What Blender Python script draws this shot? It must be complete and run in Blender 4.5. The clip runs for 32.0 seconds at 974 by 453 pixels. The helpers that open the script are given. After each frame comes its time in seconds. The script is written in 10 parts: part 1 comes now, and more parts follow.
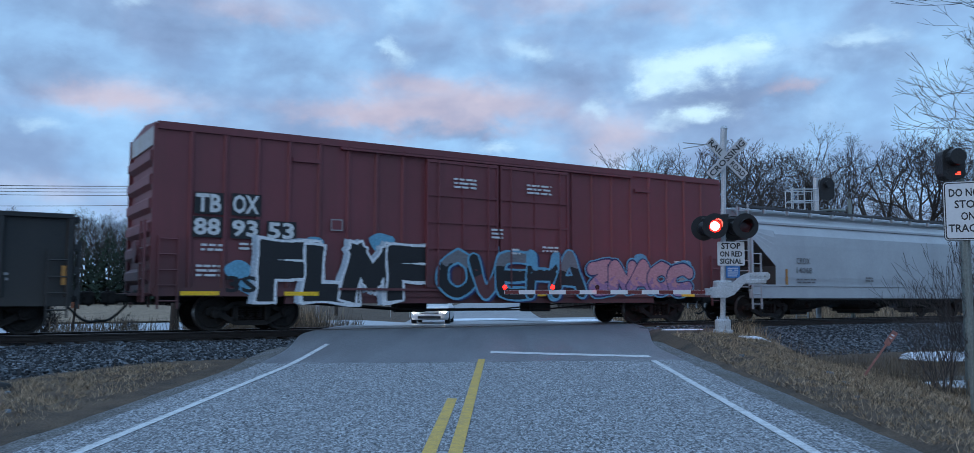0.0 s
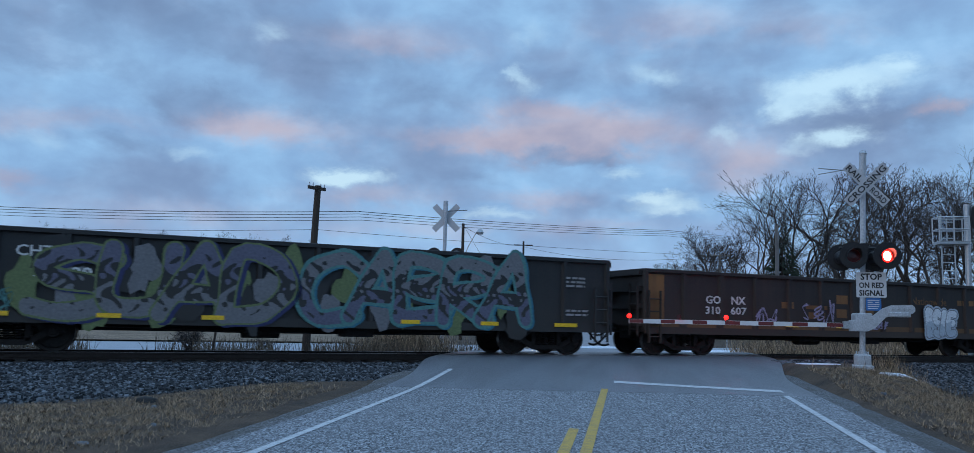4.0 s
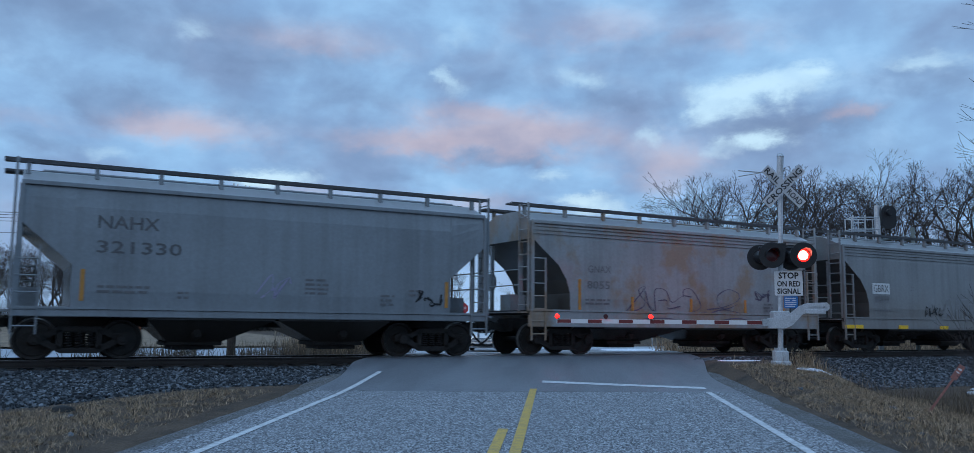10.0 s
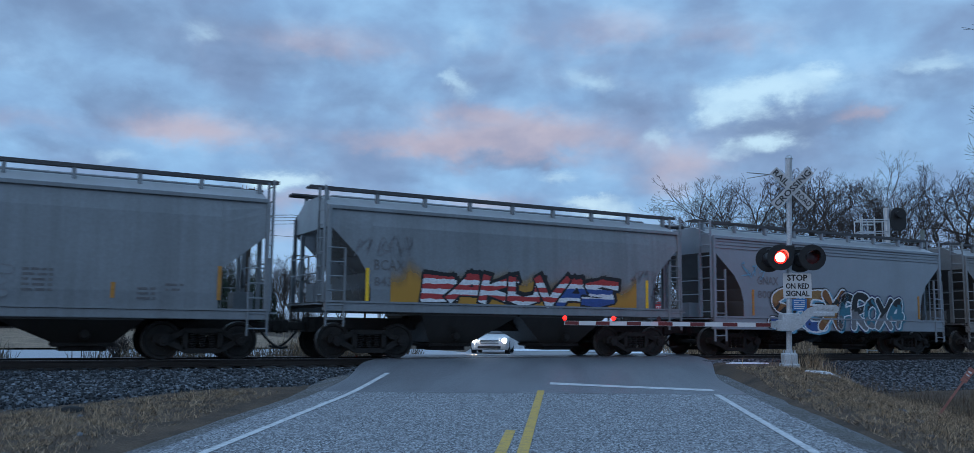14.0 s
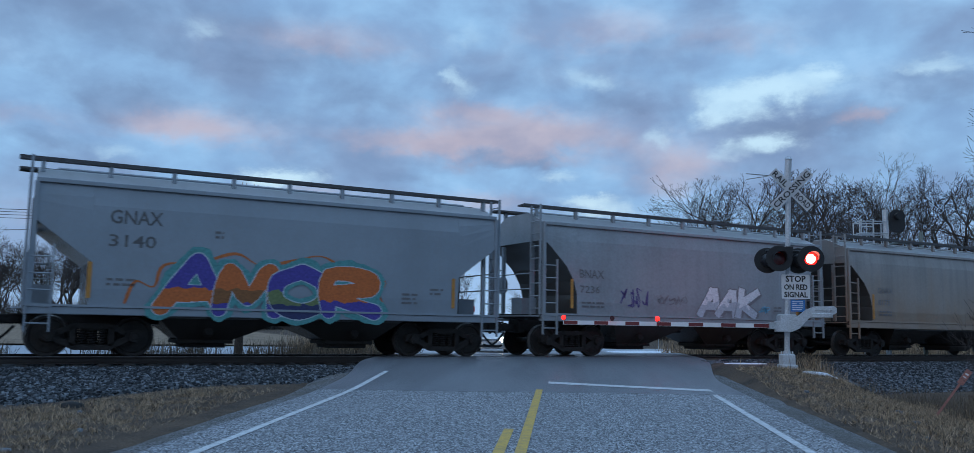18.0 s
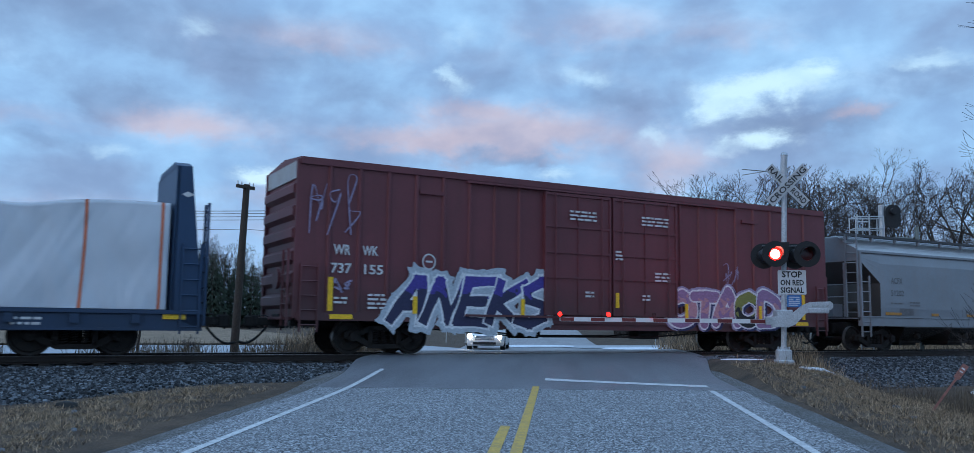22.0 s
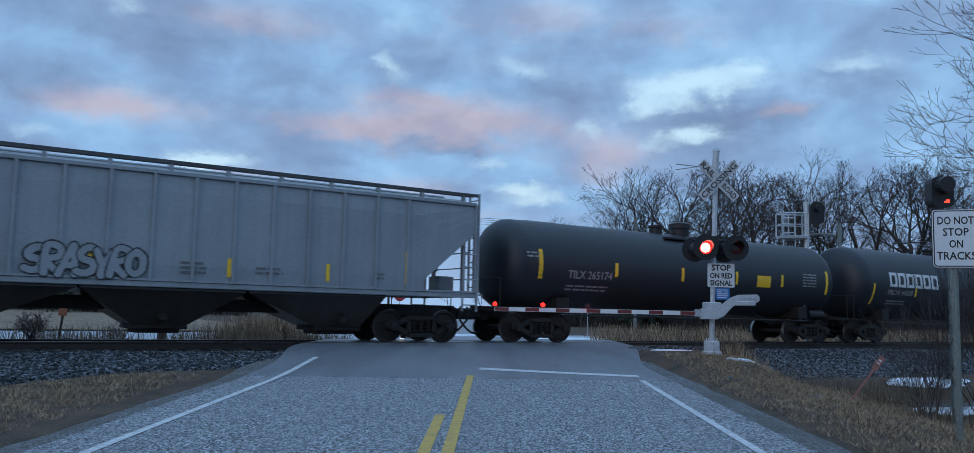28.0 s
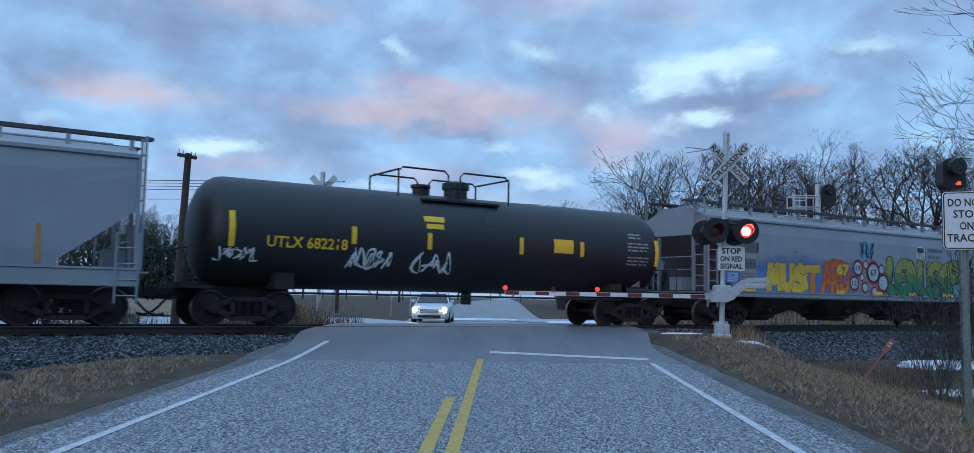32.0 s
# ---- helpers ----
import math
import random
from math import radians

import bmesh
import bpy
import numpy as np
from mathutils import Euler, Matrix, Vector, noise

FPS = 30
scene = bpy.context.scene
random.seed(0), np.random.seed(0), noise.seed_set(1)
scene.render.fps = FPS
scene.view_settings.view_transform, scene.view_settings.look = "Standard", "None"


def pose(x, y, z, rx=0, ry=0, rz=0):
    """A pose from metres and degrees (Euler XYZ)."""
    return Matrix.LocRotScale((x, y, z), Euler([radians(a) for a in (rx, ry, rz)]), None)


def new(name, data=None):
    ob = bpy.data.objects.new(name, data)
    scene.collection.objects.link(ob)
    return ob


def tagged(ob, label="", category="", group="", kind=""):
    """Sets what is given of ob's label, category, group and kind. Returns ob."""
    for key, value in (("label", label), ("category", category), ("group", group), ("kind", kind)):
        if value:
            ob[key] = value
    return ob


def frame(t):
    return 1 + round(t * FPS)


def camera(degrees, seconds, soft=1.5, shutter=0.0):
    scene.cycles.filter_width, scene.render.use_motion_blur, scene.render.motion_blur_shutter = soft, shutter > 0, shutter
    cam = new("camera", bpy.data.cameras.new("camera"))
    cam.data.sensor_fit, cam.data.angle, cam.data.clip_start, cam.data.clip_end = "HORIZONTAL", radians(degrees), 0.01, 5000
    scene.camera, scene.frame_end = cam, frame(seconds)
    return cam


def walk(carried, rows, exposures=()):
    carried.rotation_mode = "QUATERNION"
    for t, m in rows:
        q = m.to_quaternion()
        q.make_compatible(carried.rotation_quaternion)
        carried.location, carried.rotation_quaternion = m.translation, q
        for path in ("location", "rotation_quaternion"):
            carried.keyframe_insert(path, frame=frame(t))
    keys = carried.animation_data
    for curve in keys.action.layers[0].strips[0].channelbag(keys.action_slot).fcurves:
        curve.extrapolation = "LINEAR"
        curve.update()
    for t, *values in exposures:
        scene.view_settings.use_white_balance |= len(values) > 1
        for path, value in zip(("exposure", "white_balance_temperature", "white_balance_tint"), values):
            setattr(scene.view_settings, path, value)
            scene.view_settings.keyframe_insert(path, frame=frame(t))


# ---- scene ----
CLIP = 32.0
cam = camera(59.0, CLIP, soft=0.6, shutter=0.15)
# seconds, place, tilt, lean, heading
PATH = [
    (0, 0.548, 0.015, 1.604, 94.75, -0.05, 1.21),
    (0.5, 0.546, -0.023, 1.610, 94.83, 0.11, 3.04),
    (1, 0.548, 0.015, 1.616, 95.43, -0.04, 4.88),
    (1.5, 0.556, -0.010, 1.634, 96.08, -0.49, 7.09),
    (2, 0.590, 0.044, 1.627, 96.64, -1.05, 9.36),
    (2.5, 0.580, 0.097, 1.632, 96.81, -1.28, 10.51),
    (3, 0.576, 0.054, 1.641, 96.58, -1.28, 10.68),
    (3.5, 0.570, 0.041, 1.636, 96.35, -1.27, 10.13),
    (5.5, 0.556, -0.008, 1.622, 96.57, -0.79, 7.12),
    (6, 0.560, 0.014, 1.620, 96.52, -0.47, 6.14),
    (6.5, 0.564, -0.011, 1.611, 96.20, -0.14, 5.10),
    (7, 0.561, -0.060, 1.617, 95.81, -0.03, 4.36),
    (7.5, 0.561, -0.048, 1.624, 95.86, -0.02, 4.10),
    (8, 0.557, -0.052, 1.624, 96.09, 0.08, 4.06),
    (8.5, 0.548, -0.000, 1.627, 96.24, 0.08, 4.12),
    (9, 0.570, -0.055, 1.616, 96.44, -0.12, 4.33),
    (9.5, 0.574, -0.048, 1.618, 96.55, -0.43, 4.52),
    (10, 0.564, 0.001, 1.629, 96.55, -0.53, 4.69),
    (10.5, 0.575, -0.062, 1.621, 96.58, -0.53, 4.69),
    (11, 0.579, -0.040, 1.621, 96.64, -0.53, 4.63),
    (11.5, 0.574, -0.025, 1.618, 96.75, -0.53, 4.60),
    (12, 0.592, -0.017, 1.610, 96.84, -0.54, 4.80),
    (12.5, 0.567, -0.010, 1.625, 96.78, -0.64, 4.99),
    (13, 0.553, 0.018, 1.619, 96.81, -0.64, 5.08),
    (13.5, 0.578, -0.016, 1.618, 96.81, -0.54, 5.18),
    (14, 0.572, -0.005, 1.617, 96.69, -0.65, 5.22),
    (14.5, 0.581, 0.015, 1.608, 96.67, -0.65, 5.22),
    (16.5, 0.562, 0.013, 1.628, 96.69, -0.84, 5.03),
    (17, 0.563, -0.017, 1.610, 96.78, -0.94, 5.02),
    (17.5, 0.551, -0.028, 1.616, 96.75, -1.04, 5.06),
    (18, 0.567, -0.051, 1.620, 96.61, -1.04, 5.12),
    (18.5, 0.568, -0.054, 1.621, 96.55, -1.04, 5.06),
    (19, 0.583, -0.065, 1.608, 96.61, -1.04, 5.06),
    (19.5, 0.567, 0.010, 1.610, 96.64, -0.94, 4.93),
    (20, 0.591, 0.009, 1.594, 96.72, -0.84, 4.94),
    (20.5, 0.573, -0.040, 1.610, 96.72, -0.94, 4.90),
    (21, 0.581, 0.016, 1.600, 96.70, -0.84, 4.88),
    (21.5, 0.561, 0.029, 1.606, 96.55, -0.84, 4.88),
    (22, 0.577, -0.005, 1.614, 96.44, -0.74, 4.92),
    (22.5, 0.584, -0.044, 1.605, 96.44, -0.83, 4.80),
    (23, 0.596, -0.017, 1.595, 96.32, -0.92, 4.41),
    (23.5, 0.592, -0.026, 1.601, 96.04, -1.01, 3.80),
    (24, 0.551, 0.011, 1.617, 95.84, -1.09, 3.13),
    (24.5, 0.545, 0.029, 1.605, 95.87, -1.19, 2.89),
    (25, 0.559, -0.074, 1.613, 95.81, -1.18, 2.57),
    (25.5, 0.546, -0.140, 1.623, 95.67, -1.26, 1.79),
    (27.5, 0.542, -0.113, 1.618, 95.79, -1.52, 0.40),
    (28, 0.535, -0.023, 1.612, 95.82, -1.32, 0.51),
    (28.5, 0.546, -0.067, 1.617, 95.79, -1.03, 0.83),
    (29, 0.562, -0.082, 1.617, 95.53, -0.74, 0.98),
    (29.5, 0.529, 0.013, 1.608, 95.27, -0.83, 0.54),
    (30, 0.543, 0.001, 1.595, 95.04, -0.72, 0.38),
    (30.5, 0.559, -0.039, 1.599, 94.84, -0.72, 0.35),
    (31, 0.559, -0.078, 1.595, 94.81, -0.92, 0.39),
    (31.5, 0.555, -0.029, 1.588, 94.78, -1.13, 0.55),
    (32, 0.556, -0.066, 1.605, 94.76, -1.14, 1.24),
]
walk(cam, [(t, pose(x, y, z, a, b, c)) for t, x, y, z, a, b, c in PATH],
     [(t, e, 6680, 11) for t, e in ((0, 0.18), (1, 0.0), (2, -0.05), (3.5, -0.1), (6, 0.0), (11, -0.04), (14, -0.09), (18, -0.08), (19.5, -0.12), (20.3, -0.05), (21, 0.12), (22, 0.15), (22.6, 0.0), (23.2, -0.2), (25, -0.25), (28, -0.06), (30, -0.04), (31, -0.02), (32, 0.15))])

# ---- light ----
def make_world():
    w = bpy.data.worlds.new("dusk_sky")
    w.use_nodes = True
    nt = w.node_tree
    nt.nodes.clear()
    N, L = nt.nodes.new, nt.links.new

    def math_(op, a, b=None, c=None, clamp=False):
        n = N("ShaderNodeMath")
        n.operation, n.use_clamp = op, clamp
        for i, v in enumerate((a, b, c)):
            if v is None:
                continue
            if isinstance(v, (int, float)):
                n.inputs[i].default_value = v
            else:
                L(v, n.inputs[i])
        return n.outputs[0]

    def mix(f, a, b):
        n = N("ShaderNodeMix")
        n.data_type = "RGBA"
        for s, v in ((n.inputs[0], f), (n.inputs[6], a), (n.inputs[7], b)):
            if isinstance(v, tuple):
                s.default_value = (*v, 1)
            elif isinstance(v, (int, float)):
                s.default_value = v
            else:
                L(v, s)
        return n.outputs[2]

    def noise_(vec, scale, detail=6, rough=0.55, dist=0.0):
        n = N("ShaderNodeTexNoise")
        n.inputs["Scale"].default_value, n.inputs["Detail"].default_value = scale, detail
        n.inputs["Roughness"].default_value, n.inputs["Distortion"].default_value = rough, dist
        L(vec, n.inputs["Vector"])
        return n.outputs["Fac"]

    def ramp(f, lo, hi):
        n = N("ShaderNodeMapRange")
        n.interpolation_type = "SMOOTHSTEP"
        n.inputs[1].default_value, n.inputs[2].default_value = lo, hi
        L(f, n.inputs[0])
        return n.outputs[0]

    geo = N("ShaderNodeTexCoord")
    sep = N("ShaderNodeSeparateXYZ")
    L(geo.outputs["Generated"], sep.inputs[0])
    x, y, z = sep.outputs
    zc = math_("MAXIMUM", z, 0.0)
    # cloud deck: azimuth in degrees from the road's heading, and elevation
    az = math_("MULTIPLY", math_("ARCTAN2", x, y), 57.2958)
    el = math_("MULTIPLY", math_("ARCSINE", z), 57.2958)
    cmb = N("ShaderNodeCombineXYZ")
    L(math_("MULTIPLY", az, 0.055), cmb.inputs[0])
    L(math_("MULTIPLY", el, 0.088), cmb.inputs[1])
    vec = cmb.outputs[0]
    big = noise_(vec, 1.5, 5, 0.5, 0.1)
    fine = noise_(vec, 3.2, 6, 0.52, 0.15)
    # streaky wobble for the named cloud patches
    wob = math_("MULTIPLY", math_("SUBTRACT", noise_(vec, 3.0, 8, 0.62, 0.3), 0.5), 7.5)
    wob2 = math_("MULTIPLY", math_("SUBTRACT", noise_(vec, 4.0, 8, 0.62, 0.2), 0.5), 3.2)

    def patch(a0, e0, wa, we, tilt=0.0):
        da = math_("ADD", math_("SUBTRACT", az, a0), wob)
        de = math_("ADD", math_("SUBTRACT", el, e0), wob2)
        de = math_("ADD", de, math_("MULTIPLY", da, tilt))
        r = math_("ADD", math_("POWER", math_("DIVIDE", da, wa), 2.0), math_("POWER", math_("DIVIDE", de, we), 2.0))
        return math_("POWER", 2.718, math_("MULTIPLY", r, -1.0))

    puff = noise_(vec, 4.0, 6, 0.55, 0.1)

    def total(rows, lo, hi, rough):
        """Adds the patches up, breaks their edges with cloud noise and sharpens them."""
        out = None
        for r in rows:
            p = math_("MULTIPLY", patch(*r[:5]), r[5])
            out = p if out is None else math_("ADD", out, p)
        return ramp(math_("ADD", out, math_("MULTIPLY", math_("SUBTRACT", puff, 0.5), rough)), lo, hi)

    sky = N("ShaderNodeTexSky")
    sky.sky_type, sky.sun_disc = "NISHITA", False
    sky.sun_elevation, sky.sun_rotation = radians(3.0), radians(SUN_AZ)
    sky.altitude, sky.air_density, sky.dust_density = 200, 1.3, 1.0
    clear = mix(0.92, sky.outputs[0], (0.44, 0.71, 0.97))
    dark = mix(ramp(fine, 0.35, 0.68), (0.20, 0.32, 0.545), (0.26, 0.42, 0.68))
    mid = mix(ramp(fine, 0.32, 0.68), (0.225, 0.40, 0.68), (0.30, 0.555, 0.875))
    deck = mix(ramp(big, 0.36, 0.54), dark, mid)
    deck = mix(math_("MULTIPLY", total(DARK, 0.1, 0.95, 0.7), 0.64), deck, mix(ramp(fine, 0.35, 0.65), (0.155, 0.245, 0.425), (0.20, 0.315, 0.54)))
    deck = mix(math_("MULTIPLY", ramp(fine, 0.56, 0.70), 0.35), deck, (0.38, 0.63, 0.94))
    deck = mix(math_("MULTIPLY", total(PINK, 0.02, 1.15, 0.75), 0.8), deck, mix(ramp(fine, 0.3, 0.7), (0.36, 0.365, 0.505), (0.54, 0.47, 0.555)))
    deck = mix(math_("MULTIPLY", total(BRIGHT, 0.1, 1.05, 0.9), 0.95), deck, clear)
    # the glow low over the horizon
    deck = mix(math_("MULTIPLY", ramp(el, 9.0, 1.0), 0.55), deck, (0.36, 0.53, 0.80))
    below = mix(ramp(z, -0.02, 0.0), (0.06, 0.055, 0.05), deck)
    # an overcast sky grows brighter towards the zenith
    lift = math_("ADD", 1.0, math_("MULTIPLY", ramp(zc, 0.36, 0.95), ZENITH))
    bg = N("ShaderNodeBackground")
    L(below, bg.inputs[0])
    L(math_("MULTIPLY", lift, SKY_GAIN), bg.inputs[1])
    out = N("ShaderNodeOutputWorld")
    L(bg.outputs[0], out.inputs[0])
    scene.world = w


SUN_AZ, ZENITH, SKY_GAIN = 215.0, 0.75, 1.06
# cloud patches: azimuth and elevation in degrees, half widths, tilt, weight
PINK = [(-24.3, 12.2, 4.2, 1.14, 0, 0.95), (-10, 12, 7.8, 0.93, 0, 0.8), (-1.7, 12.8, 6.1, 1.45, 0, 1.1), (-6.3, 14.2, 3.4, 0.72, 0, 0.7), (7.5, 10.6, 4.5, 1.86, 0, 0.8), (-16, 18.4, 6.1, 1.34, 0, 0.6),
        (2.4, 19.6, 5.5, 1.55, 0, 0.6), (12.4, 18.7, 5.5, 1.14, 0, 0.4), (18.3, 13.2, 2.3, 0.46, 0, 0.8), (-38.5, 11.3, 3.4, 1.04, 0, 0.5), (-17.5, 8.2, 5, 0.93, 0, 0.7), (-5.9, 8.3, 4.5, 0.72, 0, 0.6),
        (-39.5, 7.7, 2.6, 0.62, 0, 0.8), (-34.1, 11.8, 3.4, 0.72, 0, 0.4), (-30.1, 6.4, 7.8, 1.14, 0, 0.5), (-14.2, 6.1, 8.9, 0.72, 0, 0.5), (-1.8, 6.5, 6.8, 0.72, 0, 0.5)]
BRIGHT = [(12.8, 15.1, 3.9, 0.91, 0, 1.1), (16.4, 16.0, 1.7, 0.58, 0, 0.7), (10.0, 13.8, 1.4, 0.74, 0, 0.7), (12.6, 11.8, 1.6, 0.83, 0, 0.95), (0.8, 16.1, 1.9, 0.95, 0, 0.6), (-6.5, 19.0, 1.8, 1.2, 0, 0.45),
          (-8.1, 16.5, 0.7, 0.66, 0, 0.5), (23.3, 16.0, 2.1, 0.5, 0, 0.5), (-18.4, 9.5, 2.5, 0.66, 0, 0.7), (-0.4, 10.0, 1.6, 0.5, 0, 0.55), (2.4, 7.7, 2.3, 0.66, 0, 0.75), (6.3, 12.5, 1.3, 0.83, 0, 0.55),
          (10.8, 10.8, 1.1, 0.5, 0, 0.5), (-24.1, 18.6, 1.2, 0.66, 0, 0.4), (-19.6, 9.5, 1.9, 0.5, 0, 0.7), (-28.8, 10.2, 2.1, 0.58, 0, 0.5), (-9.2, 7.2, 2.9, 0.37, 0, 0.6), (-37.4, 10.1, 2.1, 0.83, 0, 0.4),
          (-7.7, 15.4, 1.2, 1.03, 0, 0.5), (1.1, 8.5, 2.5, 0.33, 0, 0.6)]
DARK = [(-20, 17.5, 7, 2.2, 0, 0.9), (-34, 19, 8, 2.5, 0, 0.95), (-28.1, 13.3, 3.9, 1.32, 0, 1.1), (-21.1, 13.3, 2.9, 0.91, 0, 0.5), (-13.4, 14.8, 4.1, 1.16, 0, 0.55), (4.2, 14.7, 3.5, 1.24, 0, 0.8), (-3.3, 11.0, 3.7, 0.58, 0, 0.6), (15.2, 13.0, 4.5, 0.66, 0, 1.0),
        (21.6, 14.8, 4.5, 1.49, 0, 0.9), (19.7, 11.5, 3.3, 1.49, 0, 0.6), (-4.3, 15.9, 2.1, 1.07, 0, 0.5), (-26.0, 16.8, 4.1, 1.24, 0, 0.5), (-33.2, 10.4, 3.1, 0.74, 0, 0.7), (-10.9, 9.7, 3.1, 0.41, 0, 0.5),
        (-23.2, 7.9, 3.9, 0.66, 0, 0.45), (-36.0, 14.9, 4.5, 1.16, 0, 0.6), (-3.4, 11.3, 4.1, 0.66, 0, 0.5), (-39.2, 16.2, 5.0, 1.24, 0, 0.4)]
make_world()
sun = new("sun", bpy.data.lights.new("sun", "SUN"))
sun.data.energy, sun.data.angle, sun.data.color = 0.42, radians(40), (1.0, 0.93, 0.92)
sun.matrix_world = pose(0, 0, 60, 74, 0, -SUN_AZ + 180)
scene.view_settings.exposure = 0.0

# ---- materials ----
MATS = {}


def nodes_of(m):
    m.use_nodes = True
    nt = m.node_tree
    return nt, nt.nodes["Principled BSDF"]


def paint(name, color, rough=0.6, metal=0.0, dirt=(0.05, 0.045, 0.04), amount=0.35, scale=1.2, grain=30.0, bump=0.02, stretch=1.0, spread=0.0, ior=1.45, vary=0.28):
    """A surface with stains at one scale, grain at another, and a fine relief."""
    if name in MATS:
        return MATS[name]
    m = MATS[name] = bpy.data.materials.new(name)
    nt, p = nodes_of(m)
    N, L = nt.nodes.new, nt.links.new
    tc = N("ShaderNodeTexCoord")
    mp = N("ShaderNodeMapping")
    mp.inputs["Scale"].default_value = (1, 1, 1 / stretch)
    L(tc.outputs["Object"], mp.inputs[0])
    a = N("ShaderNodeTexNoise")
    a.inputs["Scale"].default_value, a.inputs["Detail"].default_value, a.inputs["Roughness"].default_value = scale, 6, 0.62
    L(mp.outputs[0], a.inputs["Vector"])
    b = N("ShaderNodeTexNoise")
    b.inputs["Scale"].default_value, b.inputs["Detail"].default_value = grain, 4
    L(tc.outputs["Object"], b.inputs["Vector"])
    r = N("ShaderNodeMapRange")
    r.inputs[1].default_value, r.inputs[2].default_value = 0.42, 0.75
    r.inputs[4].default_value = amount
    L(a.outputs["Fac"], r.inputs[0])
    mx = N("ShaderNodeMix")
    mx.data_type = "RGBA"
    mx.inputs[6].default_value, mx.inputs[7].default_value = (*color, 1), (*dirt, 1)
    L(r.outputs[0], mx.inputs[0])
    hs = N("ShaderNodeHueSaturation")
    vr = N("ShaderNodeMapRange")
    vr.inputs[1].default_value, vr.inputs[2].default_value, vr.inputs[3].default_value, vr.inputs[4].default_value = 0.25, 0.75, 1 - vary, 1 + vary
    L(b.outputs["Fac"], vr.inputs[0])
    val = vr.outputs[0]
    if spread:
        info = N("ShaderNodeObjectInfo")
        sr = N("ShaderNodeMapRange")
        sr.inputs[3].default_value, sr.inputs[4].default_value = 1 - spread, 1 + spread
        L(info.outputs["Random"], sr.inputs[0])
        ml = N("ShaderNodeMath")
        ml.operation = "MULTIPLY"
        L(val, ml.inputs[0])
        L(sr.outputs[0], ml.inputs[1])
        val = ml.outputs[0]
    L(val, hs.inputs["Value"])
    L(mx.outputs[2], hs.inputs["Color"])
    L(hs.outputs[0], p.inputs["Base Color"])
    p.inputs["Roughness"].default_value, p.inputs["Metallic"].default_value, p.inputs["IOR"].default_value = rough, metal, ior
    if bump:
        bp = N("ShaderNodeBump")
        bp.inputs["Distance"].default_value = bump
        bp.inputs["Strength"].default_value = 0.5
        L(b.outputs["Fac"], bp.inputs["Height"])
        L(bp.outputs[0], p.inputs["Normal"])
    return m


def glow(name, color, strength):
    if name in MATS:
        return MATS[name]
    m = MATS[name] = bpy.data.materials.new(name)
    nt, p = nodes_of(m)
    p.inputs["Base Color"].default_value = (*[c * 0.3 for c in color], 1)
    p.inputs["Emission Color"].default_value, p.inputs["Emission Strength"].default_value = (*color, 1), strength
    return m


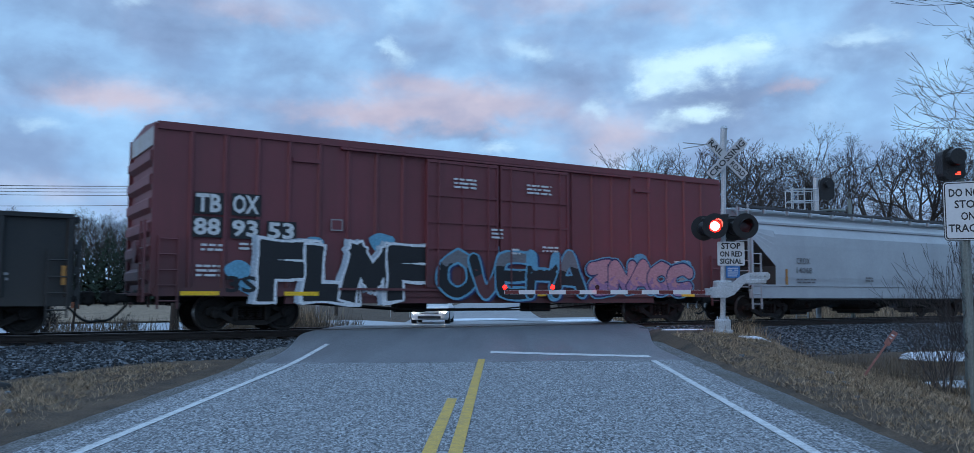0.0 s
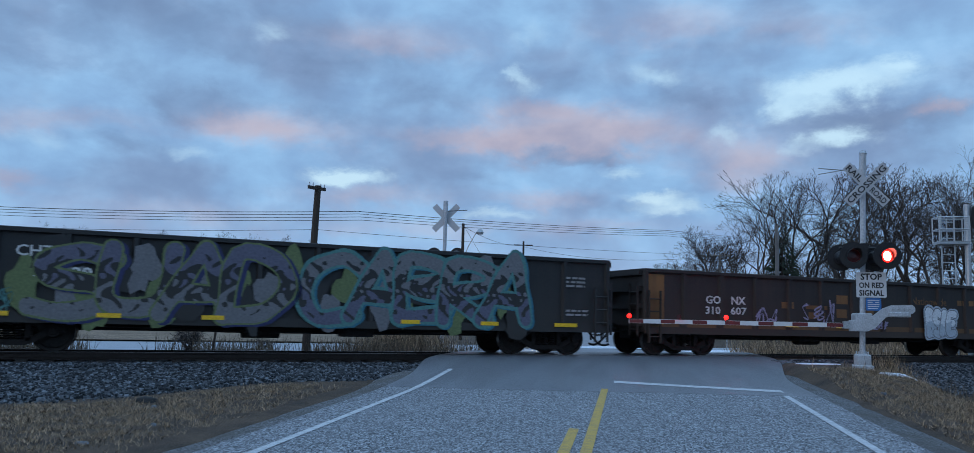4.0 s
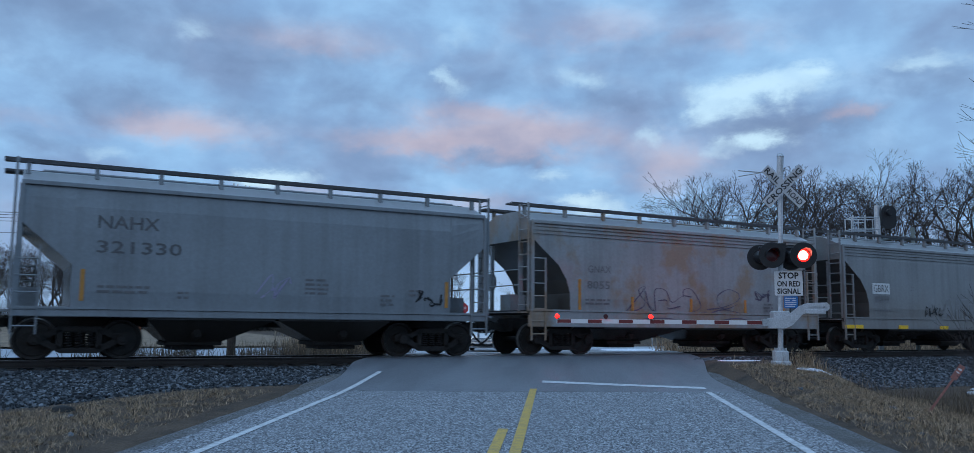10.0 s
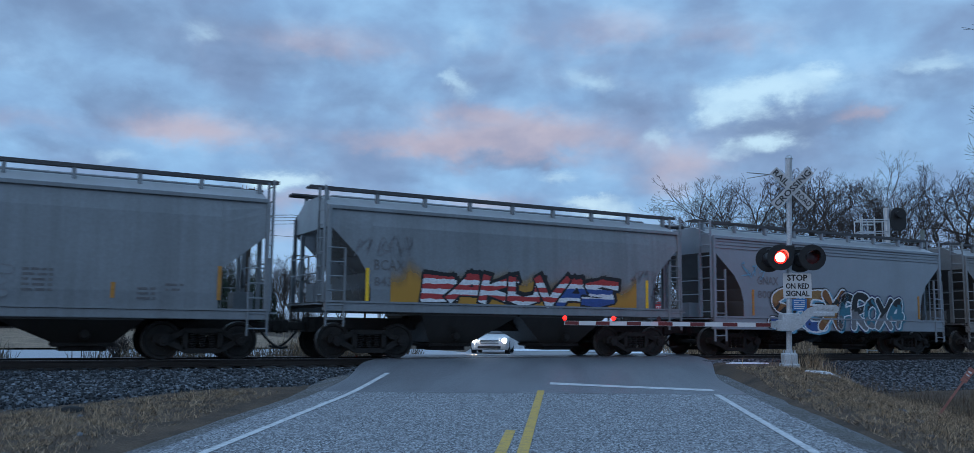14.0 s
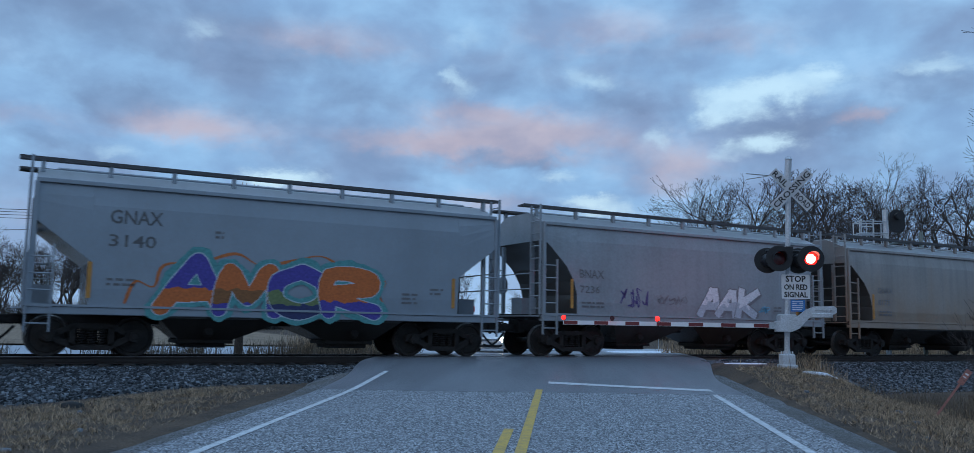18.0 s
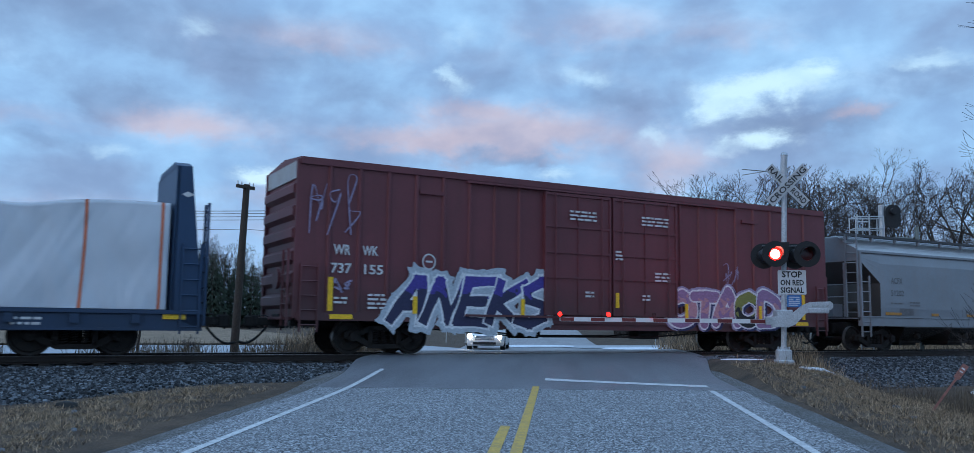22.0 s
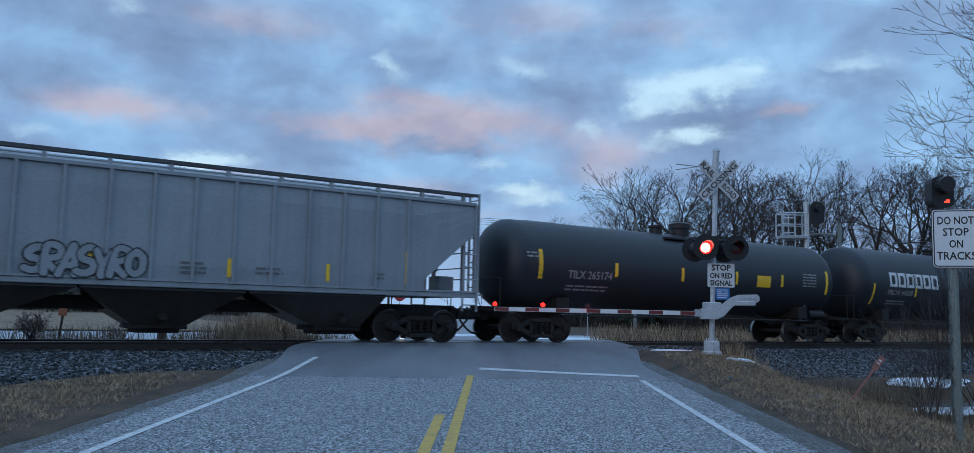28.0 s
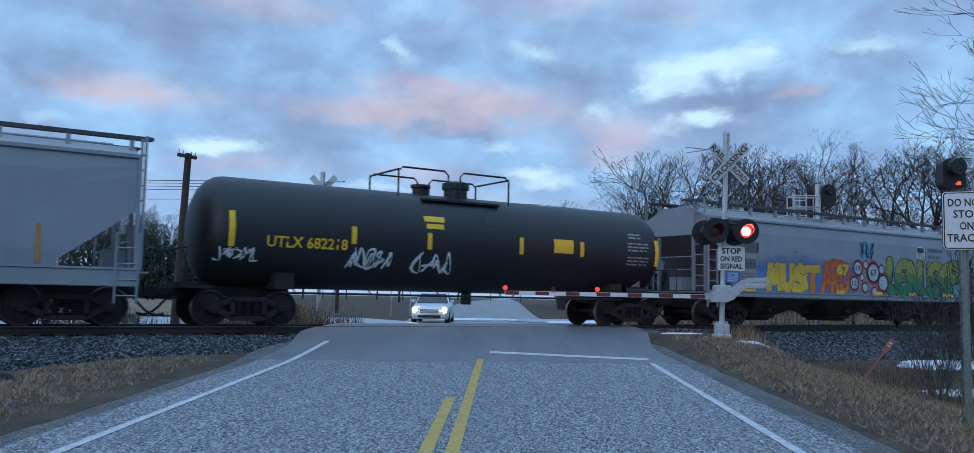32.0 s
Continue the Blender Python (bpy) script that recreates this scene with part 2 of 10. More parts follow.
def chips(name, low, high, scale, rough=0.85, bump=0.02, big=(0.5, 0.0), tint=(0.1, 0.09, 0.08), streak=1.0, stretch=(1, 1, 1), clump=0.0):
    """Stone chips: cells of many greys over a soft stain."""
    m = MATS[name] = bpy.data.materials.new(name)
    nt, p = nodes_of(m)
    N, L = nt.nodes.new, nt.links.new
    tc = N("ShaderNodeTexCoord")
    v = N("ShaderNodeTexVoronoi")
    v.inputs["Scale"].default_value = scale
    lay = N("ShaderNodeMapping")
    lay.inputs["Scale"].default_value = stretch
    L(tc.outputs["Object"], lay.inputs[0])
    L(lay.outputs[0], v.inputs["Vector"])
    bw = N("ShaderNodeSeparateColor")
    L(v.outputs["Color"], bw.inputs[0])
    mx = N("ShaderNodeMix")
    mx.data_type = "RGBA"
    mx.inputs[6].default_value, mx.inputs[7].default_value = (*low, 1), (*high, 1)
    tone = bw.outputs[0]
    if clump:   # chips lie thicker in some spots than in others
        cn = N("ShaderNodeTexNoise")
        cn.inputs["Scale"].default_value, cn.inputs["Detail"].default_value, cn.inputs["Roughness"].default_value = scale * 0.45, 4, 0.7
        L(lay.outputs[0], cn.inputs["Vector"])
        cr = N("ShaderNodeMapRange")
        cr.inputs[1].default_value, cr.inputs[2].default_value, cr.inputs[3].default_value, cr.inputs[4].default_value = 0.35, 0.65, 1 - clump, 1.0
        L(cn.outputs["Fac"], cr.inputs[0])
        cm = N("ShaderNodeMath")
        cm.operation = "MULTIPLY"
        L(tone, cm.inputs[0])
        L(cr.outputs[0], cm.inputs[1])
        tone = cm.outputs[0]
    L(tone, mx.inputs[0])
    n = N("ShaderNodeTexNoise")
    n.inputs["Scale"].default_value, n.inputs["Detail"].default_value = big[0], 7
    mp = N("ShaderNodeMapping")
    mp.inputs["Scale"].default_value = (1, streak, 1)
    L(tc.outputs["Object"], mp.inputs[0])
    L(mp.outputs[0], n.inputs["Vector"])
    r = N("ShaderNodeMapRange")
    r.inputs[1].default_value, r.inputs[2].default_value, r.inputs[4].default_value = 0.4, 0.7, big[1]
    L(n.outputs["Fac"], r.inputs[0])
    m2 = N("ShaderNodeMix")
    m2.data_type = "RGBA"
    m2.inputs[7].default_value = (*tint, 1)
    L(r.outputs[0], m2.inputs[0])
    L(mx.outputs[2], m2.inputs[6])
    L(m2.outputs[2], p.inputs["Base Color"])
    p.inputs["Roughness"].default_value = rough
    bp = N("ShaderNodeBump")
    bp.inputs["Distance"].default_value, bp.inputs["Strength"].default_value = bump, 0.8
    L(v.outputs["Distance"], bp.inputs["Height"])
    L(bp.outputs[0], p.inputs["Normal"])
    return m


GRASS = paint("dry_grass", (0.10, 0.066, 0.043), 0.95, dirt=(0.022, 0.017, 0.014), amount=0.95, scale=1.6, grain=40, bump=0.08, vary=0.5)
FIELD = paint("stubble_field", (0.25, 0.175, 0.115), 0.95, dirt=(0.085, 0.06, 0.04), amount=0.85, scale=1.1, grain=7.0, bump=0.1, vary=0.75)
CHIPSEAL = chips("chip_seal", (0.012, 0.014, 0.018), (0.60, 0.62, 0.65), 62, 0.75, 0.012, (1.1, 0.3), (0.17, 0.175, 0.185), 0.1, (1, 0.4, 1), 0.7)
ASPHALT = chips("smooth_asphalt", (0.10, 0.108, 0.12), (0.24, 0.25, 0.27), 70, 0.42, 0.004, (1.6, 0.75), (0.10, 0.102, 0.11), 0.12)
SHOULDER = chips("gravel_shoulder", (0.012, 0.012, 0.013), (0.36, 0.36, 0.365), 60, 0.9, 0.02, (1.3, 0.8), (0.085, 0.072, 0.06), 1.0, (1, 0.5, 1), 0.6)
BALLAST = chips("ballast_stone", (0.015, 0.018, 0.022), (0.15, 0.165, 0.185), 17, 0.85, 0.06, (0.6, 0.4), (0.03, 0.034, 0.038))
STONE = paint("ballast_rock", (0.13, 0.145, 0.165), 0.8, spread=0.5, grain=25, scale=6)
SIDEROAD = chips("worn_asphalt", (0.25, 0.27, 0.30), (0.40, 0.43, 0.47), 30, 0.5, 0.01, (0.3, 0.4), (0.25, 0.26, 0.29))
WHITE = paint("road_white", (0.56, 0.57, 0.58), 0.7, dirt=(0.2, 0.2, 0.21), amount=0.7, scale=9, grain=60, bump=0.004)
YELLOW = paint("road_yellow", (0.54, 0.34, 0.07), 0.7, dirt=(0.2, 0.17, 0.12), amount=0.6, scale=9, grain=60, bump=0.004)
SNOW = paint("old_snow", (0.72, 0.76, 0.82), 0.6, dirt=(0.4, 0.4, 0.4), amount=0.4, scale=3, grain=20)
ICE = paint("ditch_ice", (0.35, 0.42, 0.48), 0.12, dirt=(0.12, 0.14, 0.16), amount=0.6, scale=1.5, grain=8, bump=0.003)
STEEL = paint("rail_steel", (0.032, 0.025, 0.022), 0.7, 0.2, dirt=(0.02, 0.014, 0.011), amount=0.7, scale=4)
RAILTOP = paint("polished_rail", (0.22, 0.21, 0.21), 0.35, 1.0, amount=0.2, scale=6, bump=0)
TIE = paint("creosote_tie", (0.028, 0.024, 0.021), 0.9, dirt=(0.06, 0.054, 0.048), amount=0.5, scale=5, spread=0.3)
GALV = paint("galvanised_steel", (0.46, 0.48, 0.50), 0.45, 0.7, dirt=(0.25, 0.25, 0.25), amount=0.4, scale=5, bump=0.003)
ALU = paint("aluminium_paint", (0.50, 0.52, 0.55), 0.5, 0.25, dirt=(0.25, 0.25, 0.25), amount=0.45, scale=4, bump=0.003)
BLACK = paint("black_enamel", (0.012, 0.012, 0.014), 0.5, amount=0.2)
SIGNWHITE = paint("sign_white", (0.62, 0.63, 0.65), 0.5, dirt=(0.45, 0.45, 0.46), amount=0.2, bump=0, vary=0.05)
XWHITE = paint("aged_sign_white", (0.50, 0.51, 0.53), 0.5, dirt=(0.25, 0.25, 0.26), amount=0.3, bump=0, vary=0.05)
SIGNBLACK = paint("sign_black", (0.02, 0.02, 0.022), 0.6, amount=0.1, bump=0)
RED = paint("stripe_red", (0.13, 0.012, 0.014), 0.4, amount=0.25, scale=5, bump=0)
REDGLOW = glow("red_lamp", (1.0, 0.008, 0.006), 8.0)
REDHOT = glow("red_lamp_core", (1.0, 0.26, 0.20), 15.0)
DIMRED = paint("dark_red_lens", (0.05, 0.006, 0.008), 0.25, amount=0.1, bump=0)
HEADGLOW = glow("headlight", (1.0, 0.86, 0.66), 120.0)
OLDGALV = paint("weathered_zinc", (0.16, 0.19, 0.185), 0.5, 0.4, dirt=(0.08, 0.09, 0.09), amount=0.5, scale=5, bump=0.003)
WOOD = paint("pole_wood", (0.06, 0.045, 0.036), 0.9, dirt=(0.02, 0.016, 0.013), amount=0.7, scale=2, grain=18, stretch=6)
BARK = paint("bark", (0.06, 0.05, 0.044), 0.95, dirt=(0.03, 0.025, 0.022), amount=0.6, scale=2, stretch=4, spread=0.25)
TWIG = paint("twig", (0.058, 0.048, 0.047), 0.95, amount=0.4, spread=0.25, bump=0)
CONIFER = paint("conifer", (0.022, 0.035, 0.022), 0.95, dirt=(0.012, 0.018, 0.012), amount=0.5, spread=0.3, bump=0)



def fog(name, color, z0, z1, scale=2.0, power=1.0, full=0.9):
    """Sprayed paint that thins out from z0 up to z1, in uneven tongues."""
    m = MATS[name] = bpy.data.materials.new(name)
    nt, p = nodes_of(m)
    N, L = nt.nodes.new, nt.links.new
    p.inputs["Base Color"].default_value = (*color, 1)
    p.inputs["Roughness"].default_value = 0.65
    tc = N("ShaderNodeTexCoord")
    sp = N("ShaderNodeSeparateXYZ")
    L(tc.outputs["Object"], sp.inputs[0])
    mp = N("ShaderNodeMapping")
    mp.inputs["Scale"].default_value = (1, 1, 0.35)
    L(tc.outputs["Object"], mp.inputs[0])
    n = N("ShaderNodeTexNoise")
    n.inputs["Scale"].default_value, n.inputs["Detail"].default_value = scale, 3
    L(mp.outputs[0], n.inputs["Vector"])
    off = N("ShaderNodeMath")
    off.operation = "MULTIPLY_ADD"
    off.inputs[1].default_value, off.inputs[2].default_value = (z1 - z0) * power * 2, -(z1 - z0) * power
    L(n.outputs["Fac"], off.inputs[0])
    h = N("ShaderNodeMath")
    h.operation = "SUBTRACT"
    L(sp.outputs[2], h.inputs[0])
    L(off.outputs[0], h.inputs[1])
    r = N("ShaderNodeMapRange")
    r.interpolation_type = "SMOOTHSTEP"
    r.inputs[1].default_value, r.inputs[2].default_value, r.inputs[3].default_value, r.inputs[4].default_value = z0, z1, full, 0.0
    L(h.outputs[0], r.inputs[0])
    L(r.outputs[0], p.inputs["Alpha"])
    return m
# ---- helpers for meshes ----
def part(name, bm, material, parent=None, label="", m=None, smooth=False):
    """Links a bmesh as one mesh object under a thing or a part."""
    me = bpy.data.meshes.new(name)
    bm.to_mesh(me)
    bm.free()
    return put(name, me, material, parent, label, m, smooth)


def put(name, me, material, parent=None, label="", m=None, smooth=False):
    for one in material if isinstance(material, (list, tuple)) else (material,):
        if len(me.materials) < (len(material) if isinstance(material, (list, tuple)) else 1):
            me.materials.append(one)
    if smooth:
        me.polygons.foreach_set("use_smooth", [True] * len(me.polygons))
    ob = new(name, me)
    if parent:
        ob.parent = parent
    if m is not None:
        ob.matrix_basis = m
    if label:
        ob["label"] = label
    return ob


def pieces(name, bm, material, parent):
    """Each loose piece of a bmesh as a part of its own under one parent."""
    return part_split(name, name, bm, material, parent, True)


def part_split(main, piece, bm, material, parent, level=False):
    """Links the largest piece of a bmesh as a part, and each of its loose fittings as a part under it."""
    left, groups = set(bm.verts), []
    while left:
        stack, found = [left.pop()], []
        while stack:
            v = stack.pop()
            found.append(v)
            for e in v.link_edges:
                o = e.other_vert(v)
                if o in left:
                    left.remove(o)
                    stack.append(o)
        groups.append(found)

    def bulk(g):
        c = [[v.co[i] for v in g] for i in range(3)]
        return sum(max(a) - min(a) for a in c)
    groups.sort(key=bulk, reverse=True)
    top = None
    for k, g in enumerate(groups):
        ids = {v: i for i, v in enumerate(g)}
        fs = {f for v in g for f in v.link_faces}
        me = bpy.data.meshes.new(piece)
        me.from_pydata([tuple(v.co) for v in g], [], [[ids[v] for v in f.verts] for f in fs])
        ob = put(main if k == 0 else piece, me, material, parent if k == 0 or level else top)
        top = top or ob
    bm.free()
    return top


def thing(name, m=None, label="", category="", group="", kind=""):
    ob = new(name)
    ob.empty_display_size = 0.2
    if m is not None:
        ob.matrix_basis = m
    return tagged(ob, label, category, group, kind)


def box(bm, x0, x1, y0, y1, z0, z1, mat=0, bevel=0.0):
    vs = [bm.verts.new(c) for c in ((x0, y0, z0), (x1, y0, z0), (x1, y1, z0), (x0, y1, z0), (x0, y0, z1), (x1, y0, z1), (x1, y1, z1), (x0, y1, z1))]
    fs = [bm.faces.new([vs[i] for i in f]) for f in ((3, 2, 1, 0), (4, 5, 6, 7), (0, 1, 5, 4), (1, 2, 6, 5), (2, 3, 7, 6), (3, 0, 4, 7))]
    for f in fs:
        f.material_index = mat
    if bevel:
        bmesh.ops.bevel(bm, geom=list({e for f in fs for e in f.edges}), offset=bevel, segments=1, affect="EDGES")
    return vs


def tube(bm, p0, p1, r0, r1=None, n=8, mat=0, caps=True):
    p0, p1 = Vector(p0), Vector(p1)
    r1 = r0 if r1 is None else r1
    z = (p1 - p0).normalized()
    x = z.orthogonal().normalized()
    y = z.cross(x)
    rings = []
    for p, r in ((p0, r0), (p1, r1)):
        rings.append([bm.verts.new(p + (x * math.cos(a) + y * math.sin(a)) * r) for a in (2 * math.pi * i / n for i in range(n))])
    for i in range(n):
        j = (i + 1) % n
        bm.faces.new((rings[0][i], rings[0][j], rings[1][j], rings[1][i])).material_index = mat
    if caps:
        bm.faces.new(rings[0][::-1]).material_index = mat
        bm.faces.new(rings[1]).material_index = mat


def pipe(bm, pts, r, n=6, mat=0):
    """A bent round bar through some points, in one skin."""
    pts = [Vector(p) for p in pts]
    x, rings = None, []
    for i, p in enumerate(pts):
        d = (pts[min(i + 1, len(pts) - 1)] - pts[max(i - 1, 0)]).normalized()
        x = d.orthogonal().normalized() if x is None else (x - d * x.dot(d)).normalized()
        y = d.cross(x)
        rings.append([bm.verts.new(p + (x * math.cos(a) + y * math.sin(a)) * r) for a in (2 * math.pi * k / n for k in range(n))])
    for a, b in zip(rings, rings[1:]):
        for k in range(n):
            m = (k + 1) % n
            bm.faces.new((a[k], a[m], b[m], b[k])).material_index = mat
    bm.faces.new(rings[0][::-1]).material_index = mat
    bm.faces.new(rings[-1]).material_index = mat


def prism(bm, pts, axis, a, b, mat=0):
    """A closed outline drawn out along an axis ('x', 'y' or 'z') from a to b."""
    def at(p, k):
        u, v = p
        return {"x": (k, u, v), "y": (u, k, v), "z": (u, v, k)}[axis]
    lo, hi = [bm.verts.new(at(p, a)) for p in pts], [bm.verts.new(at(p, b)) for p in pts]
    n = len(pts)
    fs = [bm.faces.new(lo[::-1]), bm.faces.new(hi)]
    for i in range(n):
        j = (i + 1) % n
        fs.append(bm.faces.new((lo[i], lo[j], hi[j], hi[i])))
    for f in fs:
        f.material_index = mat
    bmesh.ops.recalc_face_normals(bm, faces=fs)
    return fs


def lathe(bm, prof, axis="y", n=20, mat=0, origin=(0, 0, 0), caps=True):
    """Turns (radius, height) pairs round an axis."""
    rings = []
    for r, h in prof:
        ring = []
        for i in range(n):
            a = 2 * math.pi * i / n
            u, v = r * math.cos(a), r * math.sin(a)
            c = {"x": (h, u, v), "y": (u, h, v), "z": (u, v, h)}[axis]
            ring.append(bm.verts.new(Vector(c) + Vector(origin)))
        rings.append(ring)
    fs = []
    for a, b in zip(rings, rings[1:]):
        for i in range(n):
            j = (i + 1) % n
            fs.append(bm.faces.new((a[i], a[j], b[j], b[i])))
    if caps:
        fs.append(bm.faces.new(rings[0]))
        fs.append(bm.faces.new(rings[-1][::-1]))
    for f in fs:
        f.material_index = mat
    bmesh.ops.recalc_face_normals(bm, faces=fs)


def sheet(name, xs, ys, height, material, inside=None, kind="structure", label="", drop=0.0):
    """A sheet over a grid of plan lines, at a height given by a function."""
    verts, faces, index = [], [], {}
    for j, y in enumerate(ys):
        for i, x in enumerate(xs):
            index[i, j] = len(verts)
            verts.append((x, y, height(x, y)))
    for j in range(len(ys) - 1):
        for i in range(len(xs) - 1):
            if inside is None or inside((xs[i] + xs[i + 1]) / 2, (ys[j] + ys[j + 1]) / 2):
                faces.append((index[i, j], index[i + 1, j], index[i + 1, j + 1], index[i, j + 1]))
    me = bpy.data.meshes.new(name)
    me.from_pydata(verts, [], faces)
    ob = put(name, me, material, smooth=True)
    return tagged(ob, label, kind=kind)


# ---- the lie of the land ----
TURN = radians(33.74)               # the track's heading from the x axis
DX, DY = math.cos(TURN), math.sin(TURN)
MID, RAIL = 22.05, 0.78             # the track's middle line, off the origin, and the rail head's height


def on_track(s, q, z=0.0):
    """s metres along the track, q off the origin across it."""
    return Vector((DX * s - DY * q, DY * s + DX * q, z))


def across(x, y):
    return -DY * x + DX * y


def along(x, y):
    return DX * x + DY * y


def step(a, b, v):
    k = min(1.0, max(0.0, (v - a) / (b - a)))
    return k * k * (3 - 2 * k)


def rise(q):
    """The fields beyond the track climb gently."""
    return 0.0105 * min(max(q - 46, 0), 62) + 0.001 * min(max(q - 108, 0), 400)


def road_z(x, y):
    q = across(x, y)
    near = 0.0255 * y + 0.002 * x
    if q < 23.0:
        return near + (0.772 - near) * step(14.4, 21.9, q)
    return 0.772 + (0.37 - 0.772) * step(23.4, 33, q) + rise(q)


def ground_z(x, y):
    q = across(x, y)
    side = abs(x)
    n = noise.noise((x * 0.35, y * 0.35, 3.1)) * 0.06 + noise.noise((x * 1.7, y * 1.7, 5.0)) * 0.03
    z = 0.0255 * min(max(y, -40), 26)
    near = z - 0.05 - 0.08 * step(4.6, 10, side) + n * step(4.2, 5.5, side)
    if x > 4.5:   # the verge falls to a wet ditch
        near += (-0.12 + n * 0.5 - near) * step(5.4, 9.6, x)
    if q < MID:
        z = near + (0.42 - near) * (step(15.0, 19.5, q) if x < 0 else step(16.5, 19.5, q))
        if 4 < x < 8:
            z = max(z, near + (0.70 - near) * step(11.0, 15.5, q) * (1 - step(6.8, 8.0, x)))
    else:
        z = 0.42 + (0.30 - 0.42) * step(25, 32, q) + n * 0.5 * (q < 60) + rise(q)
    if side < 4.4:
        z = min(z, road_z(x, y) - 0.12)
    if y > 420 or side > 400:
        z = 0.3 + rise(q)
    return z


def spread(fine0, fine1, stepf, far):
    v = list(np.arange(fine0, fine1 + 1e-6, stepf))
    k, gap = fine1, stepf
    while k < far:
        gap *= 1.28
        k += gap
        v.append(k)
    k, gap, low = fine0, stepf, []
    while k > -far:
        gap *= 1.28
        k -= gap
        low.append(k)
    return [float(a) for a in low[::-1] + v]


sheet("ground", spread(-26, 30, 0.4, 3200), spread(2, 48, 0.4, 3200), ground_z, GRASS, label="dry winter grass and bare soil verge")
XR = [-3.95, -3.5, -2.5, -1.5, -0.5, 0.5, 1.5, 2.5, 3.5, 3.95]


def joint_y(x):
    return 16.25 + 0.1 * x


def warped_sheet(name, us, vs, place, material, label):
    verts = [place(u, v) for v in vs for u in us]
    n = len(us)
    faces = [(j * n + i, j * n + i + 1, (j + 1) * n + i + 1, (j + 1) * n + i) for j in range(len(vs) - 1) for i in range(n - 1)]
    me = bpy.data.meshes.new(name)
    me.from_pydata(verts, [], faces)
    return tagged(put(name, me, material, smooth=True), label, kind="structure")


def road_place(u, v):
    y = v if v < 15 else 15 + (joint_y(u) - 15) * (v - 15)
    return (u, y, road_z(u, y))


warped_sheet("road", XR, [float(v) for v in np.arange(-40, 15, 1.0)] + [15, 16], road_place, CHIPSEAL, "grey chip-sealed two-lane road")


def apron_place(u, v):
    """v runs from the joint (0) over the track (1) to the far side (2)."""
    wide = 1 + 0.21 * step(0.2, 0.9, v) if v <= 1.3 else 1 + 0.21 * (1 - step(1.3, 2, v))
    x = u * (wide if u > 0 else 1 + (wide - 1) * 0.55)
    q0 = across(x, joint_y(u))
    q1, q2 = 20.9, 31.0
    q = q0 + (q1 - q0) * v if v <= 1 else q1 + (q2 - q1) * (v - 1)
    y = (q + DY * x) / DX
    return (x, y, road_z(x, y) + 0.002)


warped_sheet("road_apron", XR, [float(v) for v in np.arange(0, 2.001, 0.05)], apron_place, ASPHALT, "smooth dark asphalt over the level crossing")


def far_place(u, v):
    x = u + (-1.3 * step(30, 60, v))
    y = (31.0 + DY * u) / DX if v == 0 else v
    return (x, y, road_z(x, y))


warped_sheet("road_far", XR, [0, 44, 48, 55, 65, 80, 100, 130, 180, 260, 400, 700, 1500], far_place, ASPHALT, "straight asphalt road running away beyond the track")
for sgn, nm in ((-1, "left"), (1, "right")):
    def shoulder_place(u, v, sgn=sgn):
        return (sgn * (3.93 + 0.65 * u + 0.12 * u * noise.noise((v * 1.1, sgn * 4.0, 0))), v, road_z(sgn * 4, v) - 0.004 - 0.09 * u * u)
    warped_sheet("road_shoulder_" + nm, [0.0, 0.5, 1.0] if sgn > 0 else [1.0, 0.5, 0.0], [float(v) for v in np.arange(-20, 18.6 if sgn < 0 else 22, 0.4)], shoulder_place, SHOULDER, "loose grey gravel shoulder of the road")


def stripe(name, x0, x1, y0, y1, material, label, skew=0.0, worn=0.0):
    ys = np.linspace(y0, y1, max(2, int((y1 - y0) / 0.5) + 1))
    warped_sheet(name, [x0, (x0 + x1) / 2, x1], [float(v) for v in ys], lambda u, v: (u, v + skew * (u - x0), road_z(u, v + skew * (u - x0)) + 0.007), material, label)


stripe("edge_line_left", -3.40, -3.29, -20, 18.95, WHITE, "worn white edge line painted on the road")
stripe("edge_line_right", 3.29, 3.40, -20, 16.5, WHITE, "worn white edge line painted on the road")
stripe("centre_line_solid", 0.03, 0.16, -20, 16.75, YELLOW, "solid yellow centre line on the road")
stripe("centre_line_dash", -0.21, -0.08, -20, 11.4, YELLOW, "broken yellow centre line on the road")
stripe("stop_line", 0.24, 3.42, 18.0, 18.42, WHITE, "white stop line painted across the lane", skew=-0.285)

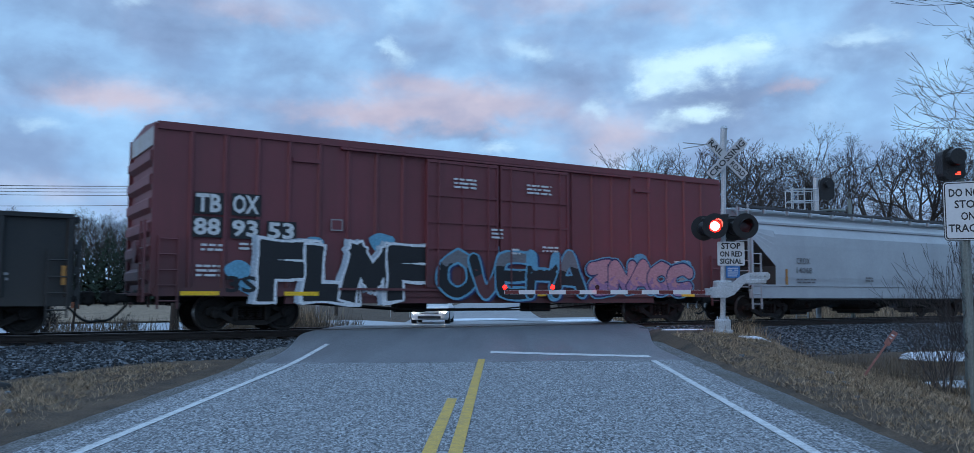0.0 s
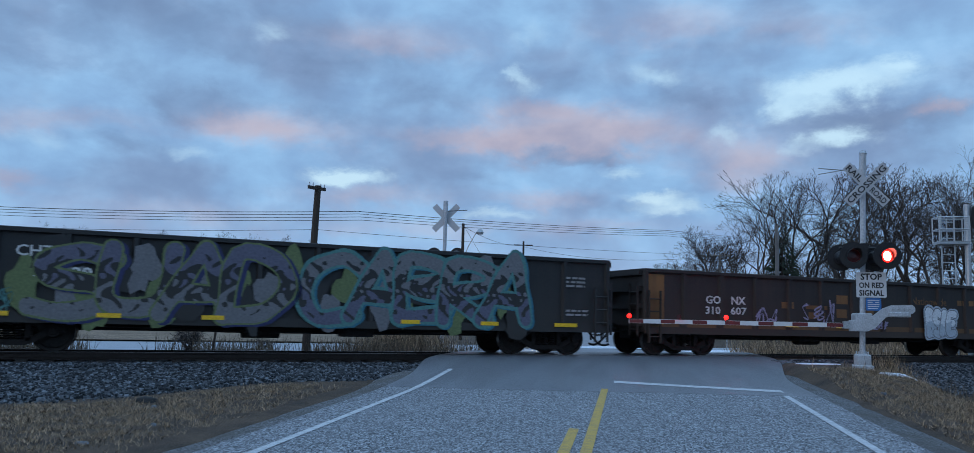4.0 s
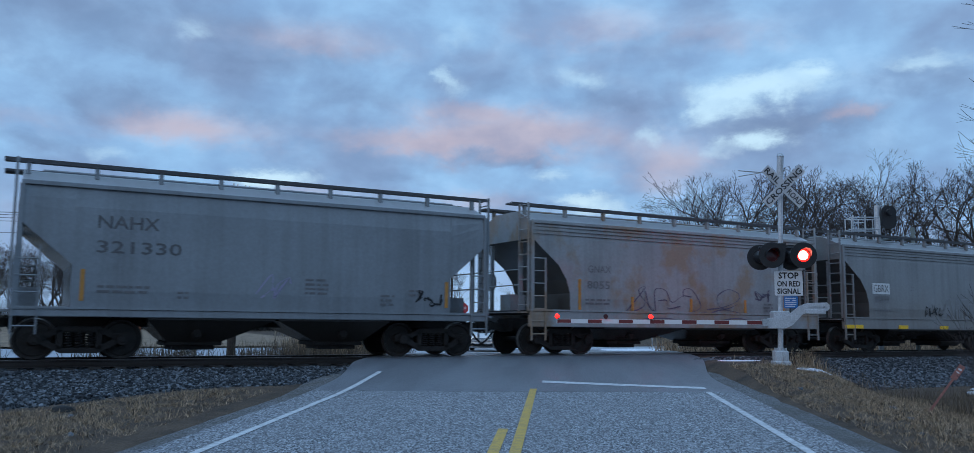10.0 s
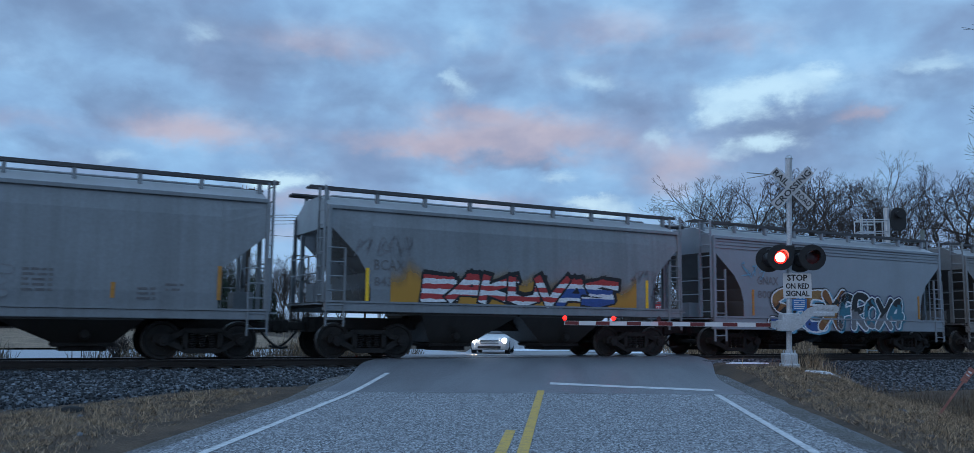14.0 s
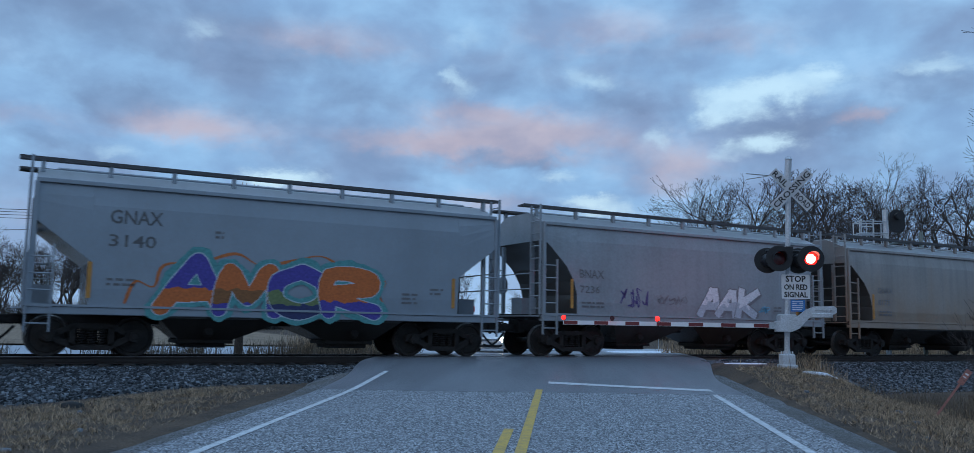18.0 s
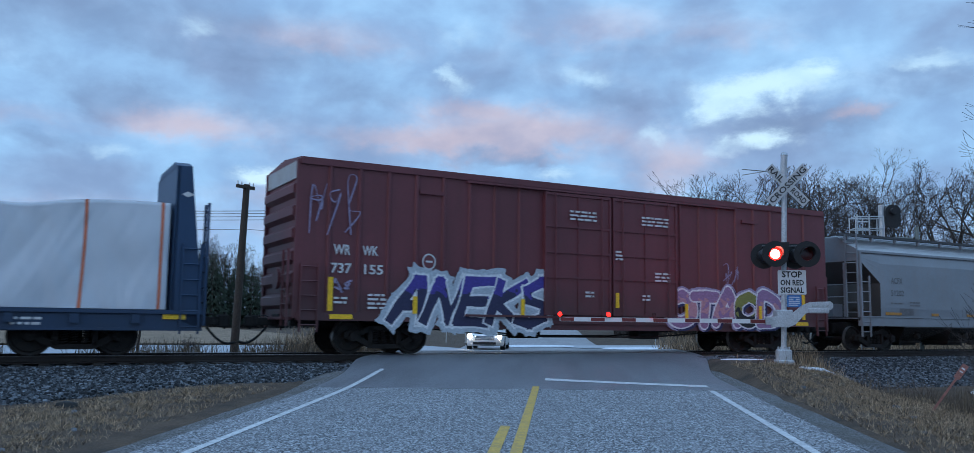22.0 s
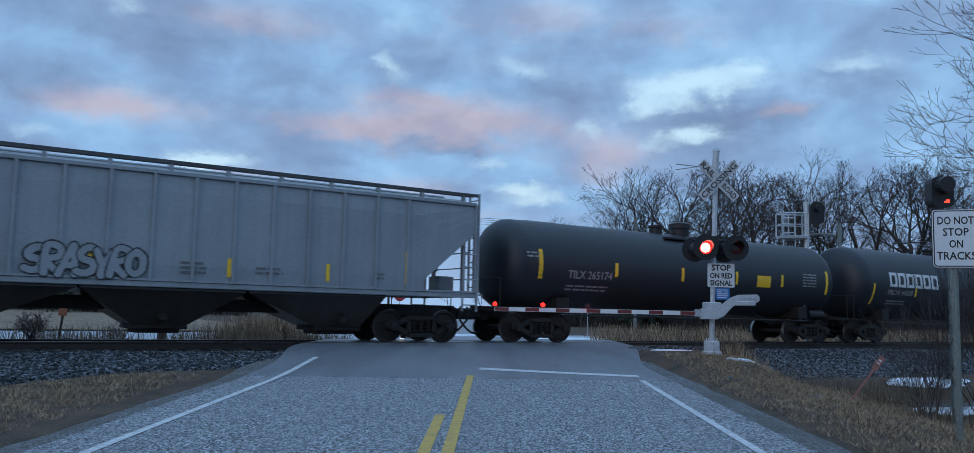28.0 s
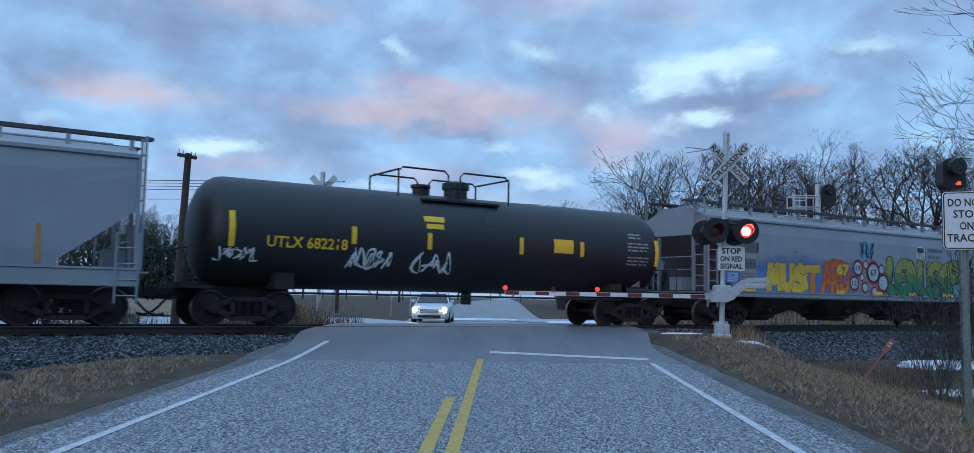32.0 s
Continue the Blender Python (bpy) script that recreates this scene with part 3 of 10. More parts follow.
# ---- the train: shared pieces ----
def car_paint(name, base, stain=(0.16, 0.09, 0.05), level=1.8, soft=1.0, amount=0.0, streak=0.3, rough=0.25, grime=(0.07, 0.06, 0.055), patchy=0.0, metal=0.0):
    """Freight-car paint: chalky base, rust or dust thrown up to a level, and runs down the side."""
    if name in MATS:
        return MATS[name]
    m = MATS[name] = bpy.data.materials.new(name)
    nt, p = nodes_of(m)
    N, L = nt.nodes.new, nt.links.new
    tc = N("ShaderNodeTexCoord")
    sep = N("ShaderNodeSeparateXYZ")
    L(tc.outputs["Object"], sep.inputs[0])

    def nz(scale, sx, sz, detail=6):
        mp = N("ShaderNodeMapping")
        mp.inputs["Scale"].default_value = (sx, 1, sz)
        L(tc.outputs["Object"], mp.inputs[0])
        t = N("ShaderNodeTexNoise")
        t.inputs["Scale"].default_value, t.inputs["Detail"].default_value, t.inputs["Roughness"].default_value = scale, detail, 0.6
        L(mp.outputs[0], t.inputs["Vector"])
        return t.outputs["Fac"]

    def rng(v, a, b, c=0.0, d=1.0):
        r = N("ShaderNodeMapRange")
        for i, k in enumerate((a, b, c, d)):
            r.inputs[i + 1].default_value = k
        L(v, r.inputs[0])
        return r.outputs[0]

    def mth(op, a, b):
        q = N("ShaderNodeMath")
        q.operation = op
        for i, k in enumerate((a, b)):
            if isinstance(k, (int, float)):
                q.inputs[i].default_value = k
            else:
                L(k, q.inputs[i])
        return q.outputs[0]

    def mx(f, a, b):
        q = N("ShaderNodeMix")
        q.data_type = "RGBA"
        L(f, q.inputs[0])
        for s, k in ((q.inputs[6], a), (q.inputs[7], b)):
            if isinstance(k, tuple):
                s.default_value = (*k, 1)
            else:
                L(k, s)
        return q.outputs[2]

    runs, clouds, fine = nz(1.0, 2.6, 0.14), nz(0.55, 1, 1), nz(14, 1, 1, 4)
    col = mx(rng(clouds, 0.3, 0.7), base, tuple(c * 0.8 for c in base))
    col = mx(rng(runs, 0.46, 0.78, 0.0, streak), col, grime)
    if amount:
        edge = mth("ADD", sep.outputs[2], rng(runs, 0.2, 0.8, -0.5, 0.5))
        col = mx(mth("MULTIPLY", rng(edge, level + soft, level - soft * 0.3), mth("MULTIPLY", rng(clouds, 0.25, 0.6, 0.45, 1.0), amount)), col, stain)
    if patchy:
        col = mx(rng(nz(0.8, 0.9, 0.8), 0.5, 0.62, 0.0, patchy), col, stain)
    col = mx(rng(fine, 0.3, 0.75, 0.0, 0.22), col, grime)
    L(col, p.inputs["Base Color"])
    p.inputs["Roughness"].default_value, p.inputs["Metallic"].default_value = rough, metal
    bp = N("ShaderNodeBump")
    bp.inputs["Distance"].default_value, bp.inputs["Strength"].default_value = 0.006, 0.4
    L(clouds, bp.inputs["Height"])
    L(bp.outputs[0], p.inputs["Normal"])
    return m


IRON = paint("bogie_iron", (0.016, 0.0135, 0.0125), 0.8, 0.1, dirt=(0.042, 0.034, 0.028), amount=0.6, scale=3, grain=25)
WHEEL = paint("wheel_steel", (0.022, 0.0185, 0.0165), 0.6, 0.3, dirt=(0.048, 0.036, 0.028), amount=0.6, scale=4, grain=20)
TREAD = paint("wheel_tread", (0.30, 0.29, 0.28), 0.35, 0.9, amount=0.3, scale=5, bump=0)
HOSE = paint("rubber_hose", (0.012, 0.012, 0.012), 0.7, amount=0.2)
DARKGREY = paint("walkway_grating", (0.075, 0.075, 0.08), 0.7, 0.2, dirt=(0.03, 0.025, 0.02), amount=0.4, scale=3)
MARKWHITE = paint("stencil_white", (0.62, 0.63, 0.63), 0.6, dirt=(0.3, 0.28, 0.26), amount=0.5, scale=6, bump=0)
MARKDIM = paint("faded_stencil", (0.30, 0.29, 0.29), 0.6, dirt=(0.15, 0.14, 0.14), amount=0.6, scale=6, bump=0)
MARKDARK = paint("stencil_dark", (0.085, 0.085, 0.09), 0.6, dirt=(0.2, 0.19, 0.18), amount=0.4, scale=5, bump=0)
MARKFADE = paint("stencil_faded_dark", (0.11, 0.105, 0.11), 0.6, dirt=(0.19, 0.185, 0.185), amount=0.5, scale=5, bump=0)
REFLEX = paint("reflector_yellow", (0.85, 0.50, 0.02), 0.4, dirt=(0.5, 0.3, 0.05), amount=0.35, scale=5, bump=0)
REFLEXOLD = paint("reflector_aged", (0.45, 0.20, 0.04), 0.5, dirt=(0.2, 0.1, 0.03), amount=0.5, scale=5, bump=0)
SPRAY = {k: paint("spray_" + k, c, 0.55, dirt=tuple(v * 0.7 for v in c), amount=0.5, scale=3.5, grain=18, bump=0) for k, c in dict(
    black=(0.012, 0.012, 0.014), white=(0.66, 0.68, 0.70), pale=(0.40, 0.45, 0.50), sky=(0.12, 0.33, 0.46), violet=(0.075, 0.06, 0.19),
    navy=(0.025, 0.03, 0.10), orange=(0.60, 0.19, 0.025), amber=(0.62, 0.27, 0.03), yellow=(0.72, 0.44, 0.04), pink=(0.45, 0.24, 0.27), mauve=(0.28, 0.17, 0.30), red=(0.42, 0.04, 0.04),
    teal=(0.06, 0.24, 0.26), aqua=(0.16, 0.42, 0.40), olive=(0.20, 0.22, 0.05), rust=(0.45, 0.12, 0.03), tan=(0.30, 0.22, 0.10), grey=(0.16, 0.16, 0.17), lilac=(0.30, 0.27, 0.40),
    indigo=(0.06, 0.045, 0.26), amber2=(0.56, 0.21, 0.03), rust2=(0.48, 0.115, 0.025), rust3=(0.42, 0.14, 0.028), umber=(0.22, 0.085, 0.025), teal2=(0.03, 0.15, 0.21), blue2=(0.03, 0.08, 0.26), tan2=(0.27, 0.15, 0.05), moss=(0.13, 0.17, 0.07), moss2=(0.10, 0.20, 0.06),
    navy2=(0.03, 0.03, 0.075), dusk=(0.11, 0.11, 0.16), jade=(0.075, 0.21, 0.20), plum=(0.085, 0.07, 0.11), aqua2=(0.07, 0.25, 0.25), yellow2=(0.60, 0.36, 0.04), green2=(0.02, 0.20, 0.09), olive2=(0.26, 0.28, 0.06)).items()}
WR = 0.457
SHARED = {}


def shared(name, make):
    if name not in SHARED:
        bm = bmesh.new()
        make(bm)
        me = bpy.data.meshes.new(name)
        bm.to_mesh(me)
        bm.free()
        SHARED[name] = me
    return SHARED[name]


def wheelset_mesh(bm):
    tube(bm, (0, -0.95, 0), (0, 0.95, 0), 0.075, n=10)
    for s in (-1, 1):
        prof = [(0.10, 0.80), (0.13, 0.82), (0.16, 0.775), (0.36, 0.765), (0.385, 0.80), (WR - 0.01, 0.80), (WR, 0.74), (WR + 0.012, 0.70), (WR + 0.022, 0.675), (WR + 0.01, 0.665), (0.385, 0.665), (0.36, 0.70), (0.16, 0.71), (0.10, 0.68)]
        lathe(bm, [(r, h * s) for r, h in prof], "y", 28)
    for f in bm.faces:
        c = f.calc_center_median()
        if abs(math.hypot(c.x, c.z) - WR) < 0.012 and 0.68 < abs(c.y) < 0.8:
            f.material_index = 1
    for k in range(6):   # lifting holes that show the turning
        a = k * math.pi / 3
        for s in (-1, 1):
            tube(bm, (0.26 * math.cos(a), s * 0.758, 0.26 * math.sin(a)), (0.26 * math.cos(a), s * 0.785, 0.26 * math.sin(a)), 0.03, n=6)


def side_frame_mesh(bm):
    # beams of the frame, with open windows between them
    for pts in ([(-1.12, 0.42), (-1.12, 0.56), (-0.98, 0.63), (-0.72, 0.60), (-0.66, 0.50), (-0.80, 0.36)], [(-0.74, 0.50), (-0.70, 0.60), (-0.42, 0.74), (0.42, 0.74), (0.70, 0.60), (0.74, 0.50), (0.62, 0.50), (0.38, 0.63), (-0.38, 0.63), (-0.62, 0.50)],
                [(-0.84, 0.38), (-0.70, 0.47), (-0.34, 0.27), (0.34, 0.27), (0.70, 0.47), (0.84, 0.38), (0.38, 0.15), (-0.38, 0.15)], [(1.12, 0.42), (1.12, 0.56), (0.98, 0.63), (0.72, 0.60), (0.66, 0.50), (0.80, 0.36)],
                [(-0.46, 0.24), (-0.46, 0.66), (-0.34, 0.66), (-0.34, 0.24)], [(0.34, 0.24), (0.34, 0.66), (0.46, 0.66), (0.46, 0.24)]):
        prism(bm, pts, "y", -0.08, 0.08)
    for x in (-0.889, 0.889):
        tube(bm, (x, -0.16, WR), (x, 0.05, WR), 0.125, 0.125, 12)
        tube(bm, (x, -0.175, WR), (x, -0.16, WR), 0.07, 0.09, 8)


def spring_mesh(bm):
    """One coil spring."""
    pipe(bm, [(0.075 * math.cos(k * 0.785), 0.075 * math.sin(k * 0.785), 0.275 + 0.335 * k / 48) for k in range(49)], 0.02, 5)


def bolster_mesh(bm):
    box(bm, -0.2, 0.2, -1.05, 1.05, 0.60, 0.74, bevel=0.02)
    box(bm, -0.14, 0.14, -0.6, 0.6, 0.42, 0.60)
    tube(bm, (0, 0, 0.74), (0, 0, 0.90), 0.2, n=14)
    for x in (-0.36, 0.36):
        box(bm, x - 0.06, x + 0.06, -0.9, 0.9, 0.36, 0.48)


def add_trucks(car, offs):
    for x in (-offs, offs):
        t = put("truck", shared("bolster", bolster_mesh), IRON, car, "dark rusty bogie", pose(x, 0, 0))
        for y in (-1.0, 1.0):
            put("side_frame", shared("side_frame", side_frame_mesh), IRON, t, m=pose(0, y, 0, 0, 0, 0 if y < 0 else 180))
            for a in (-0.22, 0.0, 0.22):
                put("spring", shared("spring", spring_mesh), IRON, t, m=pose(a, y * 0.98, 0))
        for a in (-0.889, 0.889):
            w = put("wheelset", shared("wheelset", wheelset_mesh), (WHEEL, TREAD), t, m=pose(a, 0, WR))
            WHEELS.append((w, car, a))


def coupler_mesh(bm):
    box(bm, -0.1, 0.55, -0.09, 0.09, 0.72, 0.92, bevel=0.015)
    box(bm, 0.50, 0.78, -0.15, 0.10, 0.66, 0.98, bevel=0.03)
    box(bm, 0.66, 0.84, 0.03, 0.15, 0.68, 0.96, bevel=0.03)
    tube(bm, (0.70, 0.08, 0.62), (0.70, 0.08, 1.05), 0.035, n=8)
    box(bm, -0.15, 0.05, -0.32, 0.32, 0.66, 1.02, bevel=0.02)
    pipe(bm, [(0.0, -0.3, 0.9), (0.12, -0.75, 0.98), (0.12, -1.35, 0.98), (0.14, -1.4, 0.78)], 0.016)


def hose_mesh(bm):
    pts = [(0.1 + 0.62 * k / 8, -0.34, 0.66 - 0.40 * math.sin(math.pi * 0.58 * k / 8)) for k in range(9)]
    pipe(bm, pts + [(0.80, -0.34, 0.30)], 0.032, 7)


def add_couplers(car, half, reach):
    """reach: from the body's end to the middle of the gap."""
    for s in (-1, 1):
        k = reach - 0.80
        put("coupler", shared("coupler", coupler_mesh), IRON, car, m=pose(s * (half + k), 0, 0, 0, 0, 0 if s > 0 else 180))
        put("brake_hose", shared("hose", hose_mesh), HOSE, car, m=pose(s * (half + k + 0.08), 0, 0, 0, 0, 0 if s > 0 else 180))


# ---- lettering and spray paint ----
TEXTS = {}


def text_mesh(words, bold=0.0, spacing=1.0):
    key = (words, bold, spacing)
    if key not in TEXTS:
        cu = bpy.data.curves.new("words", "FONT")
        cu.body, cu.offset, cu.space_character, cu.resolution_u = words, bold, spacing, 2
        cu.align_x = "LEFT"
        ob = bpy.data.objects.new("words", cu)
        scene.collection.objects.link(ob)
        bpy.context.view_layer.update()
        me = bpy.data.meshes.new_from_object(ob.evaluated_get(bpy.context.evaluated_depsgraph_get()))
        bpy.data.objects.remove(ob)
        n = len(me.vertices)
        co = np.zeros(n * 3)
        me.vertices.foreach_get("co", co)
        TEXTS[key] = (co.reshape(-1, 3)[:, :2].copy(), [tuple(p.vertices) for p in me.polygons])
        bpy.data.meshes.remove(me)
    return TEXTS[key]


def words_geo(out, words, x, z, height, width=None, bold=0.01, lift=0.0, shear=0.0, mat=0, spacing=1.0, wiggle=0.0, fit=None, swell=0.0):
    """Adds the faces of some words: left edge x, foot z. fit keeps the box of an unswollen text, so that layers lie on one another."""
    co, faces = text_mesh(words, bold, spacing)
    ref = text_mesh(words, fit if fit is not None else bold, spacing)[0]
    lo, hi = ref.min(0), ref.max(0)
    k = height / (hi[1] - lo[1])
    kx = k if width is None else width / (hi[0] - lo[0])
    base = len(out["v"])
    for u, v in co:
        a, b = (u - lo[0]) * kx, (v - lo[1]) * k
        w = math.sin(a * 2.3 + 1.3) * wiggle
        out["v"].append((x + a + shear * b, -lift, z + b * (1 + swell * math.sin(a * 1.7)) + w))
    for f in faces:
        out["f"].append(tuple(base + i for i in f))
        out["m"].append(mat)


def fresh():
    return {"v": [], "f": [], "m": []}


def rect_geo(out, x0, x1, z0, z1, lift=0.0, mat=0):
    b = len(out["v"])
    out["v"] += [(x0, -lift, z0), (x1, -lift, z0), (x1, -lift, z1), (x0, -lift, z1)]
    out["f"].append((b, b + 1, b + 2, b + 3))
    out["m"].append(mat)


def blob_geo(out, x, z, rx, rz, lift=0.0, mat=0, n=18, seed=0, rough=0.18):
    b = len(out["v"])
    for i in range(n):
        a = 2 * math.pi * i / n
        k = 1 + rough * noise.noise((math.cos(a) * 1.7 + seed, math.sin(a) * 1.7, seed * 0.7))
        out["v"].append((x + rx * k * math.cos(a), -lift, z + rz * k * math.sin(a)))
    out["f"].append(tuple(range(b, b + n)))
    out["m"].append(mat)


def stroke_geo(out, pts, wide, lift=0.0, mat=0):
    """A flat ribbon along a smooth line through the points."""
    pts = [Vector((p[0], p[1])) for p in pts]
    fine = []
    for i in range(len(pts) - 1):
        p0, p1, p2, p3 = pts[max(i - 1, 0)], pts[i], pts[i + 1], pts[min(i + 2, len(pts) - 1)]
        for k in range(5):
            t = k / 5
            fine.append(0.5 * ((2 * p1) + (p2 - p0) * t + (2 * p0 - 5 * p1 + 4 * p2 - p3) * t * t + (3 * p1 - p0 - 3 * p2 + p3) * t ** 3))
    fine.append(pts[-1])
    b = len(out["v"])
    for i, p in enumerate(fine):
        d = fine[min(i + 1, len(fine) - 1)] - fine[max(i - 1, 0)]
        d = d.normalized() if d.length > 1e-6 else Vector((1, 0))
        n = Vector((-d.y, d.x)) * wide * 0.5 * (0.75 + 0.35 * math.sin(i * 0.6))
        for q in (p - n, p + n):
            out["v"].append((q.x, -lift, q.y))
    for i in range(len(fine) - 1):
        out["f"].append((b + 2 * i, b + 2 * i + 2, b + 2 * i + 3, b + 2 * i + 1))
        out["m"].append(mat)


def scrawl_geo(out, x, z, w, h, seed, letters=5, wide=0.05, lift=0.0, mat=0):
    """Looping tag letters."""
    rnd = random.Random(seed)
    step_ = w / letters
    for k in range(letters):
        cx = x + step_ * (k + 0.5)
        pts = [(cx - step_ * 0.5, z + h * rnd.uniform(0.0, 0.4))]
        for j in range(rnd.randint(5, 8)):
            pts.append((cx + step_ * rnd.uniform(-0.55, 0.55), z + h * rnd.uniform(0, 1)))
        stroke_geo(out, pts, wide, lift, mat)


def stencil_geo(out, x, z, w, rows, mat=0, lift=0.0, size=0.055, gap=0.11, seed=1):
    rnd = random.Random(seed)
    for r in range(rows):
        a = x
        while a < x + w - 0.02:
            k = min(rnd.uniform(0.08, 0.3), x + w - a)
            rect_geo(out, a, a + k, z - r * gap, z - r * gap + size, lift, mat)
            a += k + rnd.uniform(0.03, 0.07)


def decal(name, out, materials, parent, y, label=""):
    """Links a flat coat of paint or lettering on the near side, y out from the middle."""
    me = bpy.data.meshes.new(name)
    me.from_pydata(out["v"], [], out["f"])
    me.polygons.foreach_set("material_index", out["m"])
    for m in materials:
        me.materials.append(m)
    ob = new(name, me)
    ob.parent = parent
    ob.matrix_basis = pose(0, -y, 0)
    if label:
        ob["label"] = label
    return ob


# letter skeletons in a unit box, for sprayed letters
SKEL = {
    "A": [[(0, 0), (0.42, 1), (0.58, 1), (1, 0)], [(0.2, 0.36), (0.8, 0.36)]], "B": [[(0.05, 0), (0.05, 1), (0.75, 0.95), (0.85, 0.72), (0.2, 0.53), (0.95, 0.4), (0.9, 0.08), (0.05, 0)]],
    "C": [[(1, 0.85), (0.6, 1), (0.1, 0.8), (0.02, 0.35), (0.35, 0), (1, 0.1)]], "D": [[(0.08, 0), (0.08, 1), (0.7, 0.92), (1, 0.5), (0.7, 0.06), (0.08, 0)]],
    "E": [[(1, 1), (0.05, 0.96), (0.05, 0.04), (1, 0)], [(0.05, 0.5), (0.8, 0.52)]], "F": [[(0.1, 0), (0.1, 1), (1, 0.97)], [(0.1, 0.52), (0.8, 0.54)]],
    "H": [[(0.08, 0), (0.05, 1)], [(0.92, 0), (0.95, 1)], [(0.05, 0.5), (0.95, 0.5)]], "I": [[(0.5, 0), (0.5, 0.62)], [(0.5, 0.95), (0.5, 1.0)]],
    "K": [[(0.08, 0), (0.08, 1)], [(1, 1), (0.12, 0.46), (1, 0)]], "L": [[(0.15, 1), (0.1, 0.04), (1, 0)]], "M": [[(0, 0), (0.14, 1), (0.5, 0.3), (0.86, 1), (1, 0)]],
    "N": [[(0.03, 0), (0.08, 1), (0.9, 0), (0.97, 1)]], "O": [[(0.5, 1), (0.08, 0.75), (0.06, 0.25), (0.5, 0), (0.94, 0.25), (0.92, 0.75), (0.5, 1)]],
    "P": [[(0.1, 0), (0.1, 1), (0.85, 0.95), (0.92, 0.62), (0.15, 0.45)]], "R": [[(0.08, 0), (0.08, 1), (0.85, 0.97), (0.9, 0.64), (0.15, 0.46), (1, 0)]],
    "S": [[(1, 0.9), (0.5, 1), (0.06, 0.8), (0.2, 0.56), (0.85, 0.44), (0.95, 0.15), (0.5, 0), (0, 0.08)]], "T": [[(0, 0.98), (1, 1)], [(0.5, 0.98), (0.5, 0)]],
    "U": [[(0.05, 1), (0.08, 0.2), (0.5, 0), (0.92, 0.2), (0.95, 1)]], "V": [[(0, 1), (0.5, 0), (1, 1)]], "X": [[(0, 1), (1, 0)], [(1, 1), (0, 0)]],
    "Y": [[(0, 1), (0.5, 0.5), (1, 1)], [(0.5, 0.5), (0.45, 0)]], "Z": [[(0, 0.95), (1, 1), (0.1, 0.05), (1, 0)]], "4": [[(0.75, 0), (0.7, 1), (0, 0.35), (1, 0.36)]],
}
CELL = 0.014


def curve_through(pts):
    """Points of a smooth line through some points."""
    p = np.array(pts, float)
    out = []
    for i in range(len(p) - 1):
        a, b, c, d = p[max(i - 1, 0)], p[i], p[i + 1], p[min(i + 2, len(p) - 1)]
        for k in range(4):
            t = k / 4
            out.append(0.5 * (2 * b + (c - a) * t + (2 * a - 5 * b + 4 * c - d) * t * t + (3 * b - a - 3 * c + d) * t ** 3))
    return np.array(out + [p[-1]])


def near_line(X, Z, pts, square):
    """Distance from each spot to a line; square: with chiselled ends and corners."""
    best = np.full(X.shape, 9.0)
    for (ax, az), (bx, bz) in zip(pts, pts[1:]):
        ux, uz = bx - ax, bz - az
        n = math.hypot(ux, uz) or 1e-6
        ux, uz = ux / n, uz / n
        s = (X - ax) * ux + (Z - az) * uz
        q = np.abs((Z - az) * ux - (X - ax) * uz)
        over = np.maximum(np.abs(s - n / 2) - n / 2, 0)
        best = np.minimum(best, np.maximum(q, over * 1.15) if square else np.hypot(q, over))
    return best


def in_polygon(X, Z, pts):
    """Signed distance to an outline, negative within."""
    d = near_line(X, Z, list(pts) + [pts[0]], False)
    hit = np.zeros(X.shape, bool)
    for (ax, az), (bx, bz) in zip(pts, list(pts[1:]) + [pts[0]]):
        if az != bz:
            hit ^= ((az > Z) != (bz > Z)) & (X < (bx - ax) * (Z - az) / (bz - az) + ax)
    return np.where(hit, -d, d)


def coat(name, sheet_, x0, z0, mats, parent, y, label=""):
    """Links the painted spots of a grid (material number, or -1) as one flat coat in rows."""
    v, f, m = [], [], []
    for j in range(sheet_.shape[0]):
        row = sheet_[j]
        cut = np.flatnonzero(np.diff(row)) + 1
        edges = [0, *cut.tolist(), len(row)]
        for a, b in zip(edges, edges[1:]):
            if row[a] >= 0:
                k = len(v)
                xa, xb, za, zb = x0 + a * CELL, x0 + b * CELL, z0 + j * CELL, z0 + (j + 1) * CELL
                v += [(xa, 0, za), (xb, 0, za), (xb, 0, zb), (xa, 0, zb)]
                f.append((k, k + 1, k + 2, k + 3))
                m.append(int(row[a]))
    if not f:
        return None
    used = sorted(set(m))
    return decal(name, {"v": v, "f": f, "m": [used.index(i) for i in m]}, [mats[i] for i in used], parent, y, label)


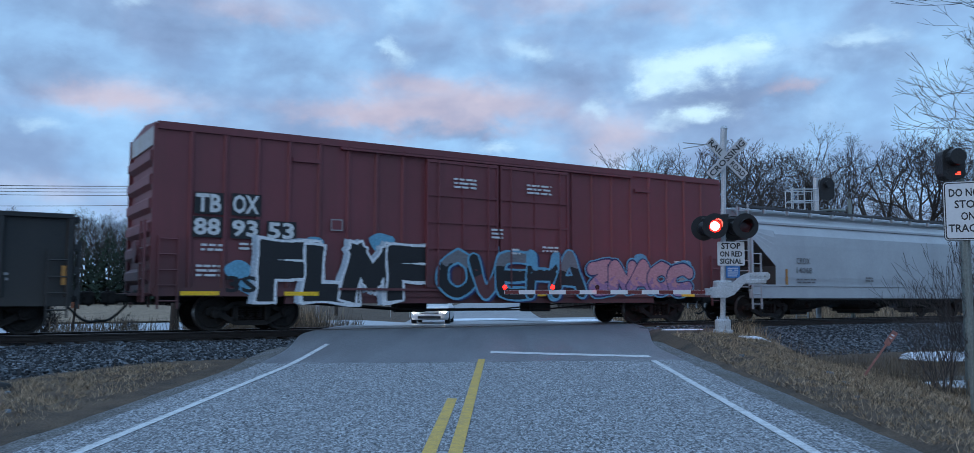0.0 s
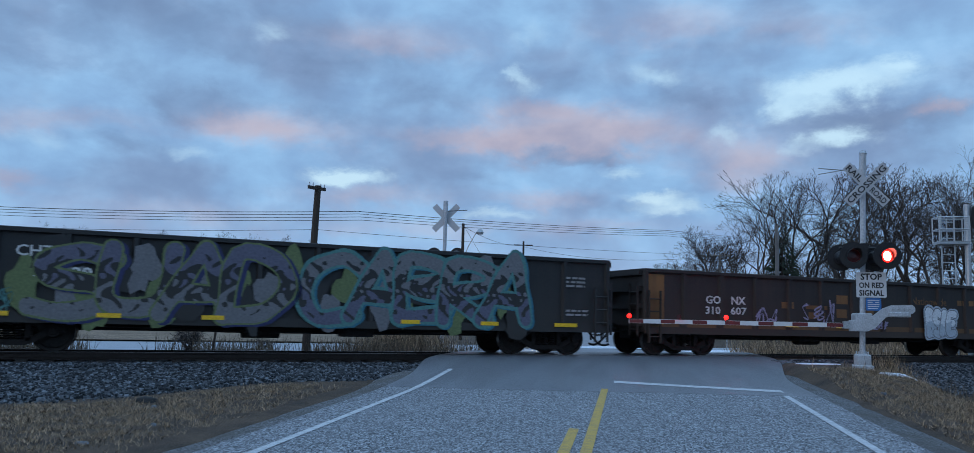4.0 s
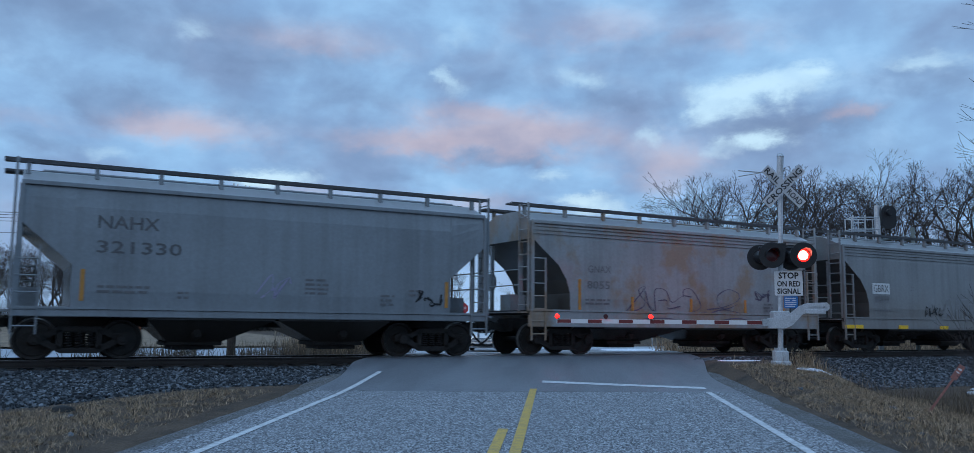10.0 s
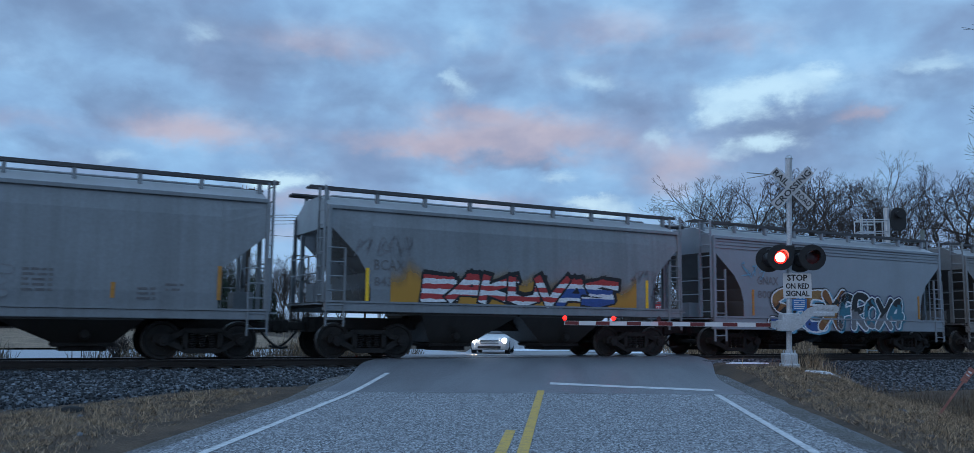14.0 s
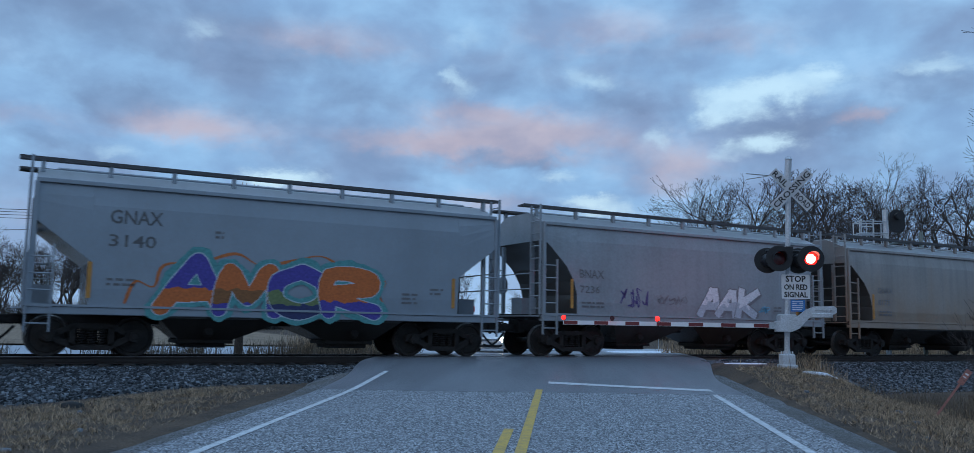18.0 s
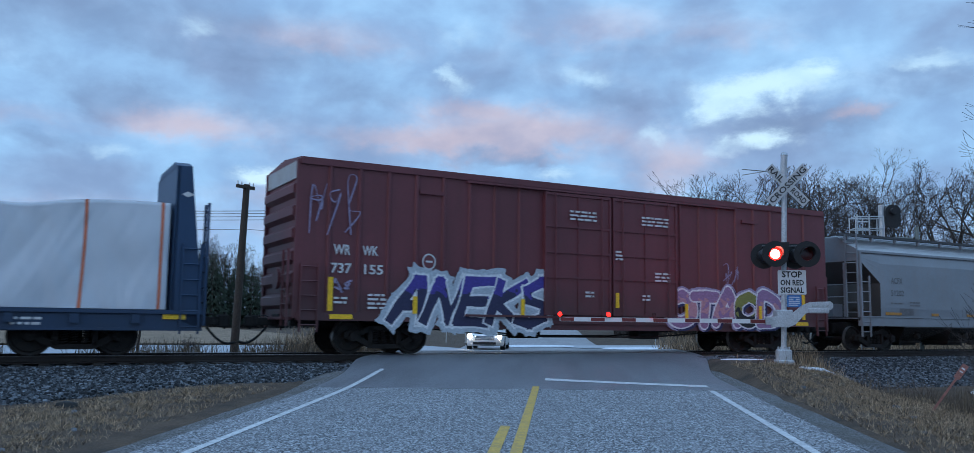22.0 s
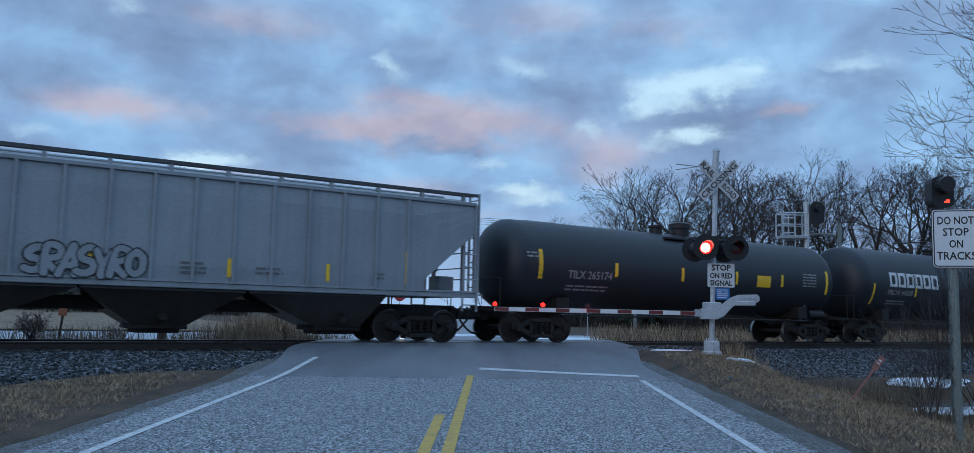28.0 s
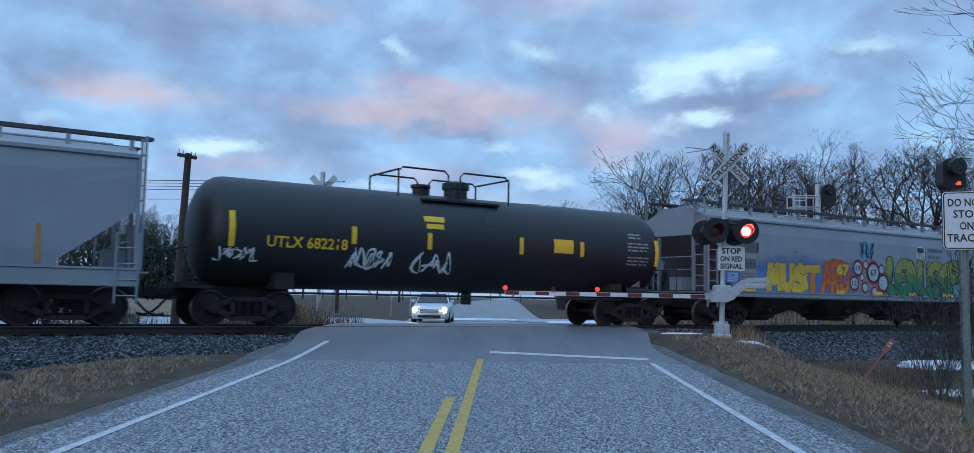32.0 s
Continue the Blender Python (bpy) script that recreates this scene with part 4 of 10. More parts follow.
def spray(car, y, text, x0, x1, z0, z1, fill, edge, fat=0.3, rim=0.05, halo=None, aura=0.08, shadow=None, lean=0.0, square=False, lap=1.12, jig=0.05, seed=0, label="", each=None, rag=0.12, shapes=(), shine=None):
    """Sprayed letters: a fill in bands from foot to head, an outline, and a cloud or a drop shadow behind. shapes: outlines in place of letters."""
    rnd = random.Random(seed * 31 + len(text))
    mats = []

    def num(k):
        k = SPRAY[k] if isinstance(k, str) else k
        if k not in mats:
            mats.append(k)
        return mats.index(k)
    pad = rim + aura + 0.25
    gx, gz = x0 - pad, z0 - pad
    X, Z = np.meshgrid(np.arange(gx, x1 + pad, CELL) + CELL / 2, np.arange(gz, z1 + pad, CELL) + CELL / 2)
    wob = 0.5 * np.sin(X * 5.1 + Z * 3.3 + seed) + 0.5 * np.sin(X * 2.3 - Z * 6.1 + seed * 2)
    grain = 0.4 * np.sin(X * 19 + 3 * np.sin(Z * 11 + seed)) + 0.6 * np.sin(Z * 13 + 2.5 * np.sin(X * 7 + seed))
    owner, layer = np.full(X.shape, -1), np.full(X.shape, -1)
    cloud = np.full(X.shape, 9.0)
    n = max(1, len(text))
    w = (x1 - x0 - fat) / n
    jobs = [(k, None) for k in text] + [(None, s) for s in shapes]
    for i, (ch, outline) in enumerate(jobs):
        if outline is None:
            up, low, tilt = rnd.uniform(-jig, jig), rnd.uniform(-jig, jig), lean + rnd.uniform(-jig, jig)
            cx = x0 + fat / 2 + w * (i + 0.5)
            d = np.full(X.shape, 9.0)
            for line in SKEL.get(ch, SKEL["O"]):
                pts = []
                for u, t in line:
                    zz = z0 + fat / 2 + (z1 - z0 - fat) * (t * (1 + up) + low * (1 - t))
                    pts.append((cx + (u - 0.5) * max(0.05, w * lap - fat * 0.55) + tilt * (t - 0.5) * (z1 - z0), zz))
                d = np.minimum(d, near_line(X, Z, pts if square else curve_through(pts), square))
            d = d - fat / 2 * (1 + 0.14 * wob)
        else:
            d = in_polygon(X, Z, outline)
        cloud = np.minimum(cloud, d)
        ring, body = d < rim * (1 + 0.25 * wob), d < 0
        owner[ring], layer[ring] = i, num(edge)
        cols = (each or {}).get(i, fill)
        band = np.clip((Z - z0) / (z1 - z0) + rag * grain, 0, 0.999) * len(cols)
        pick = np.array([num(c) for c in cols])[band.astype(int)]
        layer[body] = pick[body]
        if shine:
            glint = (d < -fat * 0.22) & (d > -fat * 0.34) & (np.sin(X * 4.3 + Z * 2.1 + seed) > 0.72)
            layer[glint] = num(shine)
    back = np.full(X.shape, -1)
    if halo:
        back[(cloud < rim + aura * (1 + 0.35 * wob + 0.15 * grain)) & (owner < 0)] = num(halo)
    if shadow:
        key, sx, sz = shadow
        a, b = round(sx / CELL), round(sz / CELL)
        back[np.roll(np.roll(owner >= 0, a, 1), b, 0) & (owner < 0)] = num(key)
    base = coat("graffiti", back, gx, gz, mats, car, y, label) if halo or shadow else None
    for i in range(len(jobs)):
        ob = coat("graffiti_letter", np.where(owner == i, layer, -1), gx, gz, mats, base or car, 0 if base else y, "" if base else label)
    return base


def reflectors(car, y, places, mat=None, tall=0.42, wide=0.09):
    for x, z in places:
        bm = bmesh.new()
        box(bm, x - wide / 2, x + wide / 2, -y - 0.008, -y + 0.01, z, z + tall)
        part("reflector", bm, mat or REFLEX, car)


def ladder(bm, x0, x1, y, z0, z1, gap=0.36, r=0.018):
    for x in (x0, x1):
        box(bm, x - 0.02, x + 0.02, y - 0.03, y + 0.03, z0, z1)
    z = z0 + gap * 0.5
    while z < z1:
        tube(bm, (x0, y, z), (x1, y, z), r, n=5)
        z += gap


def end_ladder(bm, x, y0, y1, z0, z1, gap=0.36, r=0.018):
    for y in (y0, y1):
        box(bm, x - 0.03, x + 0.03, y - 0.02, y + 0.02, z0, z1)
    z = z0 + gap * 0.5
    while z < z1:
        tube(bm, (x, y0, z), (x, y1, z), r, n=5)
        z += gap


WHEELS, TRAIN = [], []


def new_car(name, s0, s1, label, category, trucks, reach0=0.75):
    """A car whose body lies from s0 to s1 along the track when the clip starts."""
    car = thing(name, None, label, category, "cars of the goods train")
    half = (s1 - s0) / 2
    TRAIN.append((car, (s0 + s1) / 2, half))
    add_trucks(car, trucks)
    add_couplers(car, half, reach0)
    return car, half


# ---- covered hoppers ----
def hopper(s0, s1, label, body, sill_mat=None, cut="curve", cut_in=1.2, cut_z=(3.35, 2.2), eave=3.82, top=4.22, sill=(0.82, 1.27), bays=2, trucks=None, lines=False, ribs=0, walk_z=4.38,
           hw=1.55, shoulder=0.075, round_roof=False, bay_mat=None, bay_top=None, hatch=True):
    car, half = new_car("covered_hopper", s0, s1, label, "hopper car", trucks or (s1 - s0) / 2 - 1.42)
    zs0, zs1 = sill
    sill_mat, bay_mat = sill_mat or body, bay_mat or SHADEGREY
    floor = zs1 - 0.05
    # the shell: cross-sections along the car, cut away at both ends for the slope sheets
    if cut == "curve":
        knee = [(half - 0.10, cut_z[0]), (half - 0.35, cut_z[0] - 0.22), (half - cut_in * 0.72, cut_z[1] + 0.42), (half - cut_in * 0.93, cut_z[1]), (half - cut_in * 1.02, cut_z[1] - 0.4), (half - cut_in * 1.04, floor)]
    else:
        knee = [(half - 0.10, cut_z[0]), (half - 0.16, cut_z[0] - 0.06), (half - cut_in, cut_z[1]), (half - cut_in - 0.005, floor)]
    xs = [(-x, z) for x, z in knee] + [(x, z) for x, z in knee[::-1]]
    bm = bmesh.new()
    rings = []
    for x, zmin in xs:
        prof = []
        for k in range(7):
            z = zmin + (eave - zmin) * k / 6
            y = hw - (shoulder * max(0.0, (z - eave + 0.55) / 0.55) ** 2) - (0.02 if z < zs1 else 0)
            prof.append((y, z))
        if round_roof:
            prof += [(hw - shoulder - 0.12, eave + 0.16), (hw - shoulder - 0.5, eave + 0.33), (0.6, top)]
        else:
            prof += [(hw - shoulder - 0.03, eave + 0.05), (0.75, top - 0.04), (0.6, top)]
        ring = [bm.verts.new((x, -y, z)) for y, z in prof] + [bm.verts.new((x, y, z)) for y, z in prof[::-1]]
        rings.append(ring)
    n = len(rings[0])
    fs = []
    for a, b in zip(rings, rings[1:]):
        for i in range(n):
            j = (i + 1) % n
            f = bm.faces.new((a[i], b[i], b[j], a[j]))
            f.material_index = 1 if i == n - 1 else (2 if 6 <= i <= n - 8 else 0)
            fs.append(f)
    bmesh.ops.recalc_face_normals(bm, faces=fs + [bm.faces.new(rings[0]), bm.faces.new(rings[-1][::-1])])
    part("body", bm, [body, ENDSHADE, ROOFLIT], car)
    # eave rail and the pressed lines below it
    bm = bmesh.new()
    for s in (-1, 1):
        y = s * (hw - shoulder)
        box(bm, -half + 0.08, half - 0.08, min(y, y + s * 0.07), max(y, y + s * 0.07), eave - 0.03, eave + 0.07, bevel=0.012)
        if lines:
            for k in range(3):
                z = eave - 0.09 - 0.11 * k
                yy = hw - shoulder * max(0.0, (z - eave + 0.55) / 0.55) ** 2
                box(bm, -half + 0.14, half - 0.14, min(s * yy, s * (yy + 0.035)), max(s * yy, s * (yy + 0.035)), z - 0.025, z + 0.025)
        for k in range(ribs):
            x = -half + cut_in + 0.55 + k * (2 * half - 2 * cut_in - 1.1) / max(1, ribs - 1)
            box(bm, x - 0.035, x + 0.035, min(s * (hw - shoulder), s * (hw + 0.05)), max(s * (hw - shoulder), s * (hw + 0.05)), zs1, eave - 0.02)
    part_split("eave_rail", "side_rib", bm, body, car)
    for s in (-1, 1):
        bm = bmesh.new()
        y = s * (hw + 0.01)
        box(bm, -half, half, min(y, y - s * 0.12), max(y, y - s * 0.12), zs0, zs1, bevel=0.015)
        box(bm, -half, half, min(y + s * 0.03, y - s * 0.12), max(y + s * 0.03, y - s * 0.12), zs1, zs1 + 0.05)
        part("side_sill", bm, sill_mat, car)
    bm = bmesh.new()
    box(bm, -half, half, -0.22, 0.22, 0.74, 1.06)
    for s in (-1, 1):
        x = s * (half - 0.12)
        box(bm, min(x, x + s * 0.12), max(x, x + s * 0.12), -hw, hw, zs1 - 0.12, zs1 + 0.02)
    part("centre_sill", bm, IRON, car)
    # outlet hoppers
    span = 2 * half - 2 * 2.75
    for k in range(bays):
        cx = -span / 2 + span * (k + 0.5) / bays
        lx = span / bays / 2 - 0.04
        zt = bay_top or zs0 + 0.02
        bm = bmesh.new()
        a = [(cx - lx, -hw + 0.25), (cx + lx, -hw + 0.25), (cx + lx, hw - 0.25), (cx - lx, hw - 0.25)]
        cx *= 1.2 if bays < 4 else 1.05
        b = [(cx - 0.62, -0.62), (cx + 0.62, -0.62), (cx + 0.62, 0.62), (cx - 0.62, 0.62)]
        va, vb = [bm.verts.new((*p, zt + 0.3)) for p in a], [bm.verts.new((*p, 0.38)) for p in b]
        vm = [bm.verts.new((*p, zt - 0.06)) for p in a]
        for i in range(4):
            j = (i + 1) % 4
            bm.faces.new((va[i], vm[i], vm[j], va[j]))
            bm.faces.new((vm[i], vb[i], vb[j], vm[j]))
        bm.faces.new(vb)
        bmesh.ops.recalc_face_normals(bm, faces=bm.faces[:])
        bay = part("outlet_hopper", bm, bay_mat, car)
        bm = bmesh.new()
        box(bm, cx - 0.66, cx + 0.66, -0.68, 0.68, 0.30, 0.39, bevel=0.01)
        box(bm, cx - 0.5, cx + 0.5, -0.55, 0.55, 0.2, 0.30)
        for s in (-1, 1):
            tube(bm, (cx - 0.3, s * 0.75, 0.34), (cx + 0.3, s * 0.75, 0.34), 0.03, n=6)
            tube(bm, (cx, s * (hw - 0.62), 0.56), (cx, s * (hw - 0.5), 0.6), 0.12, 0.1, 10)
        part("outlet_gate", bm, IRON, bay)
    # running boards on brackets, hatches between them
    for s in (-1, 1):
        bm = bmesh.new()
        box(bm, -half - 0.28, half + 0.28, min(s * 0.62, s * 0.98), max(s * 0.62, s * 0.98), walk_z, walk_z + 0.045)
        box(bm, -half - 0.28, half + 0.28, s * 0.98 - 0.015, s * 0.98 + 0.015, walk_z - 0.03, walk_z + 0.06)
        board = part("running_board", bm, DARKGREY, car)
        bm = bmesh.new()
        k = int(half * 2 / 1.35)
        for i in range(k + 1):
            x = -half + 0.2 + (2 * half - 0.4) * i / k
            box(bm, x - 0.045, x + 0.045, min(s * 0.86, s * 0.97), max(s * 0.86, s * 0.97), top - 0.13, walk_z + 0.02)
        pieces("board_bracket", bm, body, board)
    if hatch:
        bm = bmesh.new()
        box(bm, -half + 0.5, half - 0.5, -0.36, 0.36, top - 0.02, top + 0.10, bevel=0.03)
        part("roof_hatch", bm, body, car)
    # end frames: corner posts, ladders, cross platforms
    for s in (-1, 1):
        e = s * half
        for y in (-hw + 0.03, hw - 0.03):
            bm = bmesh.new()
            box(bm, e - s * 0.10 - 0.045, e - s * 0.10 + 0.045, y - 0.05, y + 0.05, zs1, eave - 0.02)
            part("corner_post", bm, body, car)
            bm = bmesh.new()
            x0, x1 = sorted((e - s * 0.05, e - s * 0.52))
            ladder(bm, x0, x1, y + (0.05 if y > 0 else -0.05), zs0 - 0.38, min(cut_z[0] - 0.55, 2.9))
            part("side_ladder", bm, body, car)
        bm = bmesh.new()
        end_ladder(bm, e + s * 0.02, -hw + 0.05, -hw + 0.55, zs1, walk_z)
        for z in (zs1 + 0.75, zs1 + 1.2):
            tube(bm, (e + s * 0.04, -hw + 0.5, z), (e + s * 0.04, hw - 0.2, z), 0.018, n=5)
        box(bm, min(e, e + s * 0.22), max(e, e + s * 0.22), -hw + 0.1, hw - 0.1, zs1 - 0.06, zs1 - 0.02)
        part("end_ladder", bm, body, car)
        bm = bmesh.new()
        for y in (-0.85, 0.85):
            box(bm, e - s * 0.12 - 0.05, e - s * 0.12 + 0.05, y - 0.05, y + 0.05, zs1, cut_z[0] - 0.05)
        box(bm, min(e - s * 0.6, e - s * 0.1), max(e - s * 0.6, e - s * 0.1), -0.3, 0.3, zs1, zs1 + 0.5)
        tube(bm, (e - s * 0.15, 0.9, zs1 + 0.9), (e - s * 0.09, 0.9, zs1 + 0.9), 0.28, n=14)
        part("end_frame", bm, body, car)
    return car, half


# ---- box cars ----
def box_car(s0, s1, label, body, roof, end_panel, marks):
    car, half = new_car("box_car", s0, s1, label, "box car", 6.9, 0.85)
    hw, z0, eave = 1.52, 0.92, 4.88
    bm = bmesh.new()
    box(bm, -half, half, -hw, hw, z0, eave)
    part("body", bm, body, car)
    bm = bmesh.new()
    prism(bm, [(-hw - 0.05, eave), (-hw - 0.05, eave + 0.06), (0, eave + 0.2), (hw + 0.05, eave + 0.06), (hw + 0.05, eave)], "x", -half, half)
    for k in range(19):
        x = -half + (2 * half) * (k + 0.5) / 19
        prism(bm, [(-hw, eave + 0.065), (0, eave + 0.235), (hw, eave + 0.065), (0, eave + 0.1)], "x", x - 0.04, x + 0.04)
    part("roof", bm, roof, car)
    for s in (-1, 1):
        for x in list(np.arange(-half + 0.78, -2.55, 0.80)) + list(np.arange(2.85, half - 0.3, 0.80)):
            bm = bmesh.new()
            prism(bm, [(x - 0.06, -hw - 0.001), (x - 0.03, -hw - 0.055), (x + 0.03, -hw - 0.055), (x + 0.06, -hw - 0.001)] if s < 0 else [(x - 0.06, hw), (x - 0.03, hw + 0.055), (x + 0.03, hw + 0.055), (x + 0.06, hw)], "z", z0 + 0.1, eave - 0.08)
            part("side_post", bm, body, car)
        bm = bmesh.new()
        y = s * hw
        box(bm, -half, half, min(y, y + s * 0.06), max(y, y + s * 0.06), z0 - 0.06, z0 + 0.14)
        box(bm, -half, half, min(y, y + s * 0.055), max(y, y + s * 0.055), eave - 0.12, eave)
        box(bm, -6.2, 6.2, min(y, y - s * 0.1), max(y, y - s * 0.1), z0 - 0.24, z0 - 0.04)
        part_split("side_sill", "sill_strip", bm, body, car)
        for x0, x1 in ((-2.28, 0.06), (0.14, 2.62)):
            bm = bmesh.new()
            f = y + s * 0.10
            box(bm, x0, x1, min(y, f), max(y, f), z0 + 0.18, eave - 0.22)
            g = f + s * 0.035
            for a in (x0 + 0.03, (x0 + x1) / 2, x1 - 0.03):
                box(bm, a - 0.03, a + 0.03, min(f, g), max(f, g), z0 + 0.2, eave - 0.24)
            for z in (z0 + 0.22, z0 + 1.28, z0 + 2.0, z0 + 2.75, eave - 0.28):
                box(bm, x0, x1, min(f, g), max(f, g), z - 0.03, z + 0.03)
            door = part_split("door", "door_rib", bm, body, car)
            bm = bmesh.new()
            for a in (x0 + 0.35, x1 - 0.35):
                tube(bm, (a, g + s * 0.03, z0 + 0.2), (a, g + s * 0.03, eave - 0.26), 0.022, n=6)
            part("lock_rod", bm, body, door)
        bm = bmesh.new()
        box(bm, -4.8, 5.2, min(y, y + s * 0.14), max(y, y + s * 0.14), z0 + 0.10, z0 + 0.16)
        box(bm, -4.8, 5.2, min(y, y + s * 0.12), max(y, y + s * 0.12), eave - 0.2, eave - 0.14)
        part_split("door_rail", "door_rail", bm, body, car)
        for xs in (-1, 1):
            bm = bmesh.new()
            x = xs * (half - 0.30)
            ladder(bm, x - 0.22, x + 0.22, s * (hw + 0.09), z0 - 0.35, z0 + 1.35)
            box(bm, x - 3.3 * xs - 0.35, x - 3.3 * xs + 0.35, min(y, y + s * 0.07), max(y, y + s * 0.07), eave - 0.62, eave - 0.52)
            part("side_ladder", bm, body, car)
    for s in (-1, 1):
        e = s * half
        bm = bmesh.new()
        for k in range(6):
            z = z0 + 0.42 + k * 0.56
            prism(bm, [(e, z - 0.2), (e + s * 0.13, z - 0.1), (e + s * 0.13, z + 0.1), (e, z + 0.2)], "y", -hw + 0.12, hw - 0.12)
        for y in (-hw + 0.05, hw - 0.05):
            box(bm, min(e, e + s * 0.08), max(e, e + s * 0.08), y - 0.05, y + 0.05, z0, eave)
        end = part_split("end_wall", "end_rib", bm, body, car)
        if end_panel:
            bm = bmesh.new()
            box(bm, min(e, e + s * 0.05), max(e, e + s * 0.05), -hw + 0.06, hw - 0.06, eave - 0.46, eave - 0.02)
            part("end_panel", bm, end_panel, end, "bare galvanised panel")
        bm = bmesh.new()
        end_ladder(bm, e + s * 0.2, -hw + 0.1, -hw + 0.55, z0 - 0.2, z0 + 1.7)
        box(bm, min(e, e + s * 0.3), max(e, e + s * 0.3), -1.3, 1.3, z0 - 0.05, z0 + 0.02)
        tube(bm, (e + s * 0.16, -0.4, z0 + 1.0), (e + s * 0.24, -0.4, z0 + 1.0), 0.28, n=14)
        part("end_ladder", bm, body, car)
    bm = bmesh.new()
    box(bm, -half + 0.4, half - 0.4, -0.25, 0.25, 0.70, z0)
    for x in (-4.2, -1.2, 1.4, 4.4):
        box(bm, x - 0.12, x + 0.12, -1.4, 1.4, 0.72, z0)
    tube(bm, (-2.2, 0.5, 0.6), (-1.2, 0.5, 0.6), 0.2, n=12)
    box(bm, 1.6, 2.4, -1.0, -0.5, 0.42, 0.75)
    for y in (-1.1, 1.1):
        pipe(bm, [(-5.2, y, 0.7), (-2.0, y, 0.48), (2.0, y, 0.48), (5.2, y, 0.7)], 0.025)
    part("underframe", bm, IRON, car)
    marks(car, hw + 0.062)
    return car


# ---- gondolas ----
def gondola(s0, s1, label, body, top_z, band=None, marks=None, z0=0.68):
    car, half = new_car("gondola", s0, s1, label, "gondola car", (s1 - s0) / 2 - 1.75, 0.66)
    hw = 1.48
    for s in (-1, 1):
        y = s * hw
        bm = bmesh.new()
        box(bm, -half, half, min(y, y - s * 0.05), max(y, y - s * 0.05), z0, top_z)
        part("side_wall", bm, body, car)
        bm = bmesh.new()
        box(bm, -half, half, min(y - s * 0.06, y + s * 0.09), max(y - s * 0.06, y + s * 0.09), top_z - 0.11, top_z, bevel=0.012)
        part("top_chord", bm, body, car)
        bm = bmesh.new()
        box(bm, -half, half, min(y, y + s * 0.06), max(y, y + s * 0.06), z0 - 0.04, z0 + 0.16)
        part_split("side_sill", "sill_strip", bm, body, car)
        n = 13
        for k in range(n):
            x = -half + 0.06 + (2 * half - 0.12) * k / (n - 1)
            bm = bmesh.new()
            a, b = (y, y + s * 0.085)
            prism(bm, [(x - 0.09, a), (x - 0.05, b), (x + 0.05, b), (x + 0.09, a)], "z", z0 + 0.16, top_z - 0.10)
            part("side_post", bm, body, car)
        if band:
            bm = bmesh.new()
            n = 12
            for k in range(n):
                x0 = -half + (2 * half) * k / n + 0.13
                box(bm, x0, x0 + 2 * half / n - 0.26, min(y, y + s * 0.012), max(y, y + s * 0.012), z0 + 0.0, z0 + 0.32)
            part("lower_band", bm, band, car, "orange-brown patched band")
        bm = bmesh.new()
        for xs in (-1, 1):
            x = xs * (half - 0.3)
            ladder(bm, x - 0.2, x + 0.2, s * (hw + 0.12), z0 - 0.3, z0 + 1.2)
        part("side_ladder", bm, body, car)
    for s in (-1, 1):
        e = s * half
        bm = bmesh.new()
        box(bm, min(e, e - s * 0.06), max(e, e - s * 0.06), -hw, hw, z0, top_z)
        for z in (z0 + 0.25, z0 + 0.75, z0 + 1.25, top_z - 0.12):
            box(bm, min(e, e + s * 0.12), max(e, e + s * 0.12), -hw + 0.05, hw - 0.05, z - 0.07, z + 0.07)
        part_split("end_wall", "end_rib", bm, body, car)
        bm = bmesh.new()
        end_ladder(bm, e + s * 0.15, -hw + 0.1, -hw + 0.5, z0 - 0.1, z0 + 1.4)
        tube(bm, (e + s * 0.14, 0.4, z0 + 1.1), (e + s * 0.2, 0.4, z0 + 1.1), 0.26, n=12)
        part("end_ladder", bm, body, car)
    bm = bmesh.new()
    box(bm, -half, half, -hw, hw, z0, z0 + 0.1)
    box(bm, -half + 0.3, half - 0.3, -0.25, 0.25, z0 - 0.2, z0)
    tube(bm, (-1.6, -0.6, 0.55), (-0.7, -0.6, 0.55), 0.2, n=12)
    box(bm, 0.8, 1.6, -1.1, -0.6, 0.42, 0.7)
    for y in (-1.0, 1.0):
        pipe(bm, [(-5, y, 0.6), (-2, y, 0.5), (2, y, 0.5), (5, y, 0.6)], 0.022)
    part("floor", bm, IRON, car)
    if marks:
        marks(car, hw + 0.012)
    return car


